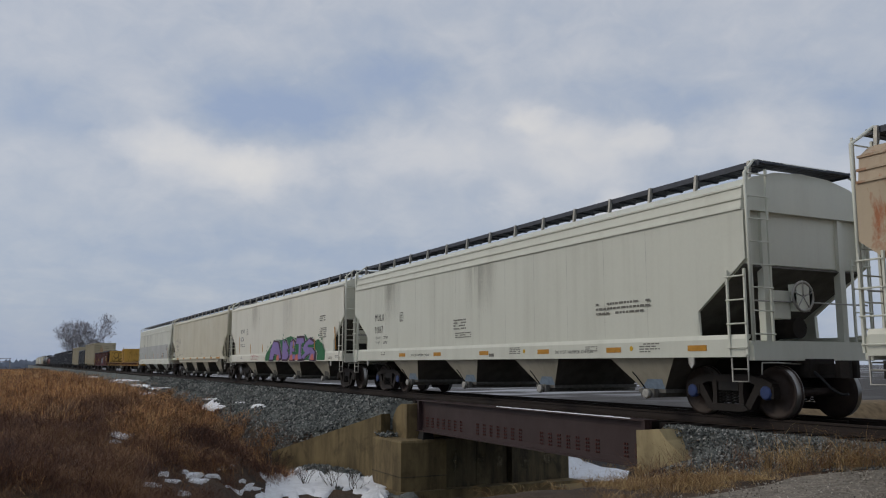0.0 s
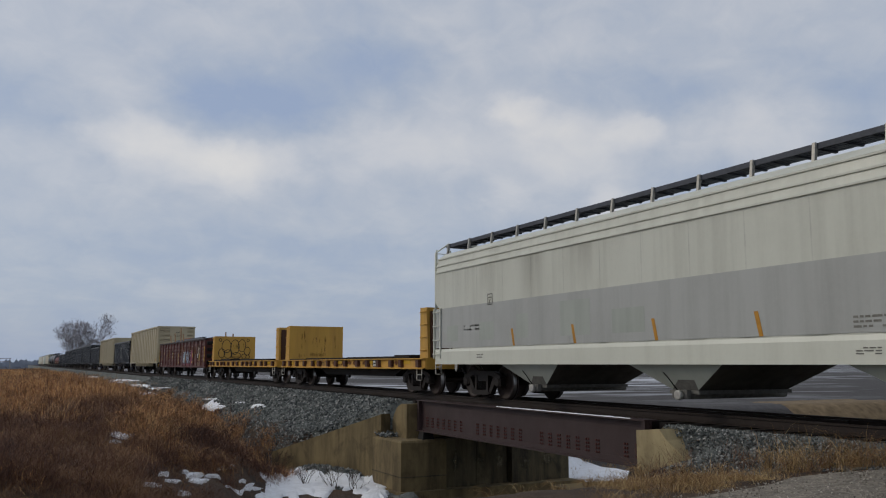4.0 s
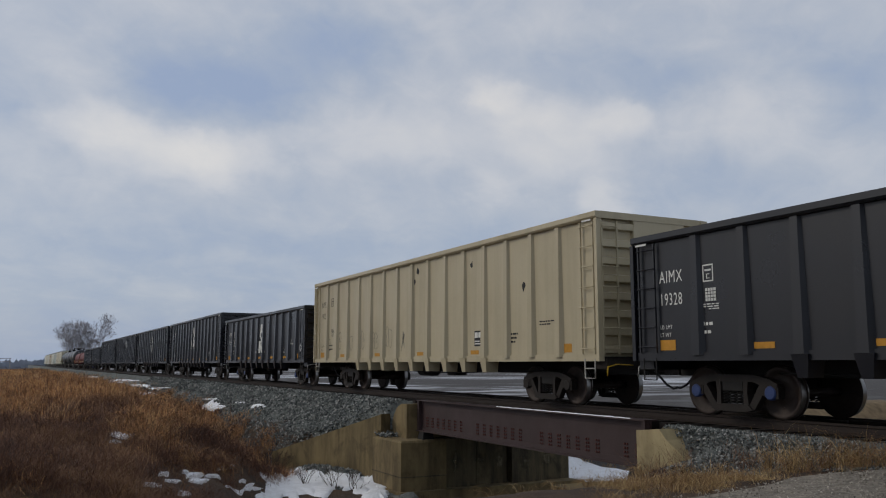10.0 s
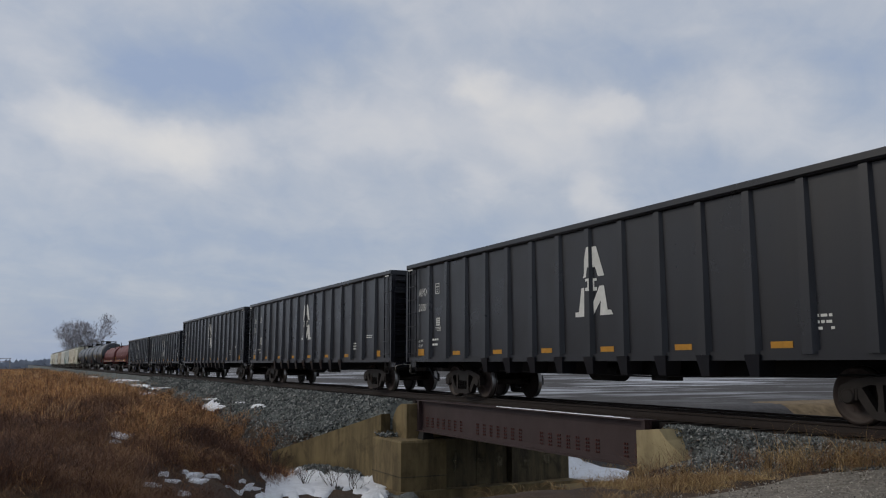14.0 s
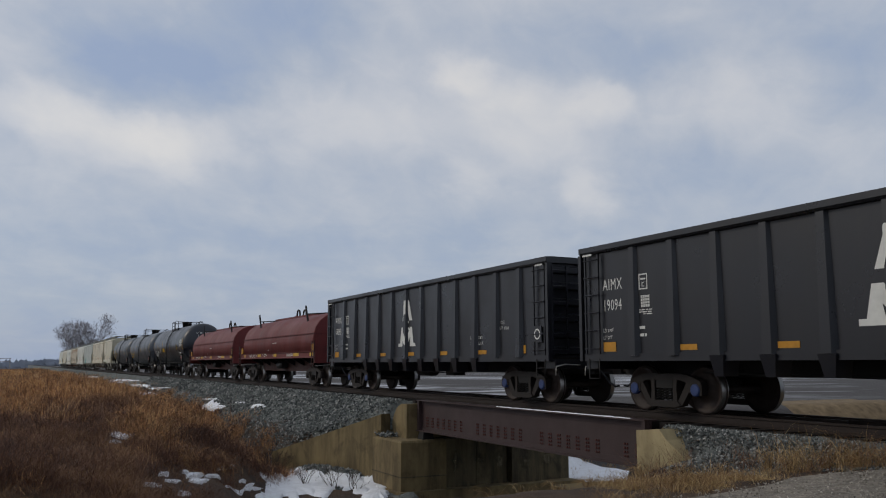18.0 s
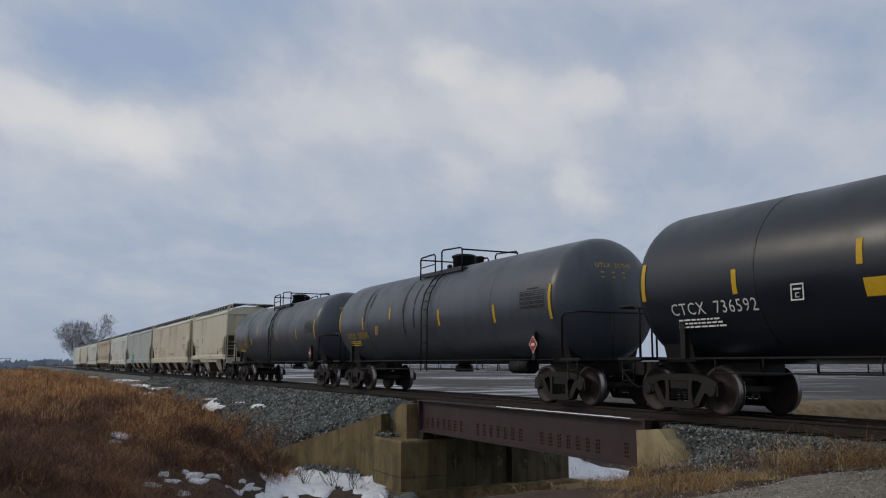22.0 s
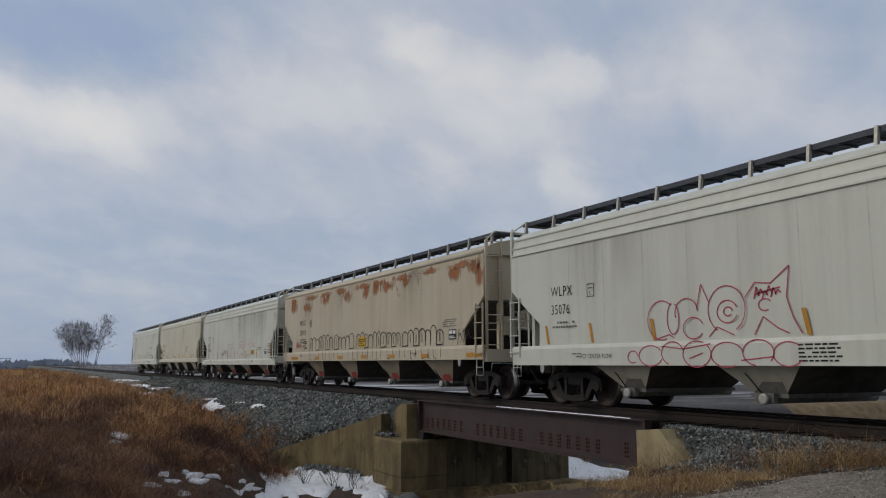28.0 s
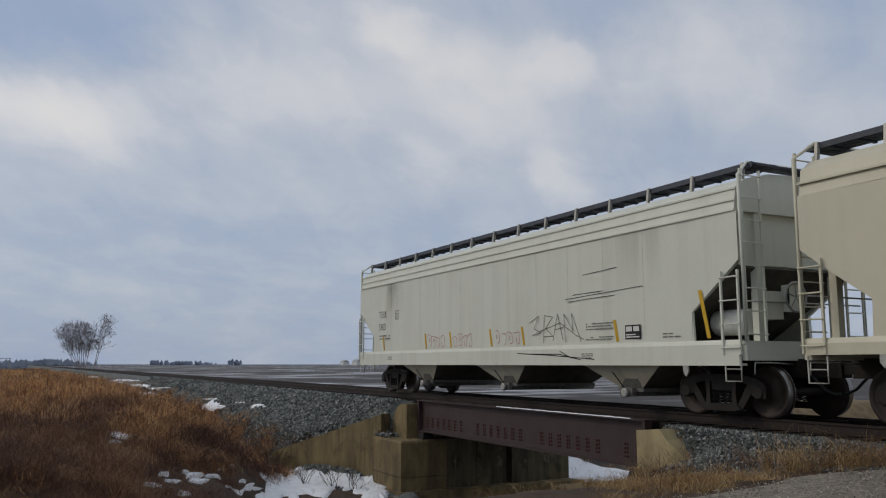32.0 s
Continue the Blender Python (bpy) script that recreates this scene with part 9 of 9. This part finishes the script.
def arching_grass(x, y, size, seed):
    """A tuft of long blades that bow over."""
    rng = random.Random(seed)
    bm = new_bm()
    z0 = float(ground_height(x, y)) - 0.03
    for _ in range(34):
        a, reach, up = rng.uniform(0, 6.28), size * rng.uniform(0.3, 1.0), size * rng.uniform(0.5, 0.95)
        bx, by = x + rng.gauss(0, 0.05), y + rng.gauss(0, 0.05)
        pts = [Vector((bx + math.cos(a) * reach * q ** 1.4, by + math.sin(a) * reach * q ** 1.4, z0 + up * math.sin(2.3 * q))) for q in (0, 0.25, 0.5, 0.75, 1.0)]
        for k in range(4):
            tube(bm, pts[k], pts[k + 1], 0.0035 * (1.25 - 0.25 * k), 3, 0.0035 * (1.0 - 0.25 * k) + 0.0006, False)
    return thing("grass_tuft", "arching tuft of long tan dead grass", "grass", "grass tufts by the road", bm=bm, mat=M_GRASS_TAN)


for i, (x, y, sz) in enumerate(((-12.4, -5.0, 0.50), (-12.0, -4.5, 0.45), (-11.5, -4.2, 0.34), (-9.2, -2.7, 0.45), (-8.9, -2.55, 0.38), (-8.0, -2.25, 0.34), (-7.5, -2.15, 0.30), (-9.5, -3.3, 0.28), (-11.0, -4.6, 0.3), (-14.6, -4.6, 0.6), (-7.0, -2.1, 0.42), (-6.4, -2.2, 0.40), (-5.9, -2.05, 0.36), (-8.5, -2.3, 0.42), (-7.3, -2.5, 0.34), (-10.4, -4.1, 0.36), (-9.9, -3.7, 0.32), (-13.0, -5.2, 0.55))):
    arching_grass(x, y, sz, 130 + i)


def snow_patch(cx, cy, ax, ay, bx, by, thick, seed, label, lid=9.0, torn=1.0):
    """A low heap of old snow with a ragged rim, lying on the ground; a and b are its half axes."""
    rng = random.Random(seed)
    n, rings = 40, 7
    ph = [rng.uniform(0, 6.28) for _ in range(5)]
    rim = [max(0.15, 1 + torn * (0.24 * math.sin(2 * a + ph[0]) + 0.22 * math.sin(3 * a + ph[1]) + 0.18 * math.sin(7 * a + ph[2]) + 0.14 * math.sin(11 * a + ph[3]) + rng.uniform(-0.12, 0.12))) for a in (2 * math.pi * i / n for i in range(n))]
    verts, faces = [], []
    for k in range(rings + 1):
        q = k / rings
        for i in range(n):
            a = 2 * math.pi * i / n
            u, v = q * rim[i] * math.cos(a), q * rim[i] * math.sin(a)
            x, y = cx + u * ax + v * bx, cy + u * ay + v * by
            z = min(float(ground_height(x, y)), lid) + thick * (1 - q ** 3) + (0.035 if q < 1 else -0.06) + 0.35 * min(thick, 0.06) * rng.random() * (q < 1)
            verts.append((x, y, z))
    for k in range(rings):
        for i in range(n):
            j = (i + 1) % n
            faces.append((k * n + i, k * n + j, (k + 1) * n + j, (k + 1) * n + i))
    faces.append(tuple(range(n)))
    me = raw_mesh("snow_patch", verts, faces, M_SNOW, True)
    return tagged(new("snow_patch", me), label, "snow", "snow patches", "stuff")


for i, q in enumerate(SNOW_BANK):
    snow_patch(*q, 40 + i, "thin patch of old snow on the ballast bank")
for i, q in enumerate(SNOW_VERGE):
    rs = random.Random(600 + i)
    for k in range(3):
        d = [rs.uniform(-0.6, 0.6), rs.uniform(-0.6, 0.6)]
        m = (0.8, 0.5, 0.35)[k]
        snow_patch(q[0] + d[0] * (q[2] + q[4]) * (k > 0), q[1] + d[1] * (abs(q[3]) + abs(q[5])) * (k > 0), q[2] * m, q[3] * m, q[4] * m, q[5] * m, q[6] * 0.7, 60 + i + 40 * k, "torn scrap of old snow among dead weeds", torn=1.5)
for i, q in enumerate(SNOW_DITCH):
    snow_patch(*q, 80 + i, "flat patch of old snow in the ditch", -2.62 if q[1] < 0 else 9.0)


def shrub(x, y, size, seed, label="bare brown shrub of thin twigs", name="bare_shrub"):
    rng = random.Random(seed)
    bm = new_bm()
    z0 = float(ground_height(x, y))

    def grow(p, d, ln, r, depth):
        q = p + d * ln
        tube(bm, p, q, r, 4, r * 0.6, False)
        if depth:
            for _ in range(rng.choice((2, 2, 3))):
                nd = (d + Vector((rng.uniform(-0.6, 0.6), rng.uniform(-0.6, 0.6), rng.uniform(-0.15, 0.4)))).normalized()
                grow(q, nd, ln * rng.uniform(0.6, 0.85), r * 0.6, depth - 1)
    for _ in range(7):
        d = Vector((rng.uniform(-0.7, 0.7), rng.uniform(-0.7, 0.7), 1)).normalized()
        grow(Vector((x + rng.uniform(-0.15, 0.15) * size, y + rng.uniform(-0.15, 0.15) * size, z0 - 0.05)), d, size * 0.32, 0.012, 4)
    return thing(name, label, "shrub", "shrubs along the creek", bm=bm, mat=M_TWIG)


for i, (x, y, sz) in enumerate(((-29.4, -4.3, 0.9), (-30.2, -4.6, 0.8), (-28.9, -4.6, 0.7), (-24.7, -4.0, 0.9), (-25.4, -4.6, 0.8), (-24.2, -3.5, 0.7), (-18.6, -3.9, 1.1), (-17.0, -3.6, 0.9), (-20.4, -3.8, 0.8), (-14.8, -4.0, 0.7), (-27.5, 6.2, 1.1), (-22.2, 6.8, 1.0), (-28.8, -6.3, 0.9), (-40.5, -6.0, 0.9), (-34.0, -6.4, 0.9), (-46, -5.2, 1.0))):
    shrub(x, y, sz, 70 + i)


# ======================================================= trees and distance
def bare_tree(name, x, y, seed, trunks, label, crown, fan, foot):
    """A leafless tree: stems that fan out from one foot and branch until they fill a rounded crown (middle y and z, half axes)."""
    rng = random.Random(seed)
    base = float(ground_height(x, y))
    tree = thing(name, label, "tree", "bare trees beyond the track", at=pose(x, y, base - 0.2))
    tb, cb = new_bm(), new_bm()
    cy, cz, ry, rz = crown

    def out(p, k=1.0):
        return ((p.y - cy) / ry) ** 2 + (p.x / ry) ** 2 + ((p.z - cz) / rz) ** 2 > k and p.z > cz - 0.5 * rz

    def twig(p, d, ln, r, depth):
        e = p + d * ln
        tube(cb, p, e, r, 3, r * 0.7, False)
        if depth == 0 or out(e, rng.uniform(0.85, 1.08)):
            return
        for _ in range(rng.choice((2, 3))):
            nd = (d + Vector((rng.uniform(-0.75, 0.75), rng.uniform(-0.75, 0.75), rng.uniform(-0.25, 0.5)))).normalized()
            twig(e, nd, ln * rng.uniform(0.65, 0.9), max(0.014, r * 0.64), depth - 1)

    for k in range(trunks):
        u = (k + 0.5) / trunks * 2 - 1
        p = Vector((rng.uniform(-0.8, 0.8), foot[0] + u * foot[1], 0))
        aim = Vector((rng.uniform(-0.5, 0.5) * ry, cy + u * fan * ry, cz + rz * (0.95 - 0.55 * u * u)))
        n = 9
        r = 0.15
        way = aim - p
        q = p
        for i in range(n):
            f = (i + 1) / n
            e = p + way * f + Vector((rng.uniform(-0.18, 0.18), (f - f * f) * -u * 1.6 + rng.uniform(-0.15, 0.15), rng.uniform(-0.1, 0.1)))
            tube(tb, q, e, r, 5, r * 0.88, False)
            r *= 0.84
            if f > 0.24:
                for _ in range(5):
                    nd = (way.normalized() * 0.8 + Vector((rng.uniform(-1, 1), rng.uniform(-1, 1), rng.uniform(0.0, 0.8)))).normalized()
                    twig(e, nd, rng.uniform(1.0, 1.7), max(0.022, r * 0.5), 4)
            q = e
    part("trunk", tb, M_BARK, tree, "grey bare trunk and limbs")
    part("crown", cb, M_BARK, tree, "leafless crown of fine twigs")
    return tree


TREE_X, TREE_Y = -285.0, 7.0
bare_tree("bare_tree", TREE_X, TREE_Y - 2.6, 5, 9, "bare grey many-stemmed spreading tree beyond the railway", (-0.9, 9.4, 7.4, 5.7), 0.86, (1.2, 1.3))
bare_tree("bare_tree", TREE_X + 4, TREE_Y + 3.4, 9, 2, "taller bare grey tree beside its neighbour", (2.0, 12.0, 4.8, 5.4), 0.45, (-1.6, 0.5))


def far_wood(name, pts, label, seed):
    """Distant leafless woods: many upright ragged clumps."""
    rng = random.Random(seed)
    verts, faces = [], []
    for x, y, w, hgt, n in pts:
        for _ in range(n):
            a, b = x + rng.uniform(-w, w), y + rng.uniform(-w, w)
            r, hh = hgt * rng.uniform(0.10, 0.34), hgt * rng.uniform(0.30, 0.85)
            i = len(verts)
            verts += [(a - r * 0.3, b - r * 0.3, -1.2), (a + r * 0.3, b + r * 0.3, -1.2), (a + r, b - r, hh * 0.6 - 1), (a - r, b + r, hh * 0.55 - 1), (a + rng.uniform(-r, r) * 0.4, b, hh - 1)]
            faces += [(i, i + 1, i + 2), (i, i + 2, i + 3), (i + 3, i + 2, i + 4), (i + 1, i, i + 3), (i + 1, i + 3, i + 2)]
    me = raw_mesh(name, verts, faces, M_FARWOOD)
    return tagged(new(name, me), label, "woods", kind="stuff")


# pale grey-blue: the haze of distance is put into the wood's colour
M_FARWOOD = plain("hazed_bare_wood", (0.30, 0.335, 0.40), 0.95)
for i, (pts, lab) in enumerate(FARWOODS):
    far_wood("far_wood", pts, lab, 90 + i)


def farmstead(x, y):
    farm = thing("farmstead", "far white farm buildings with grey roofs", "farm building", at=pose(x, y, -0.95))
    for dx, dy, w, d, hh in ((0, 0, 14, 10, 5), (0, 22, 22, 12, 6), (4, 42, 10, 8, 4)):
        bm = new_bm()
        box(bm, dx - w / 2, dx + w / 2, dy - d / 2, dy + d / 2, 0, hh)
        wl = part("wall", bm, M_WHITE, farm)
        bm = new_bm()
        prism(bm, [(dy - d / 2 - 0.5, hh), (dy, hh + d * 0.32), (dy + d / 2 + 0.5, hh)], dx - w / 2 - 0.4, dx + w / 2 + 0.4, "x")
        part("roof", bm, M_CHROME, wl)


farmstead(*FARM)


def field_sign(x, y):
    """The small frame of posts and boards that stands in the verge far down the line."""
    ob = thing("timber_stand", "grey post frame with boards in the grass", "post frame", at=pose(x, y, float(ground_height(x, y))))
    for dx, dy in ((0, -1.2), (0, 1.2), (1.6, -1.2), (1.6, 1.2)):
        part("post", box(new_bm(), dx - 0.09, dx + 0.09, dy - 0.09, dy + 0.09, -0.2, 3.2), M_CHROME, ob)
    for z in (3.0, 2.2):
        part("board", box(new_bm(), -0.2, 1.8, -1.4, 1.4, z, z + 0.12), M_BARK, ob)


field_sign(*STAND)


# ======================================================= what moves
def motions():
    for ob, c in CARS:
        walk(ob, [(0.0, pose(c, 0, 0)), (T_END, pose(c + SPEED * T_END, 0, 0))])
    turn = math.degrees(SPEED / 0.457)
    steps = int(T_END * 30)
    for s, sets in WHEELSETS.items():
        walk(sets[0], [(k / 30, pose(s * 0.889, 0, 0.457, 0, turn * k / 30, 0)) for k in range(steps + 1)])
        act, slot = sets[0].animation_data.action, sets[0].animation_data.action_slot
        for w in sets[1:]:
            w.rotation_mode = "QUATERNION"
            ad = w.animation_data_create()
            ad.action = act
            ad.action_slot = slot
    walk(clouds, [(0.0, pose(0, 0, 0)), (T_END, pose(*CLOUD_DRIFT))])


motions()
